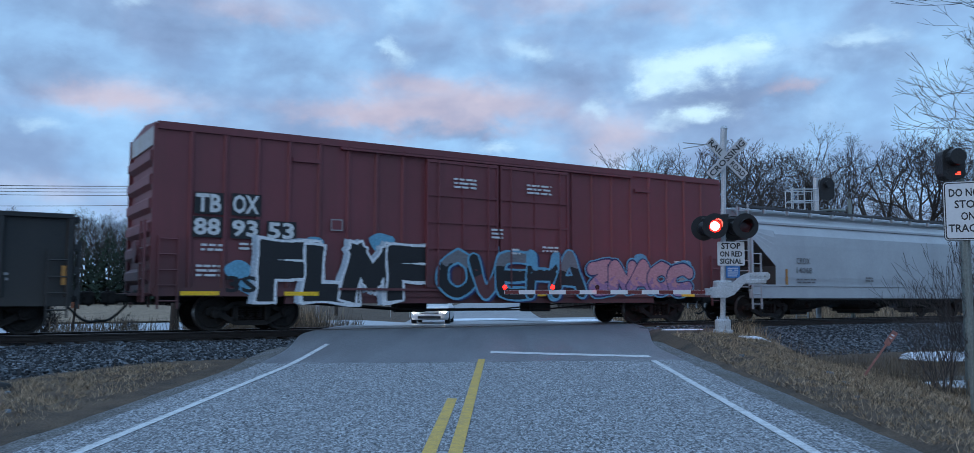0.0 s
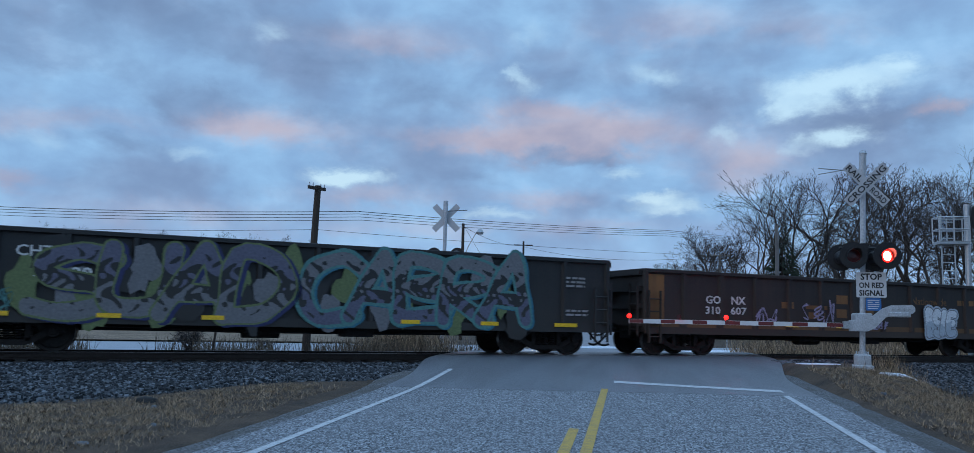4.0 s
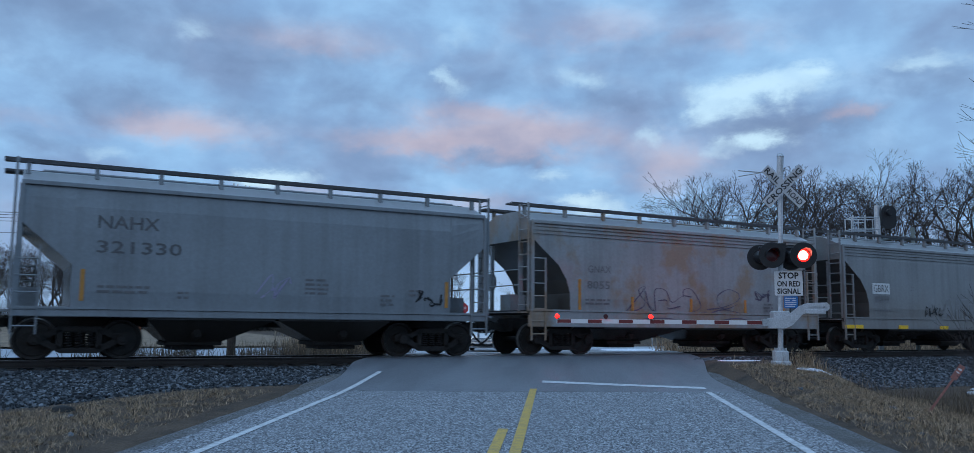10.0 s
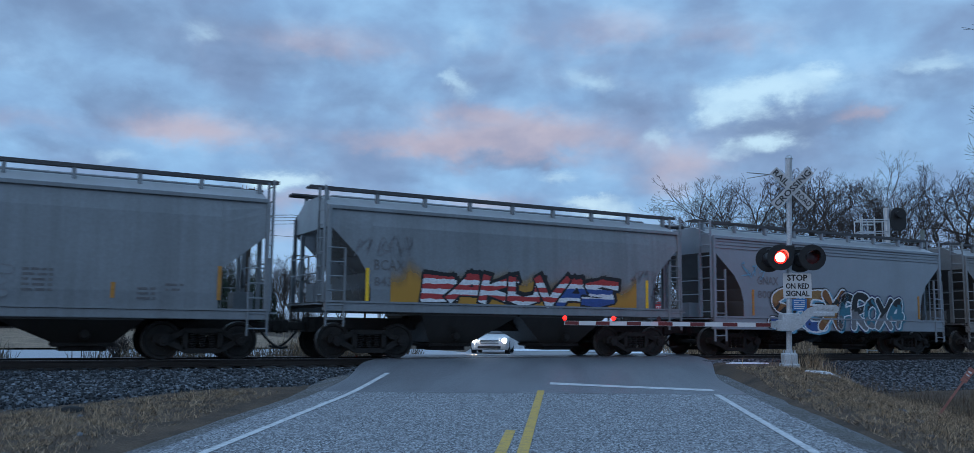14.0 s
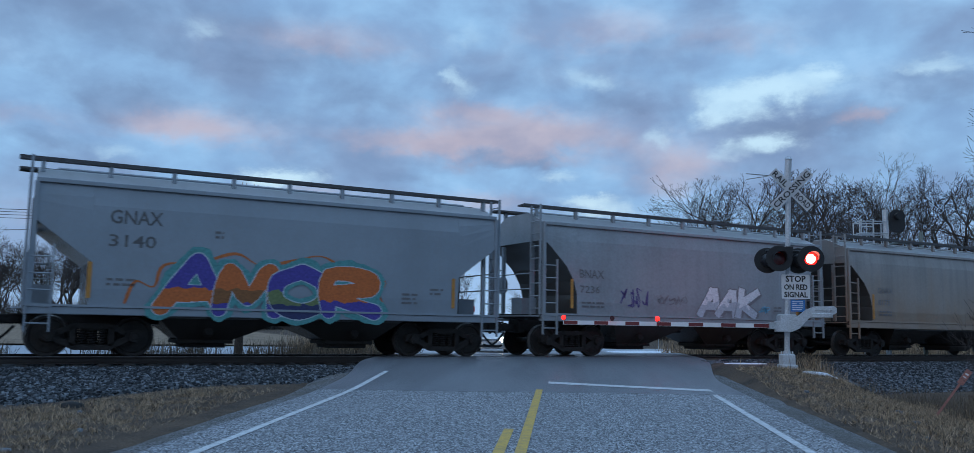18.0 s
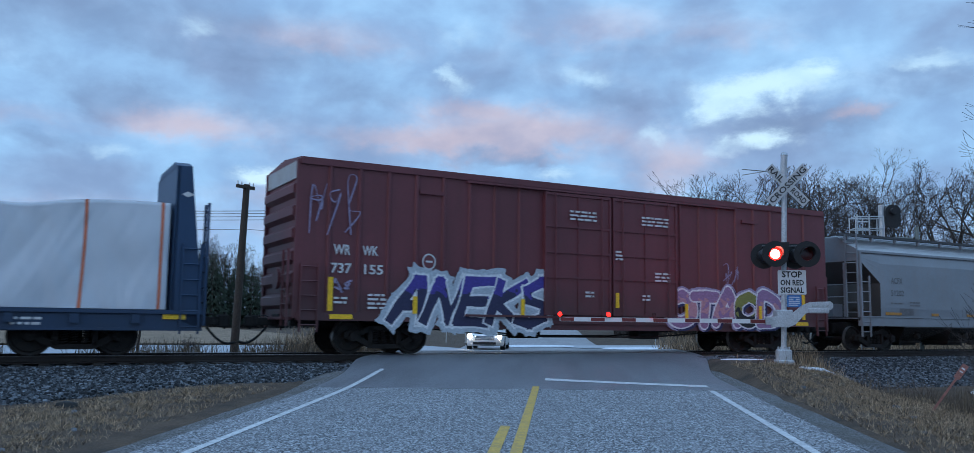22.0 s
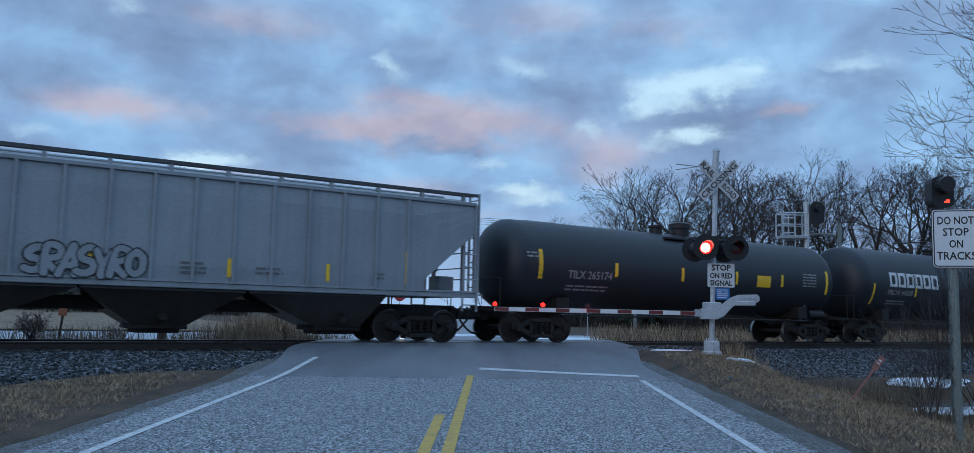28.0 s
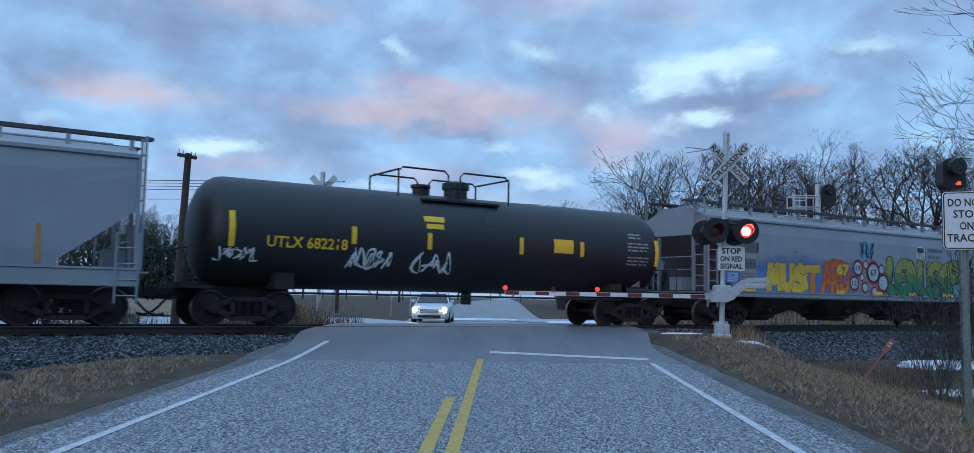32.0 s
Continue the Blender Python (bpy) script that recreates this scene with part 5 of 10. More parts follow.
# ---- tank cars ----
def tank_car(s0, s1, label, shell, trim, r, mid_z, trucks, marks, manway=0.0, platform=True, side_ladder=None):
    car, half = new_car("tank_car", s0, s1, label, "tank car", trucks, 1.0)
    bm = bmesh.new()
    prof = [(0.05, -half)]
    for k in range(1, 7):
        a = k / 6 * math.pi / 2
        prof.append((r * math.sin(a) ** 0.75, -half + 0.75 * (1 - math.cos(a))))
    for x in np.linspace(-half + 0.9, half - 0.9, 9):
        prof.append((r, float(x)))
    prof += [(p, -q) for p, q in prof[:7][::-1]]
    lathe(bm, prof, "x", 48, origin=(0, 0, mid_z))
    part("tank_shell", bm, shell, car, smooth=True)
    for x in (0.55,):
        bm = bmesh.new()
        lathe(bm, [(r + 0.004, x - 0.16), (r + 0.008, x - 0.15), (r + 0.008, x + 0.15), (r + 0.004, x + 0.16)], "x", 48, origin=(0, 0, mid_z))
        part("weld_band", bm, shell, car)
    bm = bmesh.new()
    for s in (-1, 1):
        e = s * half
        k = e + s * 0.35
        box(bm, min(k, e - s * 2.6), max(k, e - s * 2.6), -0.25, 0.25, 0.74, 1.08)
        box(bm, min(k, e - s * 0.3), max(k, e - s * 0.3), -1.45, 1.45, 0.93, 1.0)
        for y in (-1, 1):
            box(bm, min(e - s * 2.4, e - s * 1.9), max(e - s * 2.4, e - s * 1.9), min(y * 0.25, y * 1.2), max(y * 0.25, y * 1.2), 0.95, mid_z - r * 0.72)
        pipe(bm, [(k, -1.4, 0.98), (k, -1.4, 1.9), (k, 1.4, 1.9), (k, 1.4, 0.98)], 0.02)
    part_split("stub_sill", "sill_step", bm, IRON, car)
    bm = bmesh.new()
    for y in (-1.32, 1.32):
        pipe(bm, [(-half + 2.0, y, 0.86), (half - 2.0, y, 0.86)], 0.03)
        for x in np.linspace(-half + 2.4, half - 2.4, 6):
            pipe(bm, [(float(x), y, 0.86), (float(x), y * 0.62, mid_z - r * 0.86)], 0.02)
    tube(bm, (manway + 0.9, 0, 0.62), (manway + 0.9, 0, mid_z - r + 0.05), 0.16, n=10)
    tube(bm, (half - 1.6, -0.95, 1.12), (half - 0.7, -0.95, 1.12), 0.17, n=12)
    part("side_rail", bm, trim, car)
    bm = bmesh.new()
    tz = mid_z + r
    lathe(bm, [(0.36, tz - 0.1), (0.36, tz + 0.22), (0.42, tz + 0.24), (0.42, tz + 0.42), (0.30, tz + 0.47)], "z", 18, origin=(manway + 0.45, 0, 0))
    lathe(bm, [(0.24, tz - 0.1), (0.24, tz + 0.18), (0.30, tz + 0.2), (0.30, tz + 0.28)], "z", 14, origin=(manway - 0.75, 0, 0))
    box(bm, manway - 1.15, manway + 1.45, -0.95, 0.95, tz - 0.26, tz - 0.2)
    part("manway", bm, trim, car, "black bolted manway and valve housing")
    if platform:
        bm = bmesh.new()
        for y in (-0.95, 0.95):
            for a, b in ((-1.95, -0.35), (0.05, 1.75)):
                x0, x1 = manway + a, manway + b
                pipe(bm, [(x0, y, tz - 0.22), (x0, y, tz + 0.5), (x0 + 0.12, y, tz + 0.62), (x1 - 0.12, y, tz + 0.62), (x1, y, tz + 0.5), (x1, y, tz - 0.22)], 0.028)
        for a in (-1.95, 1.75):
            pipe(bm, [(manway + a, -0.95, tz + 0.55), (manway + a, 0.95, tz + 0.55)], 0.028)
        part("top_railing", bm, trim, car)
    if side_ladder is not None:
        bm = bmesh.new()
        pts = [(-(r + 0.09) * math.cos(a), mid_z + (r + 0.09) * math.sin(a)) for a in np.linspace(-0.5, 1.2, 9)]
        pts = [(-r - 0.09, 0.5)] + pts
        for x in (side_ladder - 0.22, side_ladder + 0.22):
            pipe(bm, [(x, y, z) for y, z in pts], 0.022)
        for z in np.arange(0.55, 2.8, 0.32):
            tube(bm, (side_ladder - 0.22, -r - 0.09, float(z)), (side_ladder + 0.22, -r - 0.09, float(z)), 0.018, n=5)
        part("side_ladder", bm, trim, car)
    marks(car, r, mid_z)
    return car


def wrap(ob, r, mid_z):
    """Bends a flat coat onto the tank's round side."""
    for v in ob.data.vertices:
        lift = -v.co.y
        a = math.asin(max(-0.99, min(0.99, (v.co.z - mid_z) / r)))
        v.co.y, v.co.z = -(r + lift) * math.cos(a), mid_z + (r + lift) * math.sin(a)
    ob.matrix_basis = pose(0, 0, 0)


# ---- the train: car by car, from the front ----
GREY = car_paint("hopper_grey", (0.23, 0.255, 0.275), streak=0.35)
GREYWARM = car_paint("hopper_warm_grey", (0.235, 0.245, 0.25), stain=(0.21, 0.16, 0.12), level=1.6, amount=0.35, streak=0.45)
GREYBLUE = car_paint("hopper_blue_grey", (0.285, 0.315, 0.34), streak=0.2)
RUSTED = car_paint("hopper_rust_sprayed", (0.41, 0.43, 0.445), stain=(0.29, 0.155, 0.072), level=2.45, soft=0.6, amount=1.0, streak=0.35)
BEIGE = car_paint("hopper_beige", (0.28, 0.268, 0.255), stain=(0.26, 0.165, 0.10), level=2.0, soft=1.4, amount=0.8, streak=0.55, grime=(0.10, 0.085, 0.085))
BLOTCH = car_paint("hopper_blotched", (0.30, 0.312, 0.317), stain=(0.26, 0.17, 0.10), streak=0.35, patchy=0.8)
PALE = car_paint("hopper_pale", (0.235, 0.278, 0.32), streak=0.12, grime=(0.2, 0.19, 0.18))
WHITISH = car_paint("hopper_white", (0.42, 0.45, 0.48), streak=0.12, grime=(0.25, 0.24, 0.23))
SILVER = car_paint("hopper_silver", (0.225, 0.255, 0.285), streak=0.15, grime=(0.22, 0.15, 0.12), patchy=0.08)
OXIDE = car_paint("box_car_red", (0.19, 0.043, 0.052), stain=(0.05, 0.028, 0.025), level=1.4, amount=0.6, streak=0.4, grime=(0.09, 0.036, 0.033), rough=0.55)
OXIDE2 = car_paint("box_car_oxide", (0.17, 0.040, 0.048), stain=(0.05, 0.03, 0.028), level=1.4, amount=0.6, streak=0.35, grime=(0.065, 0.025, 0.025), rough=0.55)
GONBLACK = car_paint("gondola_black", (0.013, 0.0145, 0.016), stain=(0.05, 0.042, 0.035), level=1.2, amount=0.5, streak=0.25, grime=(0.045, 0.04, 0.036), rough=0.6)
GONBROWN = car_paint("gondola_brown", (0.014, 0.0115, 0.011), stain=(0.07, 0.04, 0.025), level=1.0, amount=0.5, streak=0.4, grime=(0.06, 0.04, 0.03), rough=0.65)
GONORANGE = car_paint("patched_orange", (0.26, 0.12, 0.035), stain=(0.06, 0.035, 0.02), level=1.1, amount=0.6, streak=0.8, grime=(0.05, 0.03, 0.02), rough=0.7)
TANKBLACK = car_paint("tank_black", (0.009, 0.010, 0.013), stain=(0.045, 0.042, 0.04), level=1.3, amount=0.35, streak=0.15, grime=(0.018, 0.018, 0.02), rough=0.5)
TANKGREY = car_paint("tank_blue_black", (0.010, 0.0135, 0.0195), stain=(0.05, 0.048, 0.046), level=1.4, amount=0.4, streak=0.15, grime=(0.028, 0.028, 0.032), rough=0.5)
FLATBLUE = car_paint("flat_car_blue", (0.012, 0.050, 0.12), stain=(0.02, 0.022, 0.028), level=0.8, amount=0.5, streak=0.3, grime=(0.012, 0.022, 0.04), rough=0.5)
TARP = paint("white_tarpaulin", (0.57, 0.60, 0.645), 0.34, dirt=(0.48, 0.51, 0.55), amount=0.35, scale=0.6, grain=1.3, bump=0.03, vary=0.04)
STRAP = paint("orange_strap", (0.60, 0.17, 0.09), 0.6, amount=0.1, bump=0)
# outlet hoppers: dirty brown, with the shade beneath the car painted in
SHADEGREY = car_paint("hopper_lower_shade", (0.036, 0.033, 0.031), stain=(0.06, 0.05, 0.042), level=0.9, amount=0.4, streak=0.5)

# roof faces: paler than the sides, sky light on them put into the colour
ROOFLIT = car_paint("hopper_roof_lit", (0.40, 0.42, 0.44), streak=0.3, rough=0.28, grime=(0.16, 0.15, 0.14))
# slope sheets: streaked paint, darkened to stand for shade under the car ends
ENDSHADE = car_paint("hopper_slope_shaded", (0.10, 0.098, 0.095), stain=(0.05, 0.045, 0.04), level=2.0, amount=0.6, streak=0.5)


def lettering(car, y, rows, mat, label="stencilled car lettering", bold=0.012):
    """rows: words, left edge, foot, right edge, head."""
    for words, x0, z0, x1, z1 in rows:
        out = fresh()
        words_geo(out, words, x0, z0, z1 - z0, x1 - x0, bold, 0.0)
        decal("lettering", out, [mat], car, y, label)


def small_print(car, y, spots, mat):
    out = fresh()
    for k, (x, z, w, n) in enumerate(spots):
        stencil_geo(out, x, z, w, n, 0, 0.0, seed=k + 3)
    tagged(decal("small_print", out, [mat], car, y + 0.001), kind="stuff")


# 1: pale rounded hopper at the head
c, h = hopper(24.85, 41.4, "pale grey rounded covered hopper car", WHITISH, bays=3, trucks=6.85, eave=3.55, top=4.1, walk_z=4.18, round_roof=True, shoulder=0.22, cut="straight", cut_z=(3.0, 2.0), cut_in=1.35)
lettering(c, 1.585, [("CRDX", -5.8, 2.1, -5.0, 2.32), ("14068", -5.8, 1.75, -4.9, 1.97)], MARKDARK)
small_print(c, 1.585, [(-5.8, 1.5, 1.1, 2), (-1.6, 1.6, 0.5, 2)], MARKFADE)
reflectors(c, 1.575, [(-6.35, 1.3)], REFLEXOLD, 0.6)


# 2: red box car with the long black piece
def marks_red(car, y):
    out = fresh()
    for w, x0, x1, z0, z1 in (("TB", -8.45, -7.85, 2.86, 3.30), ("OX", -7.58, -6.93, 2.86, 3.32), ("88", -8.49, -7.86, 2.31, 2.72), ("93", -7.59, -6.95, 2.30, 2.71), ("53", -6.70, -6.02, 2.28, 2.69)):
        rect_geo(out, x0 - 0.03, x1 + 0.05, z0 - 0.05, z1 + 0.03, 0.0, 0)
        words_geo(out, w, x0, z0, z1 - z0, x1 - x0, 0.03, 0.003, mat=1)
    decal("lettering", out, [BLACK, MARKWHITE], car, y, "white outlined car lettering")
    small_print(car, y + 0.105, [(-1.45, 4.12, 0.75, 3), (1.05, 4.12, 0.9, 3), (-0.2, 2.75, 0.4, 3), (0.5, 2.2, 0.3, 2), (1.6, 2.3, 0.6, 2)], MARKWHITE)
    small_print(car, y, [(-8.3, 2.05, 0.5, 2), (-8.4, 1.55, 0.55, 3), (-7.4, 2.1, 0.4, 2), (7.1, 2.0, 0.6, 4)], MARKWHITE)
    out = fresh()
    rect_geo(out, -5.05, -4.72, 2.55, 2.85, 0.0, 0)
    rect_geo(out, -5.02, -4.75, 2.58, 2.82, 0.002, 1)
    rect_geo(out, 7.3, 7.75, 1.2, 1.5, 0.0, 0)
    decal("plate_mark", out, [MARKDIM, OXIDE], car, y)
    out = fresh()
    for k, (x, z, r) in enumerate(((-7.4, 1.5, 0.45), (-7.1, 1.1, 0.4), (-5.5, 2.2, 0.35), (-3.6, 2.3, 0.5), (-1.6, 2.1, 0.4), (0.3, 2.2, 0.35), (2.0, 1.95, 0.45), (5.6, 2.05, 0.4), (7.6, 1.9, 0.4))):
        blob_geo(out, x, z, r * 0.75, r * 0.5, 0.0, 0, seed=k)
    decal("blue_splash", out, [SPRAY["sky"]], car, y, "pale blue spray clouds")
    spray(car, y + 0.004, "FLMF", -7.0, -1.9, 0.74, 2.2, ["black"], "white", 0.44, 0.07, None, 0.05, ("pale", -0.12, 0.02), 0.03, True, 1.28, 0.05, 4, "bulky black letters with a white outline")
    spray(car, y + 0.09, "OVEHA", -1.95, 3.25, 0.86, 2.12, ["black", "black", "grey"], "sky", 0.30, 0.06, None, 0.05, ("navy", 0.07, -0.03), 0.05, False, 1.18, 0.06, 7, "black bubble letters edged in blue", {1: [OXIDE, "black"], 3: ["black", "black", "sky"]})
    spray(car, y + 0.004, "ZNAOC", 3.35, 7.95, 0.95, 2.0, ["mauve", "pink", "pink"], "navy", 0.40, 0.045, "sky", 0.04, None, 0.08, False, 1.2, 0.06, 5, "faded pink bubble letters", None, 0.2)
    out = fresh()
    words_geo(out, "3S", -7.7, 0.95, 0.4, 0.75, 0.03, 0.004)
    decal("graffiti", out, [SPRAY["black"]], car, y + 0.004)
    for x, w in ((-8.3, 0.9), (-5.8, 0.9), (1.5, 0.6), (7.7, 0.6)):
        reflectors(car, y, [(x, 0.88)], REFLEX, 0.1, w)


box_car(4.65, 23.33, "oxide-red box car with two plug doors and graffiti", OXIDE, OXIDE, paint("galvanised_panel", (0.42, 0.42, 0.42), 0.5, 0.4, dirt=(0.3, 0.2, 0.15), amount=0.4, scale=2), marks_red)


# 3: black gondola with white line letters
def marks_gon_a(car, y):
    lettering(car, y, [("CHTT", -6.05, 1.75, -5.38, 1.98), ("7221", -6.1, 1.3, -5.55, 1.5)], MARKWHITE)
    small_print(car, y, [(-6.0, 1.1, 0.7, 2), (-0.2, 2.2, 0.8, 1), (6.4, 1.3, 0.5, 2)], MARKDIM)
    for k, (word, a, b, top) in enumerate((("SCBYUV", -5.2, -1.6, 1.85), ("UMAKS", -1.4, 1.8, 2.02), ("CBUES", 1.9, 6.4, 2.0))):
        spray(car, y + 0.088, word, a, b, 0.70, top, [GONBLACK], "pale", 0.36, 0.042, None, 0.02, None, 0.06, False, 1.3, 0.07, 11 + k, "pale line letters")
    reflectors(car, y + 0.09, [(-4.42, 0.98), (-1.5, 1.0), (1.6, 0.98), (4.4, 0.98), (7.95, 1.1)], REFLEXOLD)
    reflectors(car, y + 0.09, [(-8.0, 1.2)], REFLEX, 0.6)


gondola(-13.3, 2.96, "black steel gondola with pale line graffiti", GONBLACK, 2.66, None, marks_gon_a)


# 4: dark brown gondola with orange patches
def marks_gon_b(car, y):
    lettering(car, y + 0.086, [("GO", -6.0, 1.56, -5.45, 1.80), ("NX", -5.05, 1.56, -4.5, 1.80), ("310", -6.02, 1.25, -5.47, 1.48), ("607", -5.08, 1.25, -4.47, 1.48)], MARKWHITE, "white car lettering", 0.02)
    out = fresh()
    rect_geo(out, -8.1, -7.45, 0.85, 2.36, 0.0, 0)
    rect_geo(out, 7.4, 8.05, 0.85, 2.36, 0.0, 0)
    for x, z, w, hh in ((-2.0, 1.5, 0.9, 0.12), (-1.9, 1.2, 0.7, 0.2), (-0.7, 1.7, 0.5, 0.28), (-0.7, 1.25, 0.45, 0.28), (0.4, 1.4, 0.55, 0.25), (0.5, 1.8, 0.5, 0.12), (1.6, 1.35, 0.6, 0.3), (-3.0, 1.5, 0.5, 0.2)):
        rect_geo(out, x, x + w, z, z + hh, 0.0, 0)
    words_geo(out, "Nationwide", 2.75, 1.78, 0.24, 1.7, 0.0, 0.0)
    for x, w in ((5.0, 1.3), (6.6, 0.6)):
        stencil_geo(out, x, 1.8, w, 1, 0, 0.0, 0.18, seed=int(x))
    decal("worn_panel", out, [GONORANGE], car, y + 0.004, "worn orange panels and faded words")
    out = fresh()
    scrawl_geo(out, -4.1, 0.95, 0.8, 0.55, 5, 3, 0.05, 0.0, 2)
    scrawl_geo(out, -2.2, 0.95, 1.3, 0.9, 6, 3, 0.05, 0.0, 2)
    scrawl_geo(out, 0.8, 0.9, 0.8, 0.4, 7, 3, 0.06, 0.0, 2)
    decal("graffiti", out, [SPRAY["pale"], SPRAY["grey"], SPRAY["lilac"]], car, y + 0.09, "pale tags")
    spray(car, y + 0.0905, "BSAE", 3.25, 4.85, 0.70, 1.62, ["pale", "white"], "grey", 0.24, 0.03, "pale", 0.05, None, 0.0, False, 1.2, 0.06, 21, "pale filled letters")
    for x, w in ((-7.78, 0.46), (-2.67, 0.5), (-0.57, 0.5), (0.48, 0.5), (6.3, 0.5), (7.7, 0.5)):
        reflectors(car, y + 0.09, [(x, 0.92)], REFLEX, 0.13, w)


gondola(-30.9, -14.6, "dark brown gondola with orange patches", GONBROWN, 2.52, GONORANGE, marks_gon_b)


# 5: black gondola with many-coloured piece
def marks_gon_c(car, y):
    lettering(car, y + 0.086, [("CHTT", -6.5, 2.06, -5.55, 2.30), ("722", -6.16, 1.62, -5.6, 1.86), ("291", -5.4, 1.62, -4.85, 1.86)], MARKWHITE, "white car lettering", 0.015)
    out = fresh()
    for k in range(26):
        blob_geo(out, -6.3 + k * 0.47, 1.5 + 0.5 * math.sin(k * 1.7), 0.34 + 0.1 * math.sin(k * 3.1), 0.5, 0.0003 * k, k % 3, seed=k, rough=0.6)
    scrawl_geo(out, -7.4, 0.9, 0.9, 0.5, 9, 3, 0.04, 0.0, 3)
    decal("graffiti_cloud", out, [SPRAY["moss"], GONBLACK, SPRAY["grey"], SPRAY["jade"]], car, y + 0.078, "olive spray cloud")
    spray(car, y + 0.089, "SUAD", -6.2, -0.6, 0.75, 2.45, ["grey", GONBLACK, "dusk"], "moss", 0.36, 0.045, None, 0.06, ("navy", 0.1, -0.04), 0.1, False, 1.25, 0.08, 31, "grey letters outlined in olive", None, 0.25)
    spray(car, y + 0.089, "CABRA", -0.4, 5.9, 0.72, 2.5, ["dusk", GONBLACK, "grey"], "jade", 0.32, 0.075, None, 0.06, ("teal2", 0.06, -0.03), 0.1, False, 1.25, 0.06, 33, "dark letters outlined in jade", None, 0.3)
    small_print(car, y + 0.09, [(6.9, 2.1, 0.6, 3), (6.9, 1.2, 0.7, 2)], MARKDIM)
    for x, w in ((-6.9, 0.7), (-4.6, 0.5), (-2.4, 0.5), (2.4, 0.5), (4.6, 0.5), (6.9, 0.7)):
        reflectors(car, y + 0.09, [(x, 0.78)], REFLEX, 0.1, w)


gondola(-48.75, -32.1, "black gondola covered in teal and lilac graffiti", GONBLACK, 2.68, None, marks_gon_c)

# 6: rust-sprayed hopper
c, h = hopper(-61.77, -50.2, "grey two-bay covered hopper stained with rust below", RUSTED, sill=(1.02, 1.2), cut_in=1.25, bay_mat=SHADEGREY)
lettering(c, 1.56, [("LAFX", -4.37, 2.30, -3.56, 2.52), ("50034", -4.35, 1.88, -3.4, 2.09)], MARKFADE, "faded car lettering")
small_print(c, 1.56, [(-2.9, 1.65, 1.5, 1), (2.8, 1.55, 0.4, 2)], MARKFADE)
reflectors(c, 1.56, [(-4.5, 1.4), (4.6, 1.4)], REFLEXOLD, 0.85)
reflectors(c, 1.56, [(-1.95, 1.5), (0.0, 1.5), (2.1, 1.5)], REFLEXOLD)

# 7: hopper with the big orange letters
c, h = hopper(-74.85, -63.2, "grey covered hopper with big orange graffiti letters", GREY, sill=(1.05, 1.24), cut_in=1.25)
spray(c, 1.562, "RAH", -4.55, -0.55, 1.16, 3.05, ["amber2", "amber", "amber"], "black", 0.52, 0.05, None, 0.03, ("navy", 0.08, -0.05), 0.02, True, 1.22, 0.05, 3, "orange block letters on a violet cloud", None, 0.08, (), "white")
out = fresh()
for k in range(22):
    a = k / 22 * 2 * math.pi
    blob_geo(out, -2.5 + 2.15 * math.cos(a), 2.15 + 0.95 * math.sin(a), 0.36, 0.34, 0.0, 0, seed=k)
blob_geo(out, -2.5, 2.15, 2.25, 0.98, 0.001, 0, 24, 3, 0.08)
for k in range(40):
    a = k * 2.4
    blob_geo(out, -2.5 + (1.7 + 0.7 * math.sin(k * 1.9)) * math.cos(a), 2.15 + 1.0 * math.sin(a), 0.035, 0.035, 0.003, 1, 8, k)
decal("graffiti_cloud", out, [SPRAY["indigo"], SPRAY["sky"]], c, 1.557, "violet spray cloud with pale dots")
spray(c, 1.562, "SILO", 0.05, 3.5, 1.15, 2.95, ["umber", "rust3", "amber2", "rust3"], "black", 0.44, 0.045, "white", 0.04, None, 0.03, False, 1.15, 0.05, 6, "orange-brown bubble letters with a white outline", None, 0.03)
out = fresh()
for k in range(4):    # a company's mark, as plain blocks
    rect_geo(out, 2.8 + k * 0.40, 3.12 + k * 0.40, 3.16, 3.62, 0.0, 0)
decal("company_mark", out, [MARKDARK], c, 1.53, "dark block mark")
out = fresh()
scrawl_geo(out, 3.55, 1.45, 0.95, 0.4, 3, 3, 0.05, 0.0, 1)
scrawl_geo(out, 3.6, 2.0, 0.9, 0.8, 4, 3, 0.05, 0.0, 0)
decal("graffiti", out, [SPRAY["white"], SPRAY["navy"]], c, 1.562)

# 8: hopper with the pressed lines and a white label
c, h = hopper(-87.75, -76.35, "grey covered hopper with yellow sill marks", GREYWARM, lines=True, cut_in=1.35, sill=(0.84, 1.22), bay_mat=SHADEGREY)
out = fresh()
rect_geo(out, -4.1, -3.12, 2.13, 2.53, 0.0, 0)
words_geo(out, "GBRX", -4.03, 2.2, 0.27, 0.84, 0.0, 0.003, mat=1)
words_geo(out, "8849", -3.98, 1.80, 0.26, 0.8, 0.01, 0.0, mat=2)
decal("lettering", out, [MARKWHITE, MARKDARK, MARKFADE], c, 1.556, "white label and faded number")
small_print(c, 1.556, [(-4.0, 1.5, 0.9, 1), (-1.9, 2.4, 0.2, 2), (3.4, 1.5, 0.5, 3)], MARKFADE)
spray(c, 1.56, "AITOR", 0.0, 3.1, 1.24, 2.0, [GREYWARM], "grey", 0.17, 0.035, None, 0.02, None, 0.1, False, 1.1, 0.06, 8, "dark outline letters")
out = fresh()
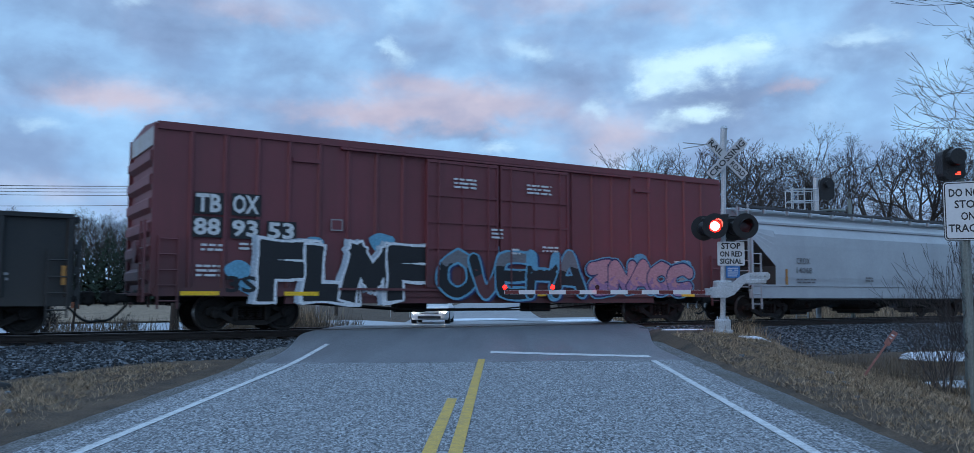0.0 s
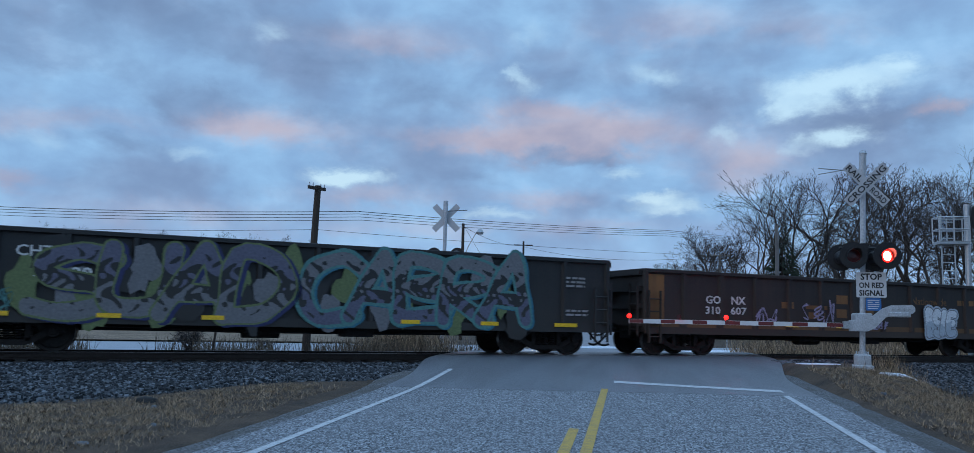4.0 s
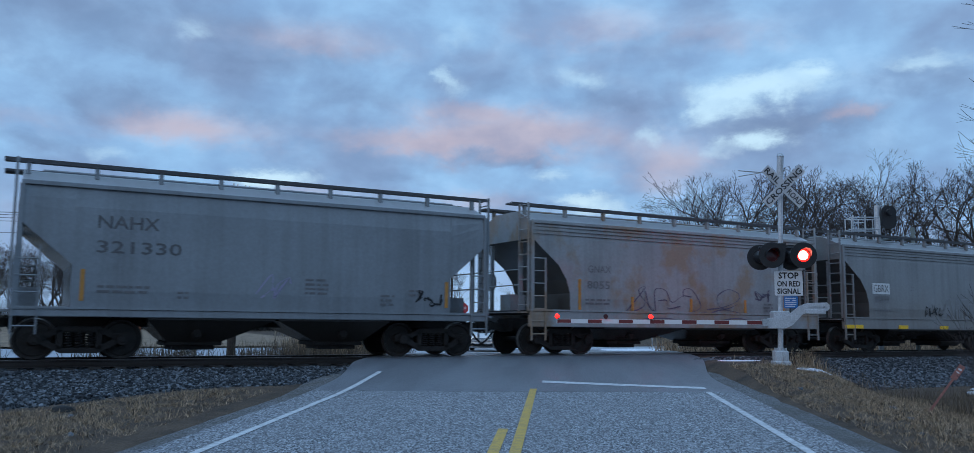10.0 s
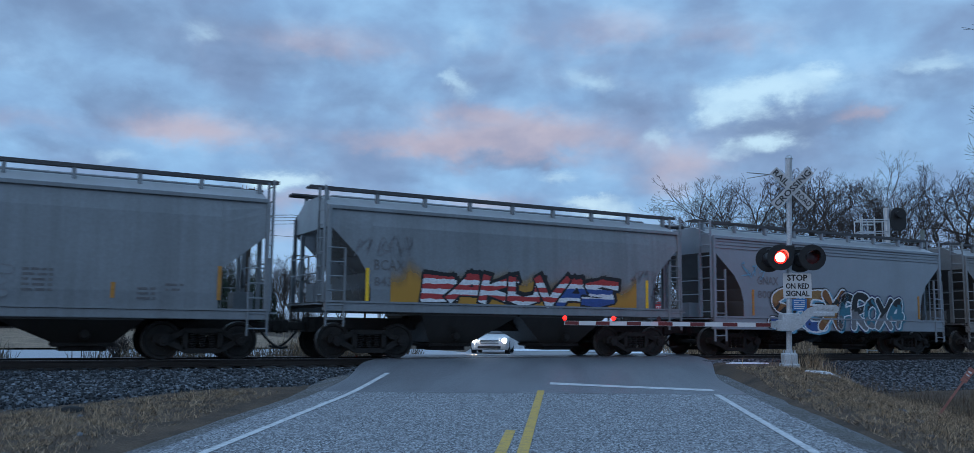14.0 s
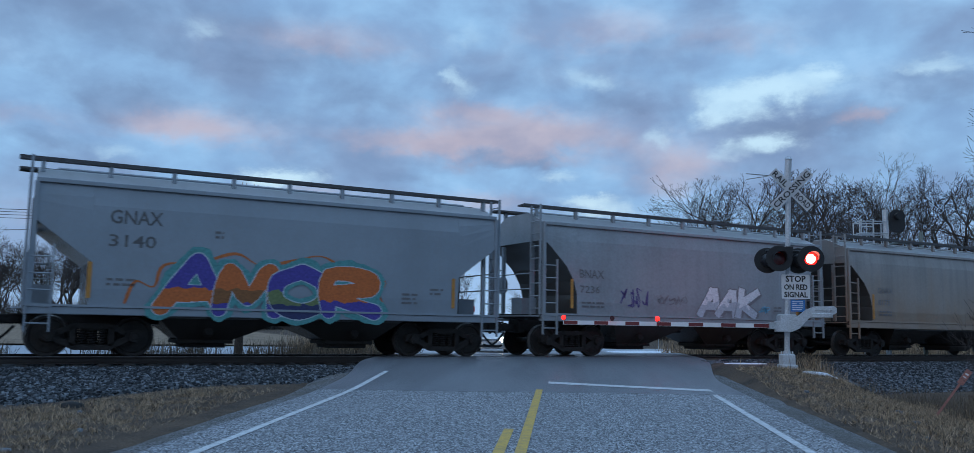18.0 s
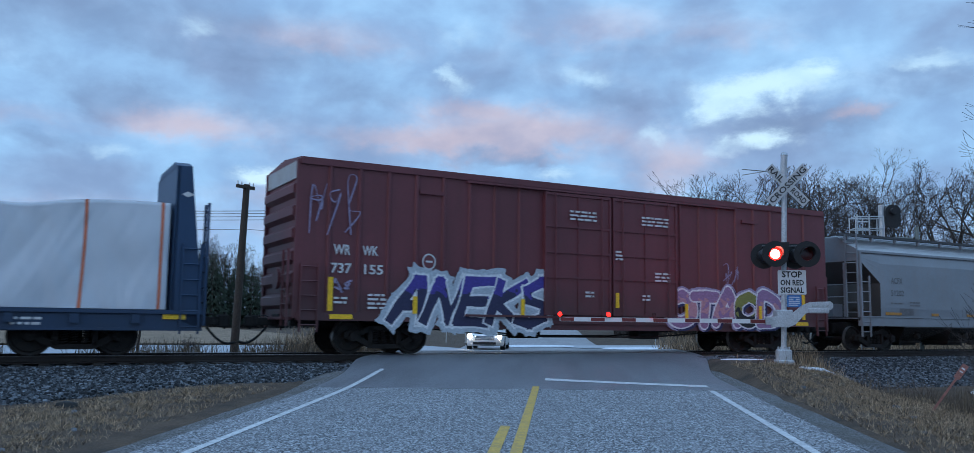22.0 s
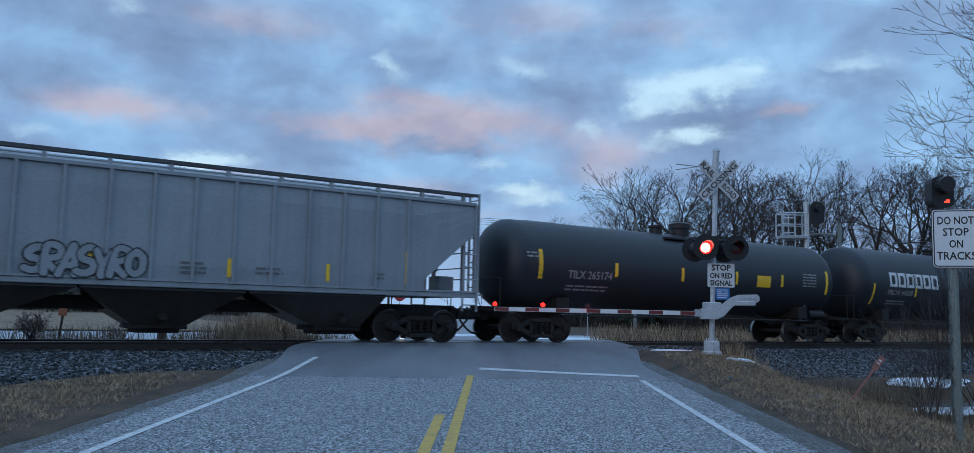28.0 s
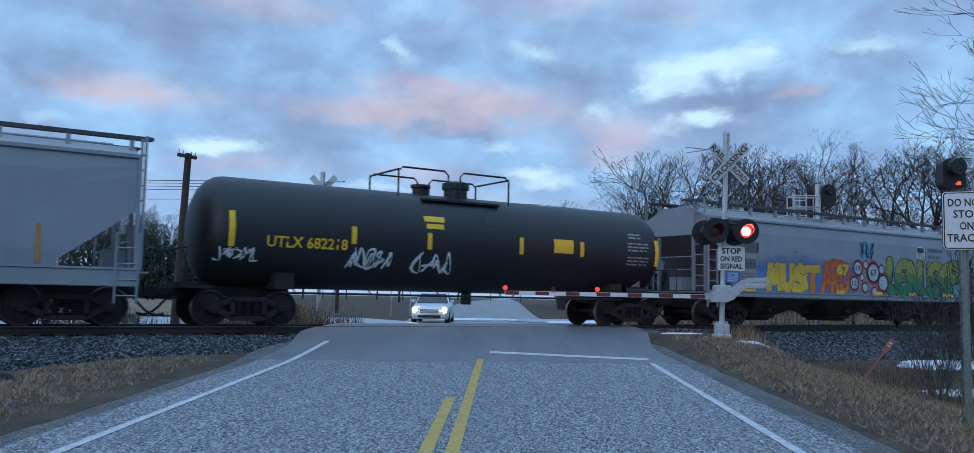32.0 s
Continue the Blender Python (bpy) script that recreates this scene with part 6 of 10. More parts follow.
scrawl_geo(out, -1.1, 1.3, 1.1, 0.55, 14, 4, 0.04)
scrawl_geo(out, 3.0, 1.7, 0.7, 0.5, 15, 2, 0.03)
decal("graffiti", out, [SPRAY["black"]], c, 1.56)
for x, w in ((-5.2, 0.95), (-2.45, 0.52), (0.0, 0.5), (2.5, 0.5), (5.1, 0.9)):
    reflectors(c, 1.585, [(x, 0.86)], REFLEX, 0.13, w)

# 9: blotched hopper
c, h = hopper(-100.94, -89.1, "weathered grey hopper with tan blotches and scribbles", BLOTCH, lines=True, cut_in=1.35, bay_mat=SHADEGREY)
lettering(c, 1.556, [("GNAX", -3.9, 2.43, -3.05, 2.65), ("8055", -3.93, 1.95, -3.1, 2.19)], MARKFADE, "faded car lettering")
small_print(c, 1.556, [(-4.0, 1.6, 0.9, 2), (3.3, 1.6, 0.4, 3)], MARKFADE)
out = fresh()
for pts in ([(-2.5, 1.3), (-1.75, 2.05), (-2.0, 1.98), (-1.9, 1.75), (-1.35, 1.3)], [(-2.2, 1.32), (-1.8, 1.5), (-1.75, 1.95), (-1.6, 1.45), (-1.3, 1.3)], [(-1.35, 1.33), (-1.37, 1.98), (-0.95, 1.98), (-0.7, 1.62), (-0.25, 1.82), (0.1, 1.8)],
            [(-1.25, 1.65), (-0.9, 1.67), (-0.86, 1.42), (-0.35, 1.5)], [(-0.22, 1.8), (-0.2, 2.02), (0.15, 2.02), (0.5, 1.5), (0.1, 1.3), (0.75, 1.33)], [(0.75, 1.42), (1.45, 1.5), (2.1, 1.72), (2.15, 1.95), (1.7, 2.08), (1.22, 1.85), (1.3, 1.52), (1.6, 1.45), (2.1, 1.6)],
            [(0.9, 1.3), (1.5, 1.42), (2.3, 1.3)]):
    stroke_geo(out, pts, 0.035)
scrawl_geo(out, 2.9, 1.7, 0.9, 0.4, 27, 3, 0.04)
decal("graffiti", out, [SPRAY["plum"]], c, 1.558, "thin dark scribbled letters")
out = fresh()
stroke_geo(out, [(-2.6, 1.0), (-1.0, 1.12), (0.5, 0.95), (2.0, 1.15), (3.0, 1.0)], 0.04)
decal("graffiti", out, [SPRAY["plum"]], c, 1.572)
reflectors(c, 1.556, [(-4.2, 1.33), (4.25, 1.33)], REFLEXOLD, 0.9)
reflectors(c, 1.556, [(-2.25, 1.33), (0.1, 1.33), (2.45, 1.33)], REFLEXOLD)

# 10: straight-cut grey hopper
c, h = hopper(-113.85, -102.3, "plain grey covered hopper with dark lettering", GREY, cut="straight", cut_z=(3.0, 2.1), cut_in=1.15, sill=(0.95, 1.12))
lettering(c, 1.556, [("NAHX", -4.15, 2.92, -2.85, 3.21), ("321330", -4.15, 2.37, -2.34, 2.65)], MARKDARK)
small_print(c, 1.556, [(-4.1, 1.6, 1.1, 2), (-2.4, 1.5, 0.25, 2), (0.6, 1.9, 0.6, 4), (2.6, 1.55, 0.4, 3), (3.4, 1.7, 0.4, 2)], MARKFADE)
out = fresh()
scrawl_geo(out, -0.6, 1.4, 0.85, 0.7, 34, 2, 0.03, 0.0, 1)
scrawl_geo(out, 3.6, 1.35, 0.8, 0.4, 35, 3, 0.05, 0.0, 0)
decal("graffiti", out, [SPRAY["black"], SPRAY["lilac"]], c, 1.558)
reflectors(c, 1.556, [(-4.4, 1.3), (4.5, 1.3)], REFLEXOLD, 0.7)

# 11: hopper with the blue arrow letters
c, h = hopper(-126.7, -115.3, "grey covered hopper with a blue arrow-shaped graffiti", GREYWARM, lines=True, cut_in=1.3, sill=(0.86, 1.22), bay_mat=SHADEGREY)
out = fresh()
rect_geo(out, -4.16, -3.26, 2.18, 2.53, 0.0, 0)
words_geo(out, "GBRX", -4.1, 2.24, 0.25, 0.78, 0.0, 0.003, mat=1)
words_geo(out, "8112", -4.04, 1.84, 0.24, 0.64, 0.01, 0.0, mat=2)
decal("lettering", out, [MARKWHITE, MARKDARK, MARKFADE], c, 1.556, "white label and faded number")
small_print(c, 1.556, [(-4.1, 1.5, 0.9, 1), (-2.3, 2.25, 0.25, 3), (3.3, 1.5, 0.4, 3)], MARKFADE)
BLADE = [(-1.05, 1.3), (-0.0, 2.13), (1.0, 2.2), (0.85, 1.9), (1.9, 2.32), (1.76, 1.8), (2.0, 1.4), (1.94, 1.62), (2.5, 1.54), (2.62, 1.26), (-1.05, 1.26)]
spray(c, 1.558, "", -1.2, 2.7, 1.24, 2.35, ["teal2"], "white", 0.1, 0.045, "red", 0.035, None, seed=2, label="angular blue letters edged in white and red", shapes=[BLADE])
spray(c, 1.572, "", -1.2, 2.7, 0.86, 1.22, ["teal2"], "white", 0.1, 0.02, None, 0.02, None, seed=3, label="angular blue letters", shapes=[[(-1.1, 0.88), (2.72, 0.88), (2.6, 1.2), (-1.0, 1.2)]])
out = fresh()
for k, pts in enumerate((((-0.45, 1.32), (-0.1, 1.72), (-0.12, 1.42)), ((0.15, 1.45), (0.42, 1.78), (0.62, 1.34)), ((1.1, 1.62), (1.55, 1.8), (1.45, 1.66), (1.9, 1.6), (1.32, 1.5)), ((0.40, 2.1), (0.46, 2.1), (0.12, 1.42), (0.06, 1.42)), ((0.68, 1.85), (0.76, 1.85), (1.2, 1.3), (1.1, 1.3)))):
    b = len(out["v"])
    out["v"] += [(x, 0, z) for x, z in pts]
    out["f"].append(tuple(range(b, b + len(pts))))
    out["m"].append(0)
decal("graffiti", out, [SPRAY["pale"]], c, 1.562, "white inner facets")
out = fresh()
for k, pts in enumerate((((-0.7, 0.9), (0.0, 1.16), (0.75, 1.0), (0.55, 0.9), (0.0, 1.0), (-0.45, 0.9)), ((1.2, 1.15), (1.5, 0.98), (1.9, 0.9), (2.1, 0.9), (1.6, 1.14)))):
    b = len(out["v"])
    out["v"] += [(x, 0, z) for x, z in pts]
    out["f"].append(tuple(range(b, b + len(pts))))
    out["m"].append(0)
decal("graffiti", out, [SPRAY["pale"]], c, 1.576, "white inner facets")
out = fresh()
scrawl_geo(out, -2.3, 1.55, 1.0, 0.4, 44, 4, 0.035, 0.0, 0)
scrawl_geo(out, 2.4, 1.35, 0.8, 0.5, 45, 3, 0.06, 0.0, 1)
decal("graffiti", out, [SPRAY["violet"], SPRAY["teal"]], c, 1.56)
reflectors(c, 1.556, [(-4.35, 1.3), (4.3, 1.3)], REFLEXOLD, 0.75)

# 12: pale hopper with the sleeper piece
c, h = hopper(-139.9, -128.2, "pale grey hopper with a tan and teal graffiti piece", PALE, lines=True, cut_in=1.3, sill=(0.86, 1.24), bay_mat=SHADEGREY)
lettering(c, 1.556, [("GNAX", -3.9, 2.35, -2.92, 2.63), ("8007", -3.89, 1.90, -3.04, 2.16)], MARKFADE, "faded car lettering")
out = fresh()
scrawl_geo(out, -4.6, 2.5, 1.2, 0.7, 63, 3, 0.035, 0.0, 4)
decal("graffiti", out, [SPRAY["black"], SPRAY["white"], SPRAY["tan"], SPRAY["teal"], SPRAY["sky"]], c, 1.576, "thin pale blue scribble")
spray(c, 1.577, "SKEX", -3.3, 0.2, 0.92, 2.2, ["blue2", "black", "umber", "tan2"], "white", 0.30, 0.05, "black", 0.045, ("sky", 0.1, -0.06), 0.12, False, 1.3, 0.07, 61, "tan and dark letters outlined in white", {1: ["sky", "black", "sky", "tan2"], 3: ["umber", "tan2", "black", "umber"]}, 0.2)
spray(c, 1.577, "PROX4", 0.0, 3.5, 0.90, 2.1, ["grey", "teal2", "teal2", "black"], "white", 0.26, 0.045, "navy", 0.05, ("teal2", 0.08, -0.05), 0.1, False, 1.3, 0.08, 62, "teal and dark letters outlined in white", {1: ["grey", "black"], 3: ["grey", "black"]}, 0.2)
reflectors(c, 1.556, [(-4.1, 1.33), (4.4, 1.33)], REFLEXOLD, 0.85)

# 13: hopper with striped letters and flames
c, h = hopper(-152.75, -141.2, "grey hopper with red and white striped letters and flames", GREY, sill=(1.2, 1.42), cut_in=1.2, bay_top=1.2)
lettering(c, 1.556, [("BCAX", -4.47, 2.27, -3.6, 2.55), ("843", -4.46, 1.86, -3.95, 2.1)], MARKFADE, "faded car lettering")
out = fresh()
rnd = random.Random(8)
rect_geo(out, -4.0, 4.0, 1.45, 2.9, 0.0, 0)
decal("graffiti", out, [fog("flame_spray", (0.50, 0.24, 0.03), 1.75, 2.45, 1.6, 0.9, 0.85), SPRAY["red"]], c, 1.557, "yellow flames")
spray(c, 1.559, "BAKUVAS", -3.1, 3.2, 1.44, 2.25, ["white", "red", "white", "red", "white", "red"], "black", 0.24, 0.06, None, 0.03, ("black", 0.04, 0.06), 0.18, True, 1.3, 0.12, 72, "red and white striped letters", {5: ["blue2", "white", "blue2", "blue2", "white", "red"], 6: ["blue2", "blue2", "white", "blue2", "white", "red"]}, 0.015)
out = fresh()
scrawl_geo(out, -5.0, 2.6, 1.6, 0.6, 72, 5, 0.04)
scrawl_geo(out, 3.8, 2.2, 1.0, 0.5, 73, 4, 0.04)
decal("graffiti", out, [SPRAY["grey"]], c, 1.556)
reflectors(c, 1.556, [(-4.64, 1.42), (4.4, 1.42)], REFLEX, 0.9)

# 14
c, h = hopper(-165.7, -154.1, "clean grey covered hopper with large dark lettering", GREY, cut="straight", cut_z=(3.0, 2.1), cut_in=1.2, sill=(0.95, 1.16))
lettering(c, 1.556, [("GNAX", -4.28, 2.96, -3.1, 3.24), ("3117", -4.24, 2.46, -3.37, 2.78)], MARKDARK)
small_print(c, 1.556, [(-4.2, 1.65, 1.0, 2), (0.5, 1.95, 0.6, 5), (2.8, 1.6, 0.4, 3), (3.4, 1.7, 0.4, 2)], MARKFADE)
out = fresh()
scrawl_geo(out, -3.0, 1.4, 0.8, 0.9, 81, 2, 0.04)
decal("graffiti", out, [SPRAY["grey"]], c, 1.557, "thin scribble")
spray(c, 1.557, "SCALE", -1.9, 0.3, 1.4, 2.05, [GREY], "grey", 0.14, 0.02, None, 0.02, None, 0.1, False, 1.15, 0.08, 82, "thin outline letters")
reflectors(c, 1.556, [(-4.5, 1.4), (4.6, 1.4)], REFLEXOLD, 0.8)
reflectors(c, 1.556, [(2.3, 1.4)], REFLEXOLD, 0.35)

# 15
c, h = hopper(-178.8, -167.1, "beige-stained covered hopper with dark streaks", BEIGE, sill=(1.02, 1.24), cut_in=1.25, bay_mat=SHADEGREY)
lettering(c, 1.556, [("GNAX", -4.25, 2.29, -3.4, 2.51), ("8175", -4.25, 1.86, -3.58, 2.07)], MARKFADE, "faded car lettering")
small_print(c, 1.556, [(-4.2, 1.6, 0.7, 2), (2.8, 1.5, 0.4, 2)], MARKFADE)
reflectors(c, 1.556, [(-4.5, 1.35), (4.6, 1.35)], REFLEXOLD, 0.9)

# 16
c, h = hopper(-191.7, -180.1, "grey covered hopper with a white tag", GREYBLUE, sill=(1.02, 1.2), cut_in=1.2)
lettering(c, 1.556, [("BNAX", -4.48, 2.3, -3.6, 2.55), ("7236", -4.46, 1.86, -3.75, 2.08)], MARKFADE, "faded car lettering")
out = fresh()
scrawl_geo(out, -3.0, 1.5, 1.1, 0.55, 92, 4, 0.05, 0.0, 2)
scrawl_geo(out, -1.6, 1.6, 1.2, 0.3, 93, 5, 0.03, 0.0, 1)
scrawl_geo(out, 2.7, 1.4, 0.5, 0.35, 94, 2, 0.05, 0.0, 3)
decal("graffiti", out, [SPRAY["pale"], SPRAY["grey"], SPRAY["violet"], SPRAY["sky"]], c, 1.557, "violet scribbles")
spray(c, 1.558, "AAK", 0.1, 2.7, 1.22, 2.2, ["pale", "white"], "grey", 0.26, 0.03, None, 0.02, ("grey", 0.06, -0.04), 0.2, True, 1.15, 0.06, 91, "white filled letters", None, 0.2)
small_print(c, 1.556, [(3.4, 1.6, 0.4, 2), (-4.4, 1.55, 0.8, 2)], MARKFADE)
reflectors(c, 1.556, [(-4.75, 1.4), (4.5, 1.4)], REFLEXOLD, 0.85)

# 17
c, h = hopper(-204.7, -193.1, "light grey covered hopper with rainbow-coloured graffiti letters", PALE, cut="straight", cut_z=(3.0, 2.12), cut_in=1.25, sill=(0.93, 1.1))
lettering(c, 1.556, [("GNAX", -4.2, 2.98, -3.08, 3.30), ("3140", -4.2, 2.46, -3.2, 2.74)], MARKDARK)
small_print(c, 1.556, [(-4.2, 1.7, 0.6, 2), (-1.9, 2.9, 0.2, 2), (2.9, 1.6, 0.45, 3), (3.7, 1.75, 0.4, 2)], MARKFADE)
out = fresh()
stroke_geo(out, [(-3.8, 1.2), (-3.6, 1.7), (-3.2, 1.6), (-3.0, 2.1), (-2.2, 2.2), (-1.4, 2.45), (-0.8, 2.2), (0.0, 2.35), (0.7, 2.5), (1.3, 2.2), (1.8, 1.9), (2.4, 1.95), (2.3, 1.6), (2.4, 1.3)], 0.07, 0.0, 0)
decal("graffiti", out, [SPRAY["rust"]], c, 1.557, "orange wavy line")
spray(c, 1.572, "AMOR", -3.15, 2.3, 0.95, 2.24, ["rust2", "indigo"], "pale", 0.38, 0.022, "aqua2", 0.12, None, 0.04, False, 1.2, 0.04, 17, "orange, violet and aqua letters", {1: ["indigo", "umber", "rust2", "rust2"], 2: ["navy", "moss", "indigo", "indigo"], 3: ["indigo", "rust2", "rust2"]}, 0.03)
reflectors(c, 1.556, [(-4.55, 1.3), (4.4, 1.3)], REFLEXOLD, 0.8)

# 18: long smooth four-bay hopper
c, h = hopper(-223.1, -206.1, "long smooth silver-grey four-bay covered hopper", SILVER, cut="straight", cut_z=(3.3, 2.5), cut_in=1.15, eave=3.62, top=4.22, walk_z=4.28, round_roof=True, shoulder=0.12, sill=(0.92, 1.24), bays=4, trucks=7.1, bay_mat=SHADEGREY)
lettering(c, 1.556, [("ACFX", -6.75, 2.5, -6.08, 2.73), ("51202", -6.76, 2.05, -6.02, 2.27)], MARKDARK)
small_print(c, 1.556, [(-6.8, 1.75, 0.7, 1), (-5.7, 1.8, 0.6, 2), (-0.25, 1.75, 0.6, 4), (2.0, 1.65, 0.6, 1), (4.0, 1.65, 0.4, 2), (6.2, 1.6, 0.5, 2)], MARKFADE)
out = fresh()
rect_geo(out, 4.8, 5.25, 1.45, 1.72, 0.0, 0)
rect_geo(out, -6.3, -5.5, 1.35, 1.6, 0.0, 1)
decal("plate_mark", out, [BLACK, MARKFADE], c, 1.556)
for x, w in ((-6.65, 0.9), (-4.2, 0.42), (-2.0, 0.42), (0.1, 0.42), (2.3, 0.42), (4.3, 0.42), (6.3, 0.9)):
    reflectors(c, 1.556, [(x, 1.34)], REFLEXOLD, 0.1, w)


# 19: second red box car
def marks_red_b(car, y):
    lettering(car, y, [("WR", -8.55, 2.52, -8.1, 2.78), ("WK", -7.78, 2.53, -7.35, 2.78), ("737", -8.6, 2.05, -8.06, 2.31), ("155", -7.72, 2.05, -7.2, 2.30)], MARKWHITE, "white car lettering", 0.02)
    small_print(car, y + 0.105, [(-1.45, 4.1, 0.95, 3), (1.2, 4.1, 1.1, 3), (0.2, 3.0, 0.3, 3), (1.7, 2.4, 0.6, 3), (-0.9, 1.75, 0.3, 2), (1.2, 1.7, 0.3, 2)], MARKWHITE)
    small_print(car, y, [(-8.5, 1.4, 0.4, 2), (-7.6, 1.5, 0.5, 4), (7.0, 1.9, 0.6, 4)], MARKWHITE)
    spray(car, y + 0.003, "ANEKS", -6.95, -1.95, 0.76, 2.12, ["navy2", "navy2", "indigo"], "white", 0.27, 0.06, "pale", 0.13, None, 0.3, True, 1.08, 0.04, 19, "dark violet slanted letters outlined in white")
    spray(car, y + 0.004, "OTAOD", 2.2, 7.3, 0.78, 2.0, ["mauve", "pink", "mauve"], "white", 0.34, 0.05, "lilac", 0.06, ("navy", 0.08, -0.05), 0.0, False, 1.2, 0.06, 101, "mauve and white bubble letters", {3: ["black", "olive"]}, 0.2)
    out = fresh()
    scrawl_geo(out, -9.2, 2.9, 1.4, 1.9, 102, 3, 0.035)
    scrawl_geo(out, 4.6, 1.95, 0.8, 0.9, 103, 2, 0.03)
    scrawl_geo(out, -8.5, 1.55, 0.5, 0.4, 104, 2, 0.05)
    decal("graffiti", out, [SPRAY["lilac"]], car, y, "thin lilac scribbles")
    out = fresh()
    blob_geo(out, -5.9, 2.45, 0.2, 0.22, 0.0, 0, rough=0)
    blob_geo(out, -5.9, 2.45, 0.16, 0.18, 0.002, 1, rough=0)
    rect_geo(out, -6.0, -5.8, 2.43, 2.48, 0.004, 0)
    decal("round_mark", out, [MARKWHITE, OXIDE2], car, y)
    reflectors(car, y, [(-8.6, 1.1), (8.3, 1.1)], REFLEX, 0.85, 0.13)
    reflectors(car, y + 0.05, [(-6.3, 1.07), (-3.0, 1.08), (0.3, 1.35), (3.0, 1.08), (6.2, 1.08)], REFLEX, 0.45, 0.12)
    for x, w in ((-8.3, 0.6), (8.2, 0.6)):
        reflectors(car, y, [(x, 0.9)], REFLEX, 0.12, w)


box_car(-243.8, -224.9, "dark red box car with violet graffiti", OXIDE2, OXIDE2, MATS["galvanised_panel"], marks_red_b)


# 20: blue bulkhead flat car with a tarpaulin load
def flat_car(s0, s1):
    car, half = new_car("bulkhead_flat_car", s0, s1, "blue bulkhead flat car", "flat car", 7.3, 0.95)
    hw = 1.5
    bm = bmesh.new()
    box(bm, -half, half, -hw, hw, 0.94, 1.04)
    part("deck", bm, FLATBLUE, car)
    for s in (-1, 1):
        bm = bmesh.new()
        y = s * hw
        prism(bm, [(-half, 1.03), (half, 1.03), (half, 0.6), (5.6, 0.56), (4.2, 0.3), (-4.2, 0.3), (-5.6, 0.56), (-half, 0.6)], "y", y - s * 0.04, y)
        box(bm, -half, half, min(y, y + s * 0.06), max(y, y + s * 0.06), 0.96, 1.05)
        box(bm, -half, half, min(y, y + s * 0.05), max(y, y + s * 0.05), 0.58, 0.64)
        for x in np.arange(-half + 0.9, half - 0.5, 1.25):
            box(bm, float(x) - 0.09, float(x) + 0.09, min(y, y + s * 0.09), max(y, y + s * 0.09), 0.74, 0.94)
        part("side_sill", bm, FLATBLUE, car)
    for s in (-1, 1):
        e = s * half
        f = s * (half - 0.72)
        bm = bmesh.new()
        # tapered side cheeks and a ribbed wall between them
        for y in (-hw, hw - 0.07):
            prism(bm, [(e, 0.6), (e - s * 0.05, 1.4), (e - s * 0.38, 4.42), (f + s * 0.02, 4.42), (f, 0.9)], "y", y, y + 0.07)
        box(bm, min(f, f + s * 0.08), max(f, f + s * 0.08), -hw, hw, 1.0, 4.42)
        prism(bm, [(-hw, 4.40), (hw, 4.40), (hw - 0.45, 4.56), (-hw + 0.45, 4.56)], "x", min(f, f + s * 0.35), max(f, f + s * 0.35))
        bulk = part("bulkhead", bm, FLATBLUE, car)
        bm = bmesh.new()
        for y in (-0.95, -0.35, 0.35, 0.95):
            prism(bm, [(e - s * 0.02, 1.0), (e - s * 0.36, 4.38), (f + s * 0.07, 4.38), (f + s * 0.07, 1.0)], "y", y - 0.04, y + 0.04)
        for z in (1.8, 2.6, 3.4):
            box(bm, min(f + s * 0.07, f + s * 0.2), max(f + s * 0.07, f + s * 0.2), -hw + 0.06, hw - 0.06, z - 0.05, z + 0.05)
        part("bulkhead_rib", bm, FLATBLUE, bulk)
        bm = bmesh.new()
        ladder(bm, min(e - s * 0.1, e - s * 0.5), max(e - s * 0.1, e - s * 0.5), -hw - 0.05, 0.5, 2.6)
        end_ladder(bm, e + s * 0.06, -hw + 0.1, -hw + 0.5, 0.7, 3.6)
        part("bulkhead_ladder", bm, FLATBLUE, bulk)
    bm = bmesh.new()
    box(bm, -half + 0.3, half - 0.3, -0.3, 0.3, 0.62, 0.95)
    for x in np.arange(-half + 1, half, 2.0):
        box(bm, float(x) - 0.08, float(x) + 0.08, -1.4, 1.4, 0.7, 0.94)
    part("underframe", bm, IRON, car)
    y = hw + 0.061
    lettering(car, hw + 0.004, [("LSRC", -6.84, 0.68, -6.08, 0.90), ("3500", -5.02, 0.68, -4.21, 0.90)], MARKWHITE, "white car lettering", 0.02)
    small_print(car, hw + 0.004, [(-2.6, 0.85, 0.9, 2), (0.3, 0.85, 0.6, 2), (2.3, 0.8, 0.7, 2), (4.4, 0.85, 0.7, 3), (6.0, 0.8, 0.6, 2), (-8.3, 0.85, 0.4, 3)], MARKWHITE)
    out = fresh()
    for k in range(4):     # the owner's mark, as plain blocks
        rect_geo(out, -half + 0.42, -half + 0.66, 4.0 - k * 0.3, 4.24 - k * 0.3, 0.0, 0)
    decal("company_mark", out, [MARKWHITE], car, hw + 0.004, "white block mark")
    out = fresh()
    b = len(out["v"])
    x = half - 0.45
    out["v"] += [(x - 0.14, 0, 3.75), (x, 0, 3.68), (x + 0.14, 0, 3.75), (x, 0, 3.82)]
    out["f"].append((b, b + 1, b + 2, b + 3))
    out["m"].append(0)
    decal("company_mark", out, [MARKWHITE], car, hw + 0.004)
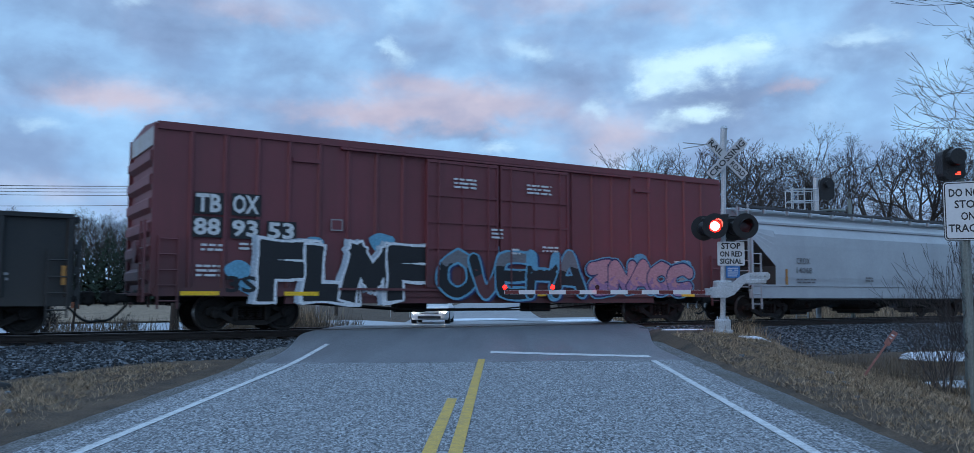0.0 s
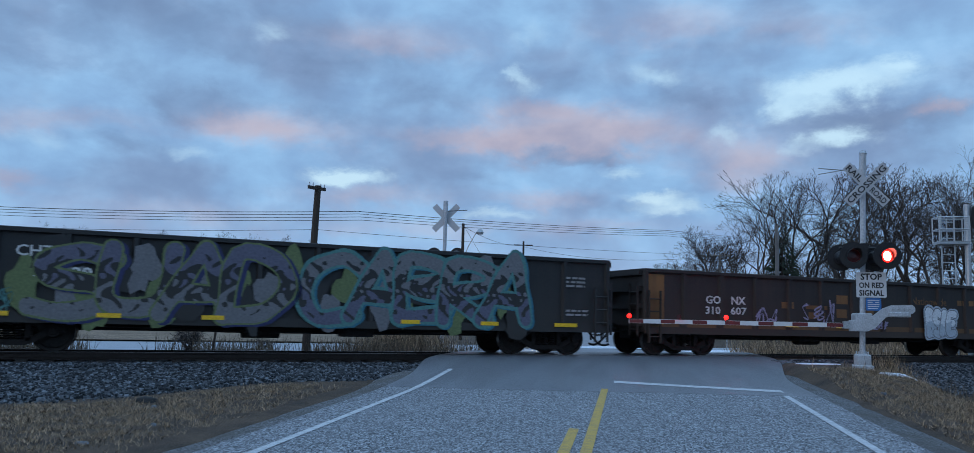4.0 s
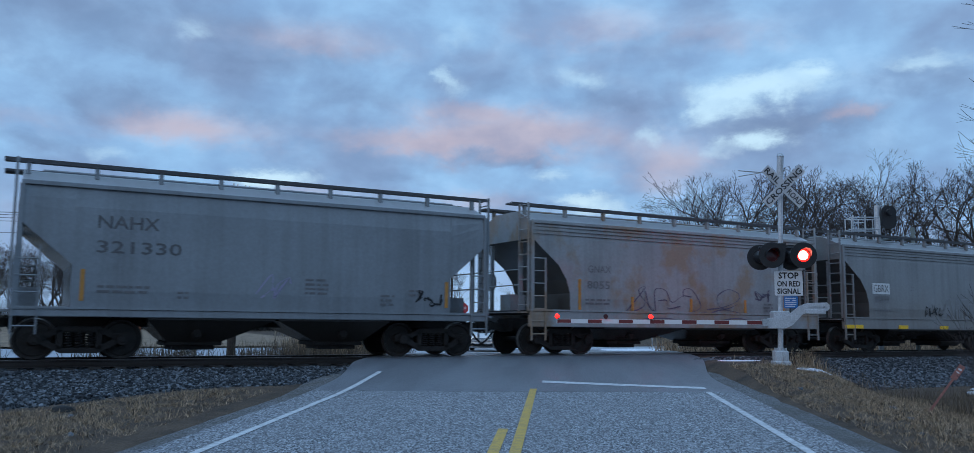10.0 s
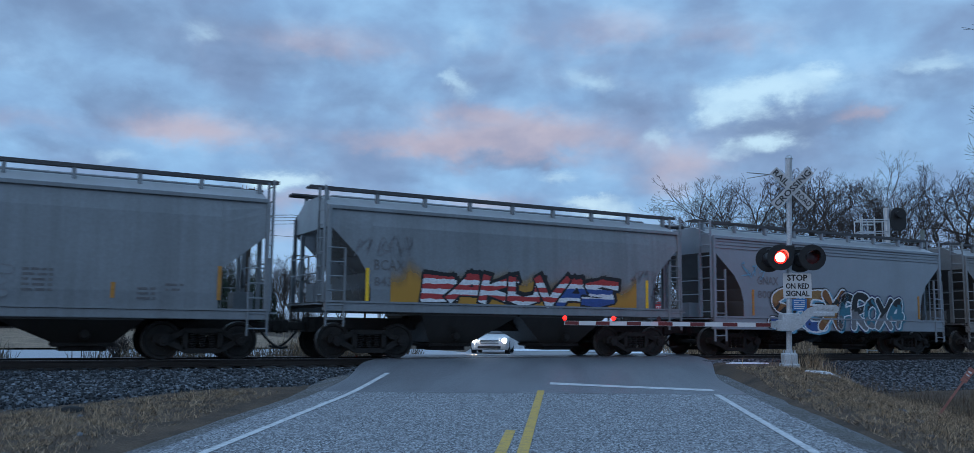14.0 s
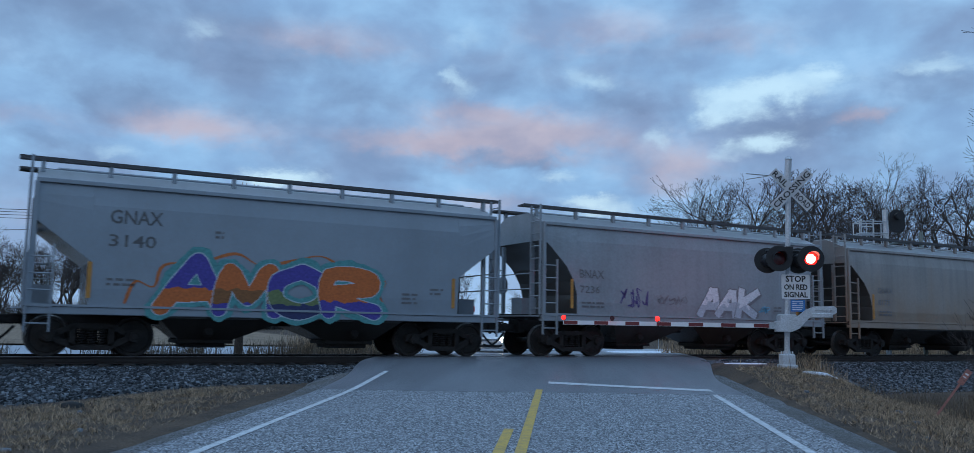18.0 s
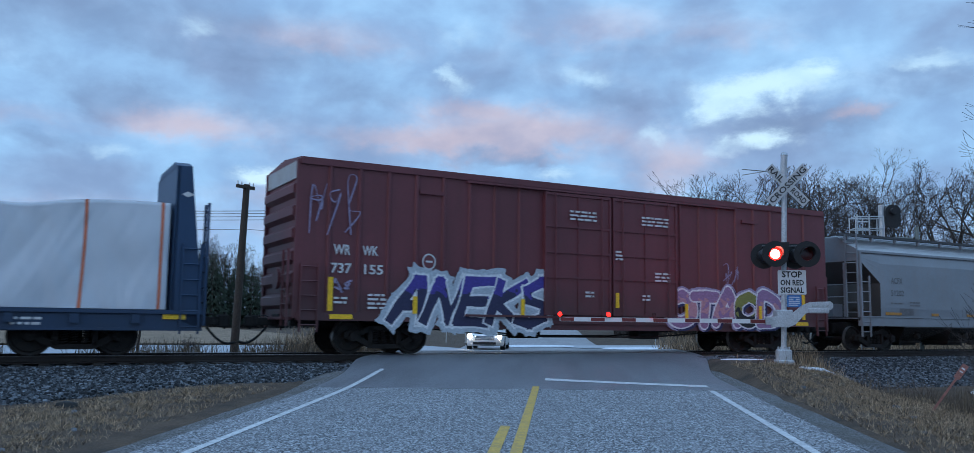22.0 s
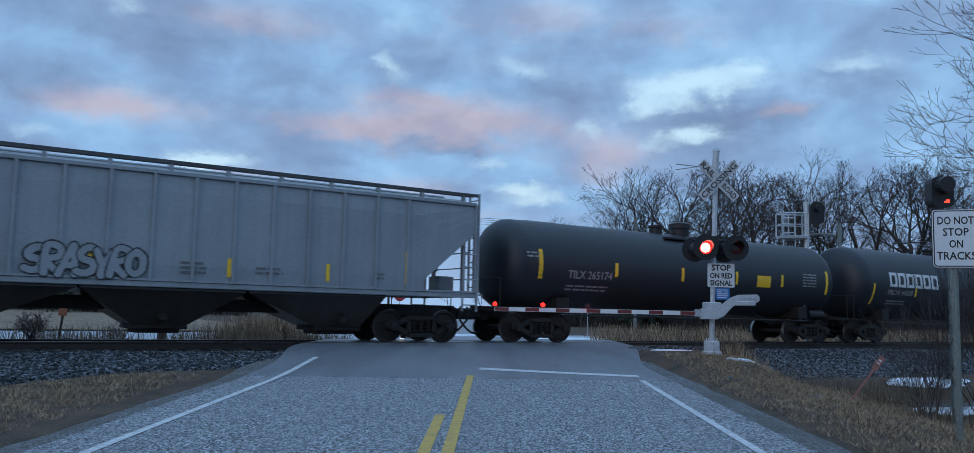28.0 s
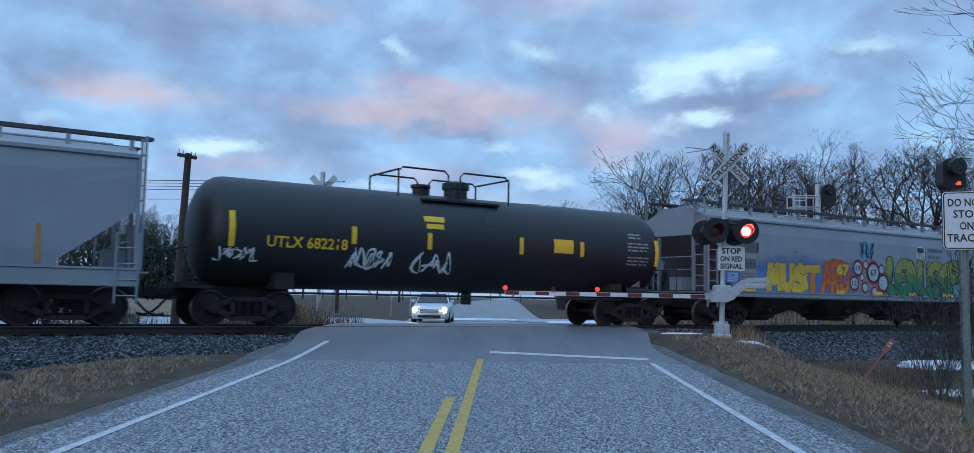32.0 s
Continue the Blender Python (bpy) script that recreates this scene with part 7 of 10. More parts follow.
    for x, w in ((-9.45, 0.55), (-7.6, 0.28), (-5.4, 0.28), (-3.2, 0.28), (-2.8, 0.28), (1.3, 0.28), (1.7, 0.28), (5.6, 0.3), (9.3, 0.5)):
        reflectors(car, hw + 0.02, [(x, 0.84)], REFLEX, 0.11, w)
    # the wrapped stacks, one long crumpled cover with dips between them
    bm = bmesh.new()
    x0, x1, nx, nz = -9.1, 9.12, 300, 26
    def top_at(x):
        z = 3.48 + 0.05 * math.sin(x * 0.9)
        for c0, d in ((-5.9, 0.24), (-1.6, 0.07), (2.5, 0.24), (6.0, 0.14)):
            z -= d * math.exp(-((x - c0) / 0.85) ** 2)
        return z
    def sag(x, v):
        k = 0.0
        for c0, d in ((-5.6, 0.30), (2.9, 0.30)):
            k += d * math.exp(-((x - c0) / 1.0) ** 2) * math.exp(-((v - 0.85) / 0.32) ** 2)
        n = noise.noise((x * 1.1, v * 2.0, 1.0)) * 0.09
        # creases fan out from the dips and hang from the foot
        fan = abs(noise.noise((x * 2.0 + v * 3.0, v * 1.1 - x * 0.4, 7.0))) * 0.12 + abs(noise.noise((x * 3.4 - v * 4.5, v * 1.3, 2.0))) * 0.09
        hang = noise.noise((x * 3.1 + v * 1.4, v * 0.8, 5.0)) * 0.022 * (1 - v) + noise.noise((x * 9.0, v * 0.6, 6.0)) * 0.02 * (1 - v) ** 4
        n += fan * (0.3 + sum(math.exp(-((x - c0) / 1.9) ** 2) for c0 in (-5.6, 2.9))) + hang
        return k + n
    rows = []
    for i in range(nx + 1):
        x = x0 + (x1 - x0) * i / nx
        t = top_at(x)
        ring = []
        for j in range(nz + 1):
            v = j / nz
            ring.append(bm.verts.new((x, -1.42 + sag(x, v), 1.06 + (t - 1.06) * v)))
        for j in range(1, 8):
            u = j / 8
            ring.append(bm.verts.new((x, -1.34 + 2.68 * u, t + 0.10 * math.sin(u * math.pi) + noise.noise((x * 2, u * 4, 4)) * 0.03)))
        for j in range(nz + 1):
            v = 1 - j / nz
            ring.append(bm.verts.new((x, 1.42 - sag(x + 31, v), 1.06 + (t - 1.06) * v)))
        rows.append(ring)
    n = len(rows[0])
    for a, b_ in zip(rows, rows[1:]):
        for j in range(n - 1):
            bm.faces.new((a[j], b_[j], b_[j + 1], a[j + 1]))
    bm.faces.new(rows[0])
    bm.faces.new(rows[-1][::-1])
    bmesh.ops.recalc_face_normals(bm, faces=bm.faces[:])
    part("tarpaulin_load", bm, TARP, car, "white tarpaulin over the load", smooth=True)
    for x, lean in ((-8.75, -0.1), (-7.3, -0.12), (-5.75, 0.1), (-5.05, 0.25), (-2.9, 0.0), (-2.2, -0.05), (0.1, 0.1), (0.9, 0.0), (2.2, -0.2), (3.0, 0.15), (4.6, 0.0), (5.2, 0.0), (7.3, 0.05), (8.95, 0.0)):
        bm = bmesh.new()
        vs = []
        for j in range(nz + 1):
            v = j / nz
            xx = x + lean * math.sin(v * 2.2)
            for dx in (-0.035, 0.035):
                vs.append(bm.verts.new((xx + dx, -1.432 + sag(xx + dx, v), 1.06 + (top_at(xx) - 1.06) * v)))
        for j in range(nz):
            bm.faces.new((vs[2 * j], vs[2 * j + 1], vs[2 * j + 3], vs[2 * j + 2]))
        part("strap", bm, STRAP, car)
    return car


flat_car(-265.85, -246.0)


# 21 to 23: tanks
def tank_marks(rows, mat, plates, tags, logo=None, grey=MARKDIM, diamond=None):
    def marks(car, r, mz):
        out = fresh()
        for words, x0, z0, x1, z1 in rows:
            words_geo(out, words, x0, z0, z1 - z0, x1 - x0, 0.015, 0.004)
        wrap(decal("lettering", out, [mat], car, 0, "car lettering"), r, mz)
        out = fresh()
        for x, z, w, n in tags:
            stencil_geo(out, x, z, w, n, 0, 0.004, 0.05, seed=int(x * 10) + 60)
        wrap(tagged(decal("small_print", out, [grey], car, 0), kind="stuff"), r, mz)
        for x, z, w, hh in plates:
            out = fresh()
            for k in range(4):
                rect_geo(out, x, x + w, z + hh * k / 4, z + hh * (k + 1) / 4, 0.004)
            wrap(decal("reflector", out, [REFLEX], car, 0), r, mz)
        if logo:
            out = fresh()
            x0, x1, z0, z1, n = logo
            k = (x1 - x0) / n
            for i in range(n):   # a company's name, as plain hollow blocks
                a = x0 + i * k
                for j in range(5):   # in strips, so that it bends with the shell
                    e0, e1 = z0 + (z1 - z0) * j / 5, z0 + (z1 - z0) * (j + 1) / 5
                    if j in (0, 4):
                        rect_geo(out, a, a + k * 0.86, e0, e1, 0.012)
                    else:
                        rect_geo(out, a, a + 0.15, e0, e1, 0.012)
                        rect_geo(out, a + k * 0.86 - 0.15, a + k * 0.86, e0, e1, 0.012)
            wrap(decal("company_mark", out, [MARKWHITE], car, 0, "white block mark"), r, mz)
        if diamond:
            x, z = diamond
            out = fresh()
            for kk, mm in ((0.20, 0), (0.15, 1)):
                b = len(out["v"])
                out["v"] += [(x - kk, -0.006 - 0.002 * mm, z), (x, -0.006 - 0.002 * mm, z - kk), (x + kk, -0.006 - 0.002 * mm, z), (x, -0.006 - 0.002 * mm, z + kk)]
                out["f"].append((b, b + 1, b + 2, b + 3))
                out["m"].append(mm)
            wrap(decal("hazard_diamond", out, [MARKWHITE, SPRAY["red"] if x < 0 or r > 1.48 else MARKWHITE], car, 0, "hazard diamond"), r, mz)
    return marks


tank_car(-285.35, -268.3, "blue-black tank car with a ladder and top platform", TANKGREY, BLACK, 1.50, 2.52, 7.25, tank_marks(
    [("PROX 44338", -6.55, 2.02, -4.75, 2.24)], MARKDIM, [(-7.62, 1.62, 0.12, 0.85), (-4.6, 1.98, 0.12, 0.47), (-1.4, 2.0, 0.12, 0.45), (1.62, 2.0, 0.13, 0.46), (1.85, 2.18, 0.75, 0.32), (4.85, 2.0, 0.13, 0.43), (7.55, 1.64, 0.14, 0.8)],
    [(-6.5, 1.75, 1.4, 2), (6.5, 2.55, 0.9, 5)], logo=(-6.5, -2.75, 2.36, 2.96, 6), diamond=(6.6, 1.25)), manway=-0.25, side_ladder=-1.2)
tank_car(-302.5, -286.5, "dark grey tank car with yellow reflectors", TANKGREY, BLACK, 1.42, 2.42, 6.55, tank_marks(
    [("TILX 265174", -5.8, 2.0, -4.0, 2.26)], MARKDIM, [(-6.95, 1.95, 0.15, 0.9), (-3.9, 2.12, 0.13, 0.45), (-0.9, 2.1, 0.13, 0.46), (1.82, 2.1, 0.12, 0.46), (2.98, 2.05, 0.75, 0.42), (4.32, 2.1, 0.13, 0.45), (7.0, 1.9, 0.14, 0.9)],
    [(-5.8, 1.75, 1.7, 2), (5.6, 2.6, 0.8, 5), (-7.4, 2.7, 0.5, 2)], diamond=(6.2, 1.3)), manway=0.0, platform=False)

# 24: ribbed hopper
c, h = hopper(-320.7, -303.7, "light grey ribbed covered hopper with a dark lower half", GREYBLUE, cut="straight", cut_z=(3.15, 1.75), cut_in=1.75, eave=3.95, top=4.2, walk_z=4.3, sill=(1.28, 1.42), bays=3, ribs=14, trucks=6.95, bay_mat=SHADEGREY, bay_top=1.28, shoulder=0.05, hw=1.5)
lettering(c, 1.512, [("GP", -6.13, 2.46, -5.62, 2.72), ("PX", -5.4, 2.46, -4.95, 2.72), ("92", -6.12, 2.04, -5.65, 2.30), ("008", -5.45, 2.04, -4.87, 2.30)], MARKDARK)
small_print(c, 1.512, [(-6.1, 1.85, 0.4, 2), (-5.4, 1.85, 0.5, 2), (0.2, 1.85, 0.6, 3), (2.0, 1.8, 0.7, 2), (5.2, 1.8, 0.3, 2)], MARKFADE)
spray(c, 1.556, "SRASYRO", -3.1, -0.55, 1.45, 2.15, [GREYBLUE], "black", 0.15, 0.03, None, 0.02, None, 0.1, False, 1.2, 0.08, 111, "black outlined tag")
reflectors(c, 1.51, [(-6.83, 1.6), (6.2, 1.6)], REFLEX, 0.85)
reflectors(c, 1.51, [(-4.05, 1.58), (-1.75, 1.58), (1.35, 1.58), (3.9, 1.58)], REFLEX, 0.45)

# 25: long hopper with the many-coloured piece
c, h = hopper(-339.1, -322.05, "pale grey covered hopper with yellow, red and green graffiti", PALE, cut="curve", cut_z=(3.2, 2.1), cut_in=1.25, eave=3.78, top=4.2, sill=(1.05, 1.22), bays=3, trucks=7.0, bay_mat=SHADEGREY)
out = fresh()
rect_geo(out, -6.85, -5.85, 2.62, 3.02, 0.0, 0)
rect_geo(out, -7.0, -6.0, 2.05, 2.42, 0.0, 0)
words_geo(out, "AEX", -6.65, 2.7, 0.26, 0.65, 0.01, 0.003, mat=1)
words_geo(out, "26241", -6.93, 2.12, 0.26, 0.85, 0.01, 0.003, mat=1)
decal("lettering", out, [MARKFADE, MARKDARK], c, 1.556, "dark lettering on grey patches")
small_print(c, 1.556, [(-7.0, 1.85, 0.9, 3), (-3.95, 2.75, 0.25, 2)], MARKFADE)
out = fresh()
rect_geo(out, -5.95, -0.3, 1.25, 2.95, 0.0, 0)
decal("graffiti_cloud", out, [fog("blue_spray", (0.07, 0.19, 0.44), 1.9, 2.75, 0.8, 0.35, 0.95)], c, 1.556, "blue spray cloud")
spray(c, 1.559, "MUST", -5.55, -2.3, 1.26, 2.34, ["yellow", "yellow", "yellow2"], "navy", 0.33, 0.02, None, 0.03, None, 0.0, True, 1.06, 0.02, 25, "yellow block letters", {3: ["orange", "orange", "yellow2"]}, 0.1)
spray(c, 1.559, "ARD", -2.35, -0.5, 1.28, 2.5, ["orange", "rust2", "rust2"], "red", 0.2, 0.05, None, 0.03, None, 0.0, True, 1.15, 0.05, 26, "orange-red letters", None, 0.15)
out = fresh()
words_geo(out, "67", -1.4, 1.98, 0.45, 0.8, 0.05, 0.0)
decal("graffiti", out, [SPRAY["yellow"]], c, 1.563, "yellow number")
out = fresh()
for x, z, r, w in ((-0.05, 2.3, 0.3, "13"), (0.95, 2.15, 0.42, "67"), (1.6, 1.75, 0.36, ""), (-0.3, 1.7, 0.28, "12"), (0.4, 1.55, 0.2, ""), (1.0, 1.4, 0.18, ""), (0.45, 2.45, 0.16, ""), (1.5, 2.3, 0.18, ""), (0.2, 1.95, 0.14, "")):
    blob_geo(out, x, z, r * 1.18, r * 1.18, 0.0, 0, rough=0.05)
    blob_geo(out, x, z, r, r, 0.003, 1, rough=0.0)
    blob_geo(out, x, z, r * 0.8, r * 0.8, 0.005, 2, rough=0.0)
    if w:
        words_geo(out, w, x - r * 0.5, z - r * 0.32, r * 0.64, r, 0.02, 0.007, mat=1)
scrawl_geo(out, 0.1, 2.65, 0.9, 0.8, 120, 3, 0.07, 0.0, 3)
blob_geo(out, 0.5, 3.05, 0.4, 0.36, 0.0, 4, seed=3)
decal("graffiti", out, [SPRAY["red"], SPRAY["black"], SPRAY["pale"], SPRAY["navy"], SPRAY["sky"]], c, 1.56, "cluster of numbered discs")
out = fresh()
blob_geo(out, 6.6, 1.45, 0.6, 0.22, 0.0, 0, seed=5)
decal("graffiti", out, [SPRAY["sky"]], c, 1.5585, "pale blue spray")
spray(c, 1.56, "LENUS4P", 1.75, 7.4, 1.25, 2.75, ["green2", "green2", "moss2", "olive2", "olive2"], "black", 0.40, 0.035, None, 0.03, ("black", 0.04, -0.02), 0.06, False, 1.35, 0.08, 121, "olive and green bubble letters", None, 0.06)
out = fresh()
b = len(out["v"])
out["v"] += [(4.0, 0, 3.3), (4.0, 0, 2.9), (4.3, 0, 2.68), (4.6, 0, 2.9), (4.6, 0, 3.3), (4.3, 0, 3.38)]
out["f"].append(tuple(range(b, b + 6)))
out["m"].append(0)
rect_geo(out, 4.05, 4.55, 3.1, 3.3, 0.003, 1)
for k in range(4):
    rect_geo(out, 4.08 + k * 0.125, 4.14 + k * 0.125, 2.86, 3.08, 0.003, 2)
stencil_geo(out, 4.85, 3.15, 1.1, 1, 3, 0.0, 0.15, seed=4)
stencil_geo(out, 4.85, 2.88, 0.95, 1, 3, 0.0, 0.15, seed=5)
decal("company_mark", out, [MARKWHITE, SPRAY["navy"], SPRAY["red"], MARKFADE], c, 1.552, "shield mark and slogan bars")
for x, w in ((-6.45, 0.8), (-3.8, 0.55), (-1.2, 0.5), (1.25, 0.5), (3.6, 0.5), (6.3, 0.8)):
    reflectors(c, 1.585, [(x, 1.27)], REFLEX, 0.12, w)

# 26: black tank, 27: the hopper that closes the view
tank_car(-356.0, -340.7, "black tank car with yellow lettering and white tags", TANKBLACK, BLACK, 1.43, 2.40, 6.35, tank_marks(
    [("UTLX 682218", -6.06, 2.0, -3.9, 2.29)], REFLEX, [(-7.02, 1.97, 0.15, 0.88), (-3.8, 2.18, 0.14, 0.46), (-1.6, 2.92, 0.66, 0.16), (-1.55, 2.72, 0.55, 0.14), (-1.53, 2.14, 0.14, 0.46), (1.57, 2.14, 0.14, 0.5), (2.84, 2.24, 0.75, 0.42), (3.86, 2.16, 0.14, 0.47), (7.0, 1.98, 0.15, 0.85)],
    [(5.8, 2.65, 0.9, 3), (5.8, 2.2, 0.9, 3), (5.9, 2.95, 0.5, 2)], diamond=(6.6, 1.3)), manway=-0.3)
car = TRAIN[-1][0]
out = fresh()
scrawl_geo(out, -7.35, 1.62, 1.15, 0.35, 131, 5, 0.04, 0.004)
scrawl_geo(out, -3.85, 1.5, 1.3, 0.62, 132, 5, 0.06, 0.004)
scrawl_geo(out, -1.95, 1.48, 1.3, 0.6, 133, 4, 0.06, 0.004)
wrap(decal("graffiti", out, [SPRAY["white"]], car, 0, "white spray tags"), 1.43, 2.40)
c, h = hopper(-374.2, -357.4, "pale grey covered hopper with a broad sill", PALE, cut="straight", cut_z=(2.7, 1.5), cut_in=1.7, eave=3.9, top=4.25, walk_z=4.42, sill=(0.92, 1.3), bays=3, trucks=7.0, bay_mat=SHADEGREY)
small_print(c, 1.556, [(4.2, 2.3, 1.1, 3), (5.0, 1.6, 0.5, 2)], MARKFADE)
reflectors(c, 1.556, [(6.3, 1.4)], REFLEXOLD, 0.85)

# ---- the track ----
track = thing("railway_track", pose(*on_track(0, MID, RAIL), 0, 0, math.degrees(TURN)), "single railway track on dark wooden sleepers", kind="structure")
for y in (-0.7525, 0.7525):
    bm = bmesh.new()
    prism(bm, [(y - 0.07, -0.17), (y + 0.07, -0.17), (y + 0.07, -0.15), (y + 0.015, -0.125), (y + 0.012, -0.05), (y + 0.036, -0.04), (y + 0.036, -0.006), (y - 0.036, -0.006), (y - 0.036, -0.04), (y - 0.012, -0.05), (y - 0.015, -0.125), (y - 0.07, -0.15)], "x", -460, 460)
    box(bm, -460, 460, y - 0.033, y + 0.033, -0.006, 0.0, 1)
    part("rail", bm, [STEEL, RAILTOP], track)


def ballast_z(x, y):
    q = across(x, y)
    d = MID - q
    n = noise.noise((x * 2.5, y * 2.5, 9.0)) * 0.02
    if d >= 0:
        low = ground_z(x, y) + 0.05
        z = low + (0.56 - low) * (1 - step(1.9, 3.4, d)) - 0.16 * step(ballast_reach(along(x, y)) - 1.0, ballast_reach(along(x, y)), d)
    else:
        z = 0.60 - 0.34 * step(1.8, 3.6, -d)
    if abs(x) < 4.9 and d > 1.5:
        z = min(z, road_z(x, y) - 0.10 if abs(x) < 4.3 else z)
    return z + n


def ballast_reach(s):
    """How far the stone spreads on the near side."""
    return 7.3 + 0.5 * noise.noise((s * 0.4, 0, 0)) - 1.7 * step(-2, 6.5, s) if s < 12 else 4.4 + 1.9 * step(19.5, 22.5, s)


ss = [float(v) for v in list(np.arange(-460, -20, 20)) + list(np.arange(-20, 60, 0.4)) + list(np.arange(60, 461, 20))]
verts, faces = [], []
K = 22
for s in ss:
    r = ballast_reach(s)
    for k in range(K):
        q = MID + 3.7 - (3.7 + r) * k / (K - 1)
        p = on_track(s, q)
        verts.append((p.x, p.y, ballast_z(p.x, p.y)))
for i in range(len(ss) - 1):
    for k in range(K - 1):
        faces.append((i * K + k, i * K + k + 1, (i + 1) * K + k + 1, (i + 1) * K + k))
me = bpy.data.meshes.new("ballast_bed")
me.from_pydata(verts, [], faces)
tagged(put("ballast_bed", me, BALLAST), "grey crushed-stone ballast under the track", kind="structure")


def stones(name, count, place, size, material, label, seed):
    """Loose broken stones, joined into one object."""
    rnd = random.Random(seed)
    verts, faces = [], []
    done = 0
    while done < count:
        p = place(rnd)
        if p is None:
            continue
        done += 1
        r = size * rnd.uniform(0.6, 1.4)
        b = len(verts)
        turn = Euler((rnd.uniform(0, 6), rnd.uniform(0, 6), rnd.uniform(0, 6))).to_matrix()
        for c in ((-1, -0.8, -0.6), (1, -0.7, -0.7), (0.9, 0.8, -0.5), (-0.8, 0.9, -0.7), (-0.7, -0.6, 0.7), (0.7, -0.8, 0.5), (0.8, 0.6, 0.8), (-0.9, 0.5, 0.6)):
            v = turn @ Vector([a * r * rnd.uniform(0.7, 1.1) for a in c])
            verts.append((p[0] + v.x, p[1] + v.y, p[2] + v.z * 0.8))
        faces += [tuple(b + i for i in f) for f in ((3, 2, 1, 0), (4, 5, 6, 7), (0, 1, 5, 4), (1, 2, 6, 5), (2, 3, 7, 6), (3, 0, 4, 7))]
    me = bpy.data.meshes.new(name)
    me.from_pydata(verts, [], faces)
    return tagged(put(name, me, material), label, "stones", kind="stuff")


def island_paint(name, low, high, bias=1.0):
    m = MATS[name] = bpy.data.materials.new(name)
    nt, p = nodes_of(m)
    g = nt.nodes.new("ShaderNodeNewGeometry")
    mx = nt.nodes.new("ShaderNodeMix")
    mx.data_type = "RGBA"
    mx.inputs[6].default_value, mx.inputs[7].default_value = (*low, 1), (*high, 1)
    pw = nt.nodes.new("ShaderNodeMath")
    pw.operation = "POWER"
    pw.inputs[1].default_value = bias
    nt.links.new(g.outputs["Random Per Island"], pw.inputs[0])
    nt.links.new(pw.outputs[0], mx.inputs[0])
    nt.links.new(mx.outputs[2], p.inputs["Base Color"])
    p.inputs["Roughness"].default_value = 0.85
    return m


CHIPS = island_paint("ballast_chips", (0.009, 0.012, 0.016), (0.20, 0.225, 0.25), 3.2)


def left_bed(rnd):
    s, d = rnd.uniform(-13, 8.5), rnd.uniform(1.3, 7.3)
    p = on_track(s, MID - d)
    if d > ballast_reach(s) or p.x > -4.4 - 0.4 * rnd.random():
        return None
    return (p.x, p.y, ballast_z(p.x, p.y) + 0.005)


def right_bed(rnd):
    s, d = rnd.uniform(17.5, 34), rnd.uniform(1.3, 6.3)
    p = on_track(s, MID - d)
    if d > ballast_reach(s) or p.x < 5.0:
        return None
    return (p.x, p.y, ballast_z(p.x, p.y) + 0.005)


stones("ballast_stone", 25000, left_bed, 0.030, CHIPS, "loose grey ballast stones beside the track", 5)
stones("ballast_stone", 13000, right_bed, 0.034, CHIPS, "loose grey ballast stones above the ditch", 6)


def tie_mesh(bm):
    box(bm, -0.115, 0.115, -1.3, 1.3, -0.34, -0.168, bevel=0.012)


rnd = random.Random(2)
tie = shared("tie", tie_mesh)
for k in range(150):
    s = -20 + k * 0.53
    put("sleeper", tie, TIE, track, m=pose(s, rnd.uniform(-0.05, 0.05), rnd.uniform(-0.01, 0.006), 0, 0, rnd.uniform(-1, 1)))
bm = bmesh.new()
for k in range(-860, 860):
    s = k * 0.53
    if not -20.3 < s < 59.6:
        box(bm, s - 0.115, s + 0.115, -1.3, 1.3, -0.34, -0.168)
tagged(part("sleepers_far", bm, TIE, track), kind="stuff")

# ---- the near crossing signal ----
MX, MY, MZ = 6.19, 22.6, 0.76
STOPRED = paint("stop_sign_red", (0.40, 0.03, 0.04), 0.5, amount=0.2, bump=0)
BLUESIGN = paint("blue_notice", (0.03, 0.16, 0.42), 0.5, amount=0.2, bump=0)
REARRED = glow("red_lamp_rear", (1.0, 0.012, 0.006), 130.0)
FLIPS = []


def sign_words(out, words, cx, cz, height, width=None, mat=0, lift=0.0, bold=0.02):
    co = text_mesh(words, bold)[0]
    w = width or (co[:, 0].max() - co[:, 0].min()) * height / (co[:, 1].max() - co[:, 1].min())
    words_geo(out, words, cx - w / 2, cz - height / 2, height, w, bold, lift, mat=mat)


def rounded(bm, w, h, y0, y1, r=0.03, cx=0.0, cz=0.0):
    pts = []
    for sx, sz, a0 in ((1, -1, -90), (1, 1, 0), (-1, 1, 90), (-1, -1, 180)):
        for k in range(4):
            a = radians(a0 + 30 * k)
            pts.append((cx + sx * (w / 2 - r) + r * math.cos(a), cz + sz * (h / 2 - r) + r * math.sin(a)))
    prism(bm, pts, "y", y0, y1)


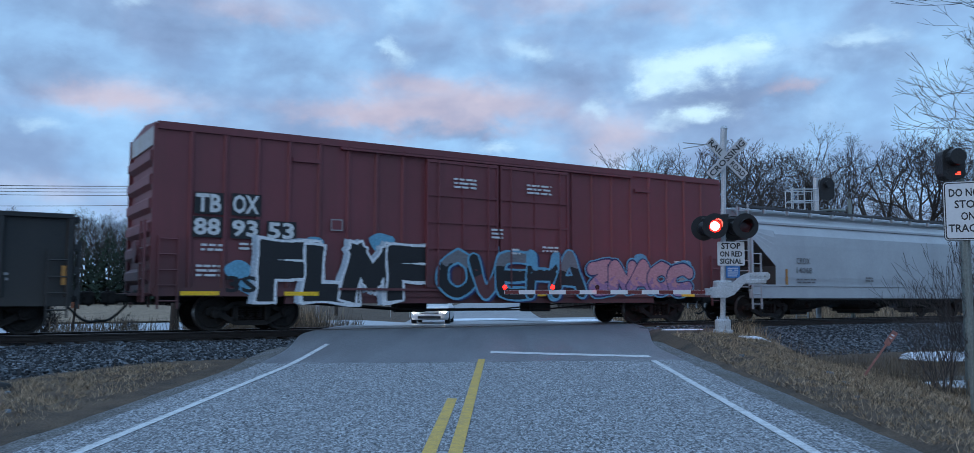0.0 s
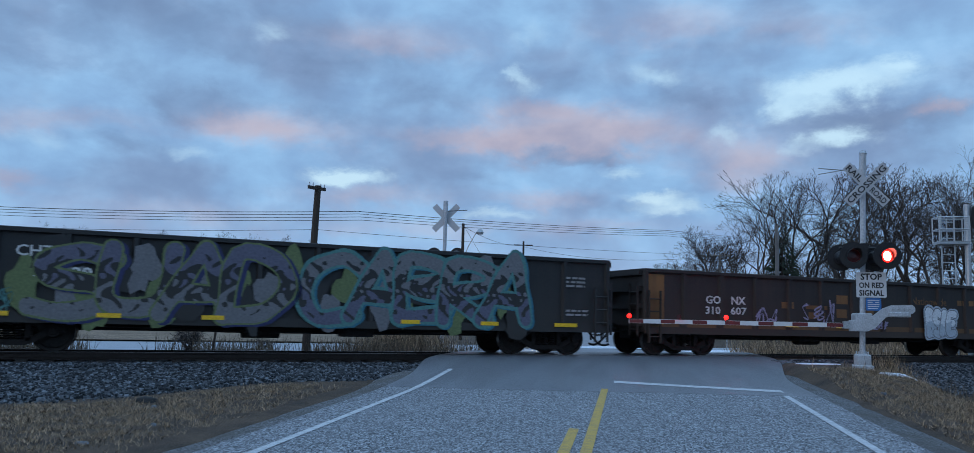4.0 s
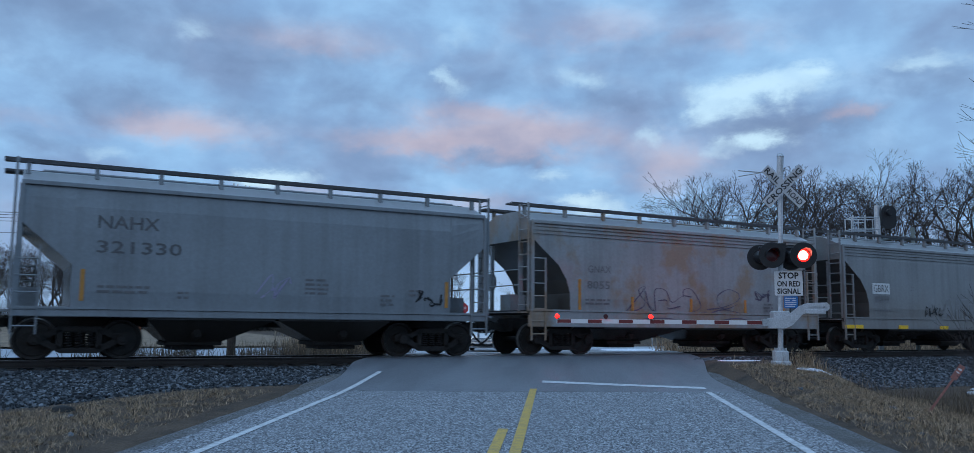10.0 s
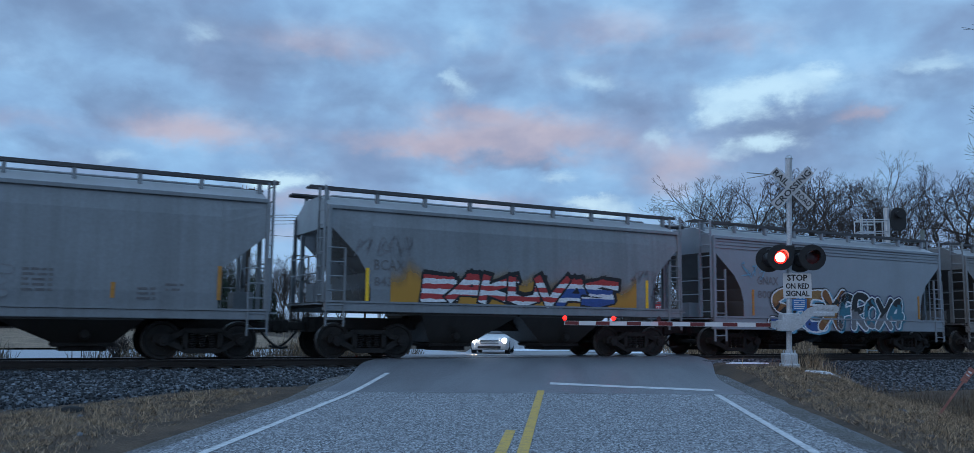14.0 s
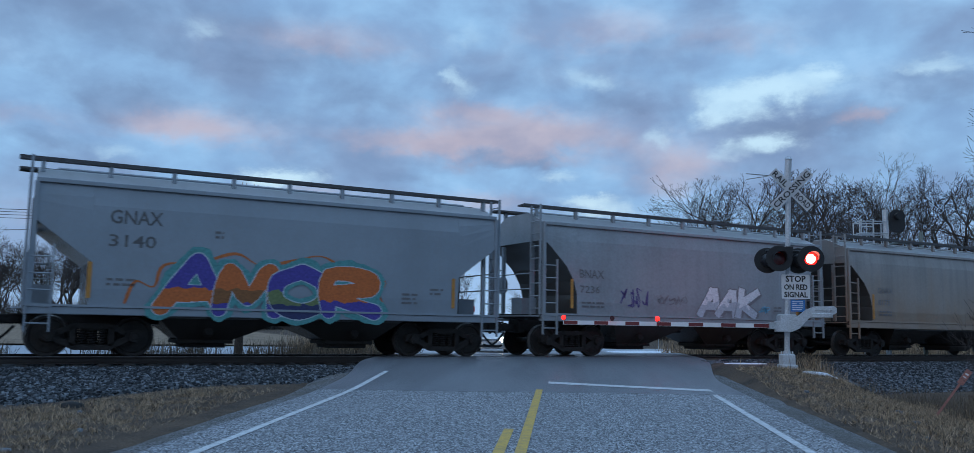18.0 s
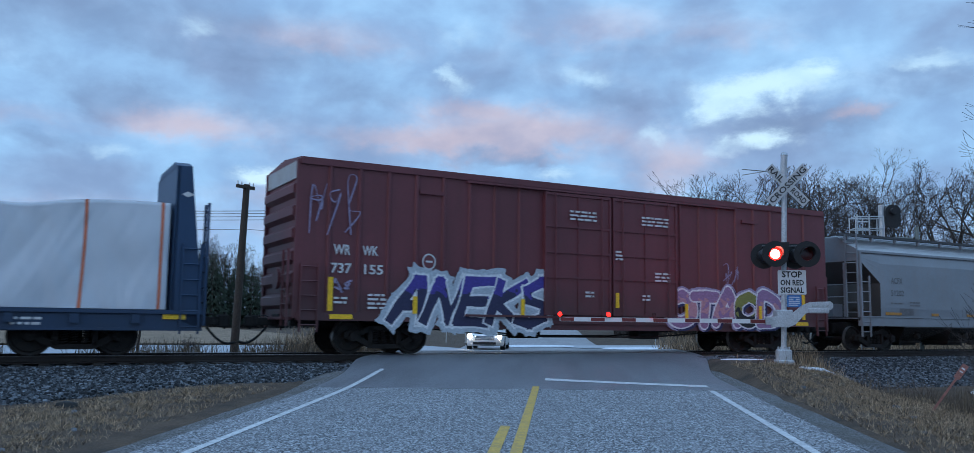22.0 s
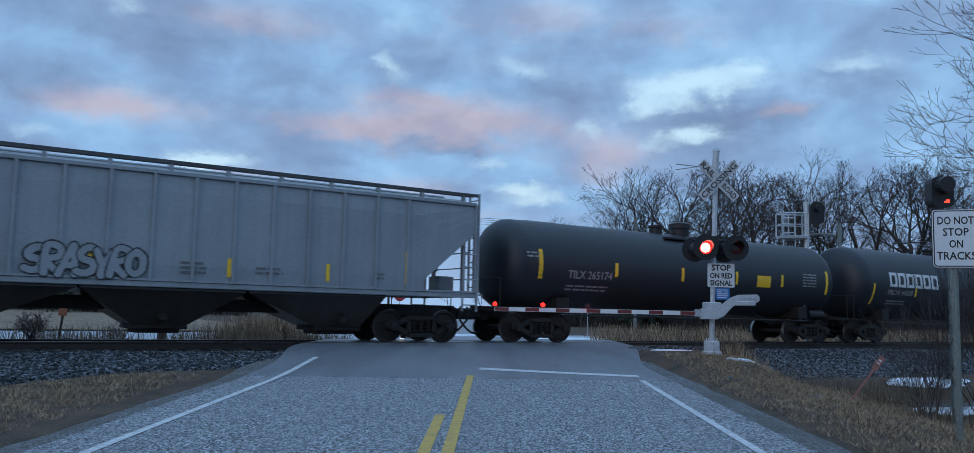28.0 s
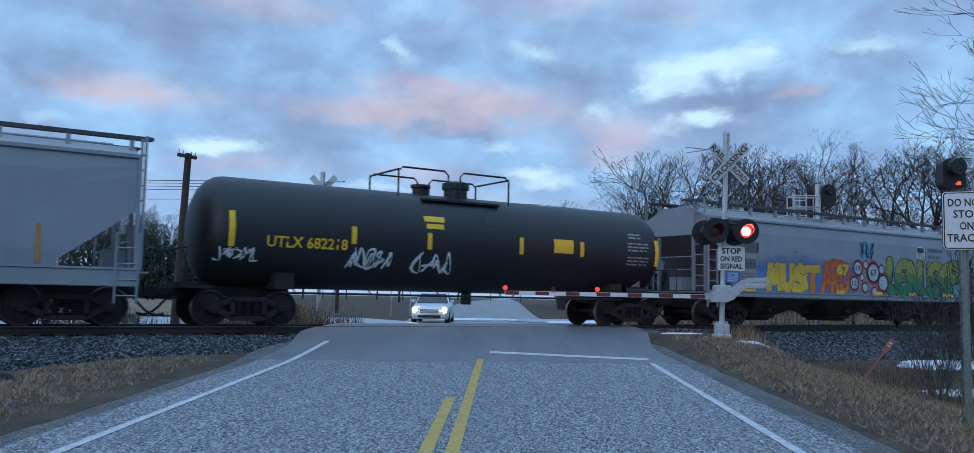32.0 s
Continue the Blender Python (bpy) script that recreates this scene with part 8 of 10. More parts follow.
def lamp(parent, x, y, z, back, on_right, strong=False, size=0.33, dark=False):
    """A flasher: black backing disc, housing, hood, and a lens that turns its lit or its dark face outward."""
    turn = 180 if back else 0
    bm = bmesh.new()
    n = 28
    for r0, r1, y0 in ((0.165, size, 0.0),):
        a = [[bm.verts.new((r * math.cos(2 * math.pi * i / n), yy, r * math.sin(2 * math.pi * i / n))) for i in range(n)] for r, yy in ((r0, y0), (r1, y0), (r1, 0.012), (r0, 0.012))]
        for k in range(4):
            p, q = a[k], a[(k + 1) % 4]
            for i in range(n):
                j = (i + 1) % n
                bm.faces.new((p[i], p[j], q[j], q[i]))
    bmesh.ops.recalc_face_normals(bm, faces=bm.faces[:])
    disc = part("lamp_backing", bm, BLACK, parent, m=pose(x, y, z, 0, 0, turn))
    bm = bmesh.new()
    lathe(bm, [(0.172, 0.0), (0.172, 0.20), (0.12, 0.36), (0.02, 0.37), (0.02, 0.355), (0.115, 0.345), (0.164, 0.195), (0.164, 0.0)], "y", 24, caps=False)
    part("lamp_housing", bm, BLACK, disc)
    bm = bmesh.new()
    for i in range(15):
        a0, a1 = radians(-12 + 204 * i / 15), radians(-12 + 204 * (i + 1) / 15)
        d0, d1 = 0.10 + 0.22 * math.sin(max(0, a0)), 0.10 + 0.22 * math.sin(max(0, a1))
        vs = [bm.verts.new((0.168 * math.cos(a), yy, 0.168 * math.sin(a))) for a, yy in ((a0, 0), (a1, 0), (a1, -d1), (a0, -d0))]
        bm.faces.new(vs)
    hood = part("lamp_hood", bm, BLACK, disc)
    bm = bmesh.new()
    for r0, r1, mm, yy in ((0.0, 0.12, 1, -0.02), (0.12, 0.158, 0, -0.012)):
        inner = [bm.verts.new((r0 * math.cos(2 * math.pi * i / 24), yy, r0 * math.sin(2 * math.pi * i / 24))) for i in range(24)] if r0 else [bm.verts.new((0, yy, 0))]
        outer = [bm.verts.new((r1 * math.cos(2 * math.pi * i / 24), -0.012, r1 * math.sin(2 * math.pi * i / 24))) for i in range(24)]
        for i in range(24):
            j = (i + 1) % 24
            f = bm.faces.new((inner[0], outer[j], outer[i]) if not r0 else (inner[i], inner[j], outer[j], outer[i]))
            f.material_index = mm
    prof = [(0.158, -0.010), (0.158, 0.010), (0.06, 0.02)]
    lathe(bm, prof, "y", 24, 2)
    glowing = (DIMRED, DIMRED, DIMRED) if dark else (REARRED, REARRED, DIMRED) if strong else (REDGLOW, REDHOT, DIMRED)
    lens = part("lens", bm, glowing, disc, "red lamp lens", m=pose(0, 0.05, 0))
    if not dark:
        FLIPS.append((lens, (0, 0.05, 0), on_right))
    return disc


def crossbuck(parent, x, y, z, length, width, turn, words):
    for sgn, text in ((1, "RAILROAD"), (-1, "CROSSING")):
        bm = bmesh.new()
        box(bm, -length / 2, length / 2, -0.012, 0.0, -width / 2, width / 2)
        lift = -0.03 if sgn > 0 else -0.045
        blade = part("crossbuck_blade", bm, XWHITE, parent, "white reflective blade", m=pose(x, y, z, 0, 0, turn) @ pose(0, lift, 0, 0, 45 * sgn, 0))
        if words:
            out = fresh()
            if sgn > 0:
                for w, a, b in (("RAIL", -length * 0.47, -length * 0.12), ("ROAD", length * 0.12, length * 0.47)):
                    words_geo(out, w, a, -width * 0.32, width * 0.64, b - a, 0.02, 0.0)
            else:
                words_geo(out, text, -length * 0.47, -width * 0.32, width * 0.64, length * 0.94, 0.02, 0.0)
            decal("legend", out, [SIGNBLACK], blade, 0.016)


sig = thing("crossing_signal", pose(MX, MY, MZ), "silver level-crossing signal mast with flashing red lamps", "crossing signal")
bm = bmesh.new()
box(bm, -0.17, 0.17, -0.17, 0.17, -0.35, 0.30, bevel=0.03)
box(bm, -0.21, 0.21, -0.21, 0.21, -0.4, 0.04, bevel=0.02)
for x in (-0.11, 0.11):
    for y in (-0.11, 0.11):
        tube(bm, (x, y, 0.3), (x, y, 0.37), 0.018, n=6)
part("mast_base", bm, ALU, sig)
bm = bmesh.new()
tube(bm, (0, 0, 0.25), (0.14, 0, 5.28), 0.068, 0.062, 16)
tube(bm, (0.11, 0, 4.78), (0.14, 0, 5.33), 0.085, n=16)
part("mast", bm, ALU, sig)
bm = bmesh.new()
tube(bm, (0.14, 0, 5.30), (0.14, 0, 5.38), 0.1, 0.06, 14)
part("mast_cap", bm, GALV, sig)
bm = bmesh.new()
pipe(bm, [(0.1, 0, 4.86), (-0.35, -0.02, 4.88), (-0.95, -0.05, 4.93)], 0.014)
pipe(bm, [(-0.35, -0.02, 4.88), (-0.92, 0.1, 4.80)], 0.012)
part("bracket_rod", bm, GALV, sig)
crossbuck(sig, 0.17, -0.07, 4.50, 1.34, 0.245, 4, True)
bm = bmesh.new()
tube(bm, (-0.52, -0.16, 2.9), (0.82, -0.16, 2.9), 0.035, n=8)
box(bm, -0.02, 0.16, -0.2, 0.1, 2.8, 3.02)
tube(bm, (-0.25, -0.16, 2.9), (-0.25, -0.16, 2.72), 0.03, n=8)
tube(bm, (0.55, -0.16, 2.9), (0.55, -0.16, 2.72), 0.03, n=8)
part("cross_arm", bm, BLACK, sig)
lamp(sig, -0.23, -0.36, 2.70, False, False)
lamp(sig, 0.55, -0.36, 2.70, False, True)
lamp(sig, -0.42, 0.12, 2.68, True, True, True)
lamp(sig, 0.36, 0.12, 2.68, True, False, True)
bm = bmesh.new()
rounded(bm, 0.70, 0.62, -0.125, -0.11, 0.03, 0.22, 2.00)
board = part("sign_board", bm, SIGNWHITE, sig, "white sign with three lines of black words")
out = fresh()
for words, z, w in (("STOP", 2.20, 0.50), ("ON RED", 1.99, 0.58), ("SIGNAL", 1.80, 0.58)):
    sign_words(out, words, 0.22, z, 0.145 if words != "STOP" else 0.165, w, 0, 0.0, 0.03)
decal("legend", out, [SIGNBLACK], board, 0.130)
bm = bmesh.new()
rounded(bm, 0.35, 0.30, -0.135, -0.12, 0.02, 0.26, 1.52)
board = part("notice", bm, BLUESIGN, sig, "small blue notice with white lines")
out = fresh()
for k in range(5):
    stencil_geo(out, 0.12, 1.61 - k * 0.05, 0.27, 1, 0, 0.0, 0.02, seed=k + 20)
decal("notice_print", out, [SIGNWHITE], board, 0.139)

# the gate beside the mast
gate = thing("crossing_gate", pose(MX, MY, MZ), "lowered red and white striped crossing gate arm", "crossing gate")
bm = bmesh.new()
prism(bm, [(-0.36, 0.86), (-0.36, 1.12), (0.10, 1.16), (0.42, 1.42), (0.62, 1.50), (1.10, 1.52), (1.16, 1.46), (1.16, 1.36), (1.10, 1.31), (0.66, 1.29), (0.48, 1.20), (0.24, 0.94), (0.06, 0.86)], "y", -0.30, -0.24)
box(bm, 0.55, 1.05, -0.36, -0.20, 1.22, 1.34, bevel=0.02)
box(bm, -0.2, 0.2, -0.26, 0.2, 0.95, 1.3, bevel=0.03)
part("counterweight_arm", bm, ALU, gate, "silver counterweight bracket")
bm = bmesh.new()
for k in range(4):
    bolt = bmesh.new()
    tube(bolt, (0.66 + 0.12 * k, -0.37, 1.41), (0.66 + 0.12 * k, -0.29, 1.41), 0.02, n=6)
    part("bolt", bolt, GALV, gate)
box(bm, -0.50, -0.34, -0.33, -0.2, 0.92, 1.1)
part("arm_clamp", bm, GALV, gate)
LEN, N_ST = 5.22, 13
ARM = pose(-0.36, -0.27, 1.0, 0, 0, -180 + -6.9)
for k in range(N_ST):
    bm = bmesh.new()
    a, b = LEN * k / N_ST, LEN * (k + 1) / N_ST
    t0 = 0.055
    box(bm, a, b, -0.012, 0.03, -t0, t0)
    part("arm_bar", bm, SIGNWHITE, gate, m=ARM @ pose(0.12, 0, 0))
    if k % 2 == 0:
        bm = bmesh.new()
        box(bm, a + 0.02, b - 0.02, 0.03, 0.034, -0.047, 0.047)
        box(bm, a + 0.02, b - 0.02, -0.016, -0.012, -0.038, 0.038)
        part_split("arm_stripe", "arm_stripe", bm, RED, gate).matrix_basis = ARM @ pose(0.12, 0, 0)
for k, (d, side_) in enumerate(((LEN + 0.1, None), (LEN + 0.1 - 1.27, False), (LEN + 0.1 - 2.43, True))):
    bm = bmesh.new()
    box(bm, d - 0.03, d + 0.03, -0.02, 0.05, 0.055, 0.08)
    lathe(bm, [(0.055, -0.02), (0.06, 0.0), (0.06, 0.05), (0.04, 0.06)], "y", 14, origin=(d, 0.0, 0.13))
    case = part("arm_lamp", bm, BLACK, gate, m=ARM)
    bm = bmesh.new()
    lathe(bm, [(0.06, -0.012), (0.035, -0.045), (0.005, -0.05)], "y", 14, 0)
    lathe(bm, [(0.06, 0.010), (0.06, -0.010)], "y", 14, 1)
    for f in bm.faces:
        f.material_index = 0 if f.calc_center_median().y < -0.011 else 1
    where = (d, 0.09, 0.13)
    lens = part("arm_lens", bm, (REDGLOW, DIMRED), case, "small red lamp", m=pose(*where, 0, 0, 180))
    if side_ is not None:
        FLIPS.append((lens, (*where, 180), side_))

# ---- the far crossing signal, seen from behind ----
far = thing("crossing_signal", pose(-6.8, 33.75, 0.36), "far crossing signal mast seen from behind", "crossing signal")
bm = bmesh.new()
tube(bm, (0, 0, 0), (0, 0, 6.1), 0.075, n=12)
tube(bm, (0, 0, 5.6), (0, 0, 6.12), 0.095, n=12)
box(bm, -0.22, 0.22, -0.22, 0.22, -0.3, 0.3)
part("mast", bm, ALU, far)
crossbuck(far, 0.0, 0.1, 5.45, 1.40, 0.245, 180, False)
bm = bmesh.new()
tube(bm, (-0.7, 0.12, 3.98), (0.7, 0.12, 3.98), 0.035, n=8)
pipe(bm, [(0, 0, 5.7), (0.9, 0, 5.75)], 0.014)
part("cross_arm", bm, BLACK, far)
lamp(far, -0.48, 0.22, 3.95, True, True, False, 0.3)
lamp(far, 0.48, 0.22, 3.95, True, False, False, 0.3)
lamp(far, -0.55, -0.1, 3.45, False, False, False, 0.3)
lamp(far, 0.35, -0.1, 3.45, False, True, False, 0.3)

# ---- signs and posts ----
dns = thing("road_sign", pose(6.5, 11.19, -0.1), "white sign with black words on a galvanised post", "road sign")
bm = bmesh.new()
prism(bm, [(-0.04, 0.02), (-0.04, -0.01), (-0.015, -0.015), (-0.012, -0.035), (0.012, -0.035), (0.015, -0.015), (0.04, -0.01), (0.04, 0.02), (0.03, 0.02), (0.012, -0.005), (-0.012, -0.005), (-0.03, 0.02)], "z", 0, 3.2)
part("post", bm, OLDGALV, dns, m=pose(0, 0.03, 0, 0, 0, -27))
bm = bmesh.new()
rounded(bm, 0.56, 0.77, -0.012, 0.0, 0.05)
board = part("sign_board", bm, SIGNBLACK, dns, m=pose(0.0, -0.02, 2.83, 0, 0, -20))
bm = bmesh.new()
rounded(bm, 0.545, 0.755, -0.0145, -0.012, 0.045)
part("sign_face", bm, SIGNWHITE, board, "white face")
bm = bmesh.new()
for w, h_, y0 in ((0.525, 0.735, -0.0165),):
    rounded(bm, w, h_, y0, -0.0145, 0.04)
part("sign_border", bm, SIGNBLACK, board)
bm = bmesh.new()
rounded(bm, 0.497, 0.707, -0.0185, -0.0165, 0.03)
part("sign_face", bm, SIGNWHITE, board)
out = fresh()
for words, z, w in (("DO NOT", 0.235, 0.42), ("STOP", 0.085, 0.30), ("ON", -0.07, 0.16), ("TRACKS", -0.225, 0.455)):
    sign_words(out, words, 0.0, z, 0.105, w, 0, 0.0, 0.02)
decal("legend", out, [SIGNBLACK], board, 0.0205)

hd = thing("signal_head", pose(7.95, 14.15, -0.1), "black signal head with a small red light on a thin post", "signal")
bm = bmesh.new()
tube(bm, (0.12, 0.15, 0), (0.12, 0.15, 4.1), 0.05, n=10)
part("post", bm, OLDGALV, hd)
bm = bmesh.new()
rounded(bm, 0.36, 0.50, -0.14, 0.1, 0.1, -0.12, 3.88)
lathe(bm, [(0.13, -0.30), (0.14, -0.14)], "y", 14, origin=(-0.12, 0, 3.98))
part("head", bm, BLACK, hd)
bm = bmesh.new()
for dx, dz in ((0, 0), (0.03, 0), (0, 0.03), (0.03, 0.03), (-0.03, 0)):
    box(bm, -0.07 + dx, -0.05 + dx, -0.15, -0.14, 3.70 + dz, 3.72 + dz)
part("pilot_light", bm, glow("pilot_red", (1, 0.06, 0.03), 3.0), hd, "small red pilot light")

mk = thing("marker_post", pose(7.32, 16.82, 0.0, 0, 34, -24), "leaning faded pink marker post with a small plate", "marker post")
PINKPOST = paint("faded_pink", (0.34, 0.15, 0.13), 0.7, dirt=(0.2, 0.1, 0.09), amount=0.5, scale=5)
bm = bmesh.new()
box(bm, -0.02, 0.02, -0.015, 0.015, -0.1, 1.12)
part("post", bm, PINKPOST, mk)
bm = bmesh.new()
box(bm, -0.055, 0.055, -0.025, -0.015, 0.88, 1.18, bevel=0.004)
pl = part("plate", bm, PINKPOST, mk)
out = fresh()
rect_geo(out, -0.03, 0.03, 1.08, 1.11)
rect_geo(out, -0.03, 0.03, 1.02, 1.04)
decal("plate_mark", out, [SIGNWHITE], pl, 0.027)


def stop_sign(x, y, z, top, front):
    t = thing("stop_sign", pose(x, y, z), "octagonal stop sign on a thin post" if front else "stop sign seen pale from behind", "road sign")
    bm = bmesh.new()
    box(bm, -0.025, 0.025, -0.02, 0.02, 0, top + 0.1)
    part("post", bm, GALV, t)
    bm = bmesh.new()
    prism(bm, [(0.375 / math.cos(radians(22.5)) * math.cos(radians(22.5 + 45 * k)), top + 0.375 / math.cos(radians(22.5)) * math.sin(radians(22.5 + 45 * k))) for k in range(8)], "y", -0.04, -0.025)
    b = part("plate", bm, STOPRED, t)
    out = fresh()
    sign_words(out, "STOP", 0, top, 0.24, 0.52)
    decal("legend", out, [SIGNWHITE], b, 0.045)
    return t


stop_sign(-5.7, 56.5, 0.3, 2.42, True)
stop_sign(6.6, 56.6, 0.3, 2.7, True)
gs = thing("street_name_sign", pose(-6.95, 56.4, 0.3), "small green street sign on a post", "road sign")
bm = bmesh.new()
box(bm, -0.025, 0.025, -0.02, 0.02, 0, 2.95)
part("post", bm, GALV, gs)
bm = bmesh.new()
box(bm, -0.45, 0.45, -0.03, -0.02, 2.65, 2.88)
part("plate", bm, paint("green_plate", (0.02, 0.16, 0.08), 0.5, amount=0.2, bump=0), gs)

om = thing("marker_post", pose(-12.5, 25.78, 0.3), "dark post with a small faded orange plate", "marker post")
bm = bmesh.new()
box(bm, -0.03, 0.03, -0.02, 0.02, -0.2, 1.15)
part("post", bm, WOOD, om, m=pose(0, 0, 0, 0, 6, 0))
bm = bmesh.new()
box(bm, -0.13, 0.13, -0.04, -0.02, 0.98, 1.32, bevel=0.008)
part("plate", bm, paint("faded_orange", (0.36, 0.13, 0.07), 0.7, amount=0.4, scale=6), om, m=pose(0, 0, 0, 0, 6, 0))

# ---- poles and wires ----
def pole(x, y, z, top, r, label, lean=0.0, arm=None, material=None):
    t = thing("utility_pole", pose(x, y, z), label, "utility pole")
    bm = bmesh.new()
    tube(bm, (0, 0, -0.3), (lean, 0, top), r, r * 0.75, 12)
    part("shaft", bm, material or WOOD, t)
    if arm:
        bm = bmesh.new()
        w, zz, ang = arm
        box(bm, -w, w, -0.05, 0.05, -0.06, 0.06)
        ca = part("cross_arm", bm, material or WOOD, t, m=pose(lean, -0.12, top + zz, 0, 0, ang))
        for k in (-0.9, -0.45, 0.45, 0.9):
            bm = bmesh.new()
            tube(bm, (k * w, 0, 0.06), (k * w, 0, 0.2), 0.035, 0.02, 6)
            part("insulator", bm, GALV, ca)
    return t


pole(-11.55, 31.35, 0.34, 6.4, 0.16, "old dark leaning wooden utility pole beyond the track", 0.22, (0.42, -0.12, 62))
lp = pole(-11.0, 58.9, 0.3, 8.2, 0.13, "wooden pole with a street lamp on a bracket")
bm = bmesh.new()
pipe(bm, [(0, 0, 5.6), (0.4, 0, 6.6), (0.95, 0, 7.6), (1.15, 0, 7.72)], 0.035)
part("bracket", bm, GALV, lp)
bm = bmesh.new()
lathe(bm, [(0.22, 7.45), (0.26, 7.6), (0.14, 7.78), (0.05, 7.85)], "z", 12, origin=(1.2, 0, 0))
part("lamp_head", bm, GALV, lp)
pb = pole(-12.95, 109.2, 0.3, 11.8, 0.16, "distant utility pole with a transformer", 0.0, (1.2, -0.5, 10))
bm = bmesh.new()
tube(bm, (0.4, 0, 7.2), (0.4, 0, 8.4), 0.35, n=12)
part("transformer", bm, GALV, pb)
pole(10.15, 59.3, 0.3, 8.2, 0.15, "bare grey utility pole before the woods", 0.0, None, paint("grey_pole", (0.16, 0.15, 0.145), 0.9, amount=0.4))
pole(9.5, 89.6, 0.3, 8.8, 0.14, "distant grey utility pole with a cross-arm", 0.0, (1.1, -0.2, 20), MATS["grey_pole"])
WIRE = paint("wire", (0.035, 0.035, 0.04), 0.6, amount=0.1, bump=0)


def wire(pts, sag, r=0.016):
    line = []
    for (a, b) in zip(pts, pts[1:]):
        a, b = Vector(a), Vector(b)
        for k in range(12):
            t = k / 12
            p = a.lerp(b, t)
            p.z -= sag * 4 * t * (1 - t)
            line.append(p)
    line.append(Vector(pts[-1]))
    bm = bmesh.new()
    for p, q in zip(line, line[1:]):
        tube(bm, p, q, r, r, 4, caps=False)
    tagged(part("overhead_wire", bm, WIRE), "thin dark overhead wire between poles", "wire", "overhead wires")


for dz, dy in ((0.0, 0), (-0.09, 0.2), (-0.20, 0.4), (-0.32, 0.6)):
    wire([(-62, 24 + dy, 7.4 + dz), (-28.6, 34.3 + dy, 6.38 + dz), (-11.4, 36.5 + dy, 6.42 + dz), (3.0, 60 + dy, 8.2 + dz), (40, 118 + dy, 11.6 + dz)], 0.12, 0.014 if dz else 0.018)
wire([(-62, 24, 6.3), (-28.5, 34.4, 5.47), (-12.9, 35.6, 5.5), (3.0, 60, 6.6), (30, 100, 8.0)], 0.1, 0.012)
wire([(-11.0, 58.9, 8.3), (-12.95, 109.2, 11.6)], 0.5, 0.016)
wire([(-12.95, 109.2, 11.4), (9.5, 89.6, 8.9)], 1.0, 0.02)
wire([(-11.0, 58.9, 8.4), (-8.0, 57.0, 4.0)], 0.0, 0.012)

# ---- the railway signal beyond the track ----
rs = thing("railway_signal", pose(14.05, 37.6, 0.35), "galvanised railway signal mast with ladder, basket and black heads", "railway signal")
bm = bmesh.new()
tube(bm, (0, 0, 0), (0.05, 0, 6.5), 0.11, n=12)
part("mast", bm, GALV, rs)
bm = bmesh.new()
ladder(bm, -0.95, -0.45, 0.0, 0.0, 6.1, 0.33, 0.022)
part("ladder", bm, GALV, rs)
bm = bmesh.new()
for z in (4.95, 5.45, 5.95):
    pipe(bm, [(-1.15, -0.4, z), (0.0, -0.4, z), (0.0, 0.4, z), (-1.15, 0.4, z), (-1.15, -0.4, z)], 0.025)
for x in (-1.15, -0.6, 0.0):
    for y in (-0.4, 0.4):
        tube(bm, (x, y, 4.9), (x, y, 5.98), 0.025, n=6)
box(bm, -1.15, 0.0, -0.4, 0.4, 4.86, 4.92)
pieces("basket_rail", bm, GALV, rs)
bm = bmesh.new()
rounded(bm, 0.62, 0.98, -0.1, 0.02, 0.25, 0.5, 6.0)
lathe(bm, [(0.14, -0.35), (0.15, -0.1)], "y", 14, origin=(0.5, 0, 6.2))
box(bm, 0.05, 0.4, 0.0, 0.08, 5.9, 6.0)
part("signal_target", bm, BLACK, rs, "black signal target")
bm = bmesh.new()
pipe(bm, [(0.0, 0, 5.0), (0.6, 0, 5.1), (1.3, 0, 5.05)], 0.05)
tube(bm, (1.6, 0.3, 0), (1.6, 0.3, 5.6), 0.09, n=8)
part("side_bracket", bm, OLDGALV, rs)

# ---- beyond the track ----
def strip(name, rows, material, label, z=0.0):
    """A flat strip between pairs of points."""
    verts, faces = [], []
    for a, b in rows:
        z0, z1 = z if isinstance(z, tuple) else (z, z)
        verts += [(*a, z0), (*b, z1)]
    for i in range(len(rows) - 1):
        faces.append((2 * i, 2 * i + 1, 2 * i + 3, 2 * i + 2))
    me = bpy.data.meshes.new(name)
    me.from_pydata(verts, [], faces)
    return tagged(put(name, me, material), label, kind="structure")


def track_xy(s, q):
    p = on_track(s, q)
    return (p.x, p.y)


strip("side_road", [(track_xy(s, 33.0), track_xy(s, 43.5)) for s in (-400, -200, -100, -50, -20, 0, 12, 20)], SIDEROAD, "pale wet side road parallel to the track", 0.40)
strip("side_road_east", [(track_xy(s, 37.0), track_xy(s, 42.5)) for s in (27, 40, 60, 100, 200, 400)], SIDEROAD, "pale wet side road parallel to the track", 0.40)
for q0, q1 in ((45.0, 60.0), (60.0, 84.0), (84.0, 108.0), (108.0, 300.0), (300.0, 520.0)):
    strip("stubble_field", [(track_xy(s, q0), track_xy(s, q1)) for s in (-600, -200, -60, -20, 5, 19)], FIELD, "tan harvested stubble field", (0.44 + rise(q0), 0.44 + rise(q1)))


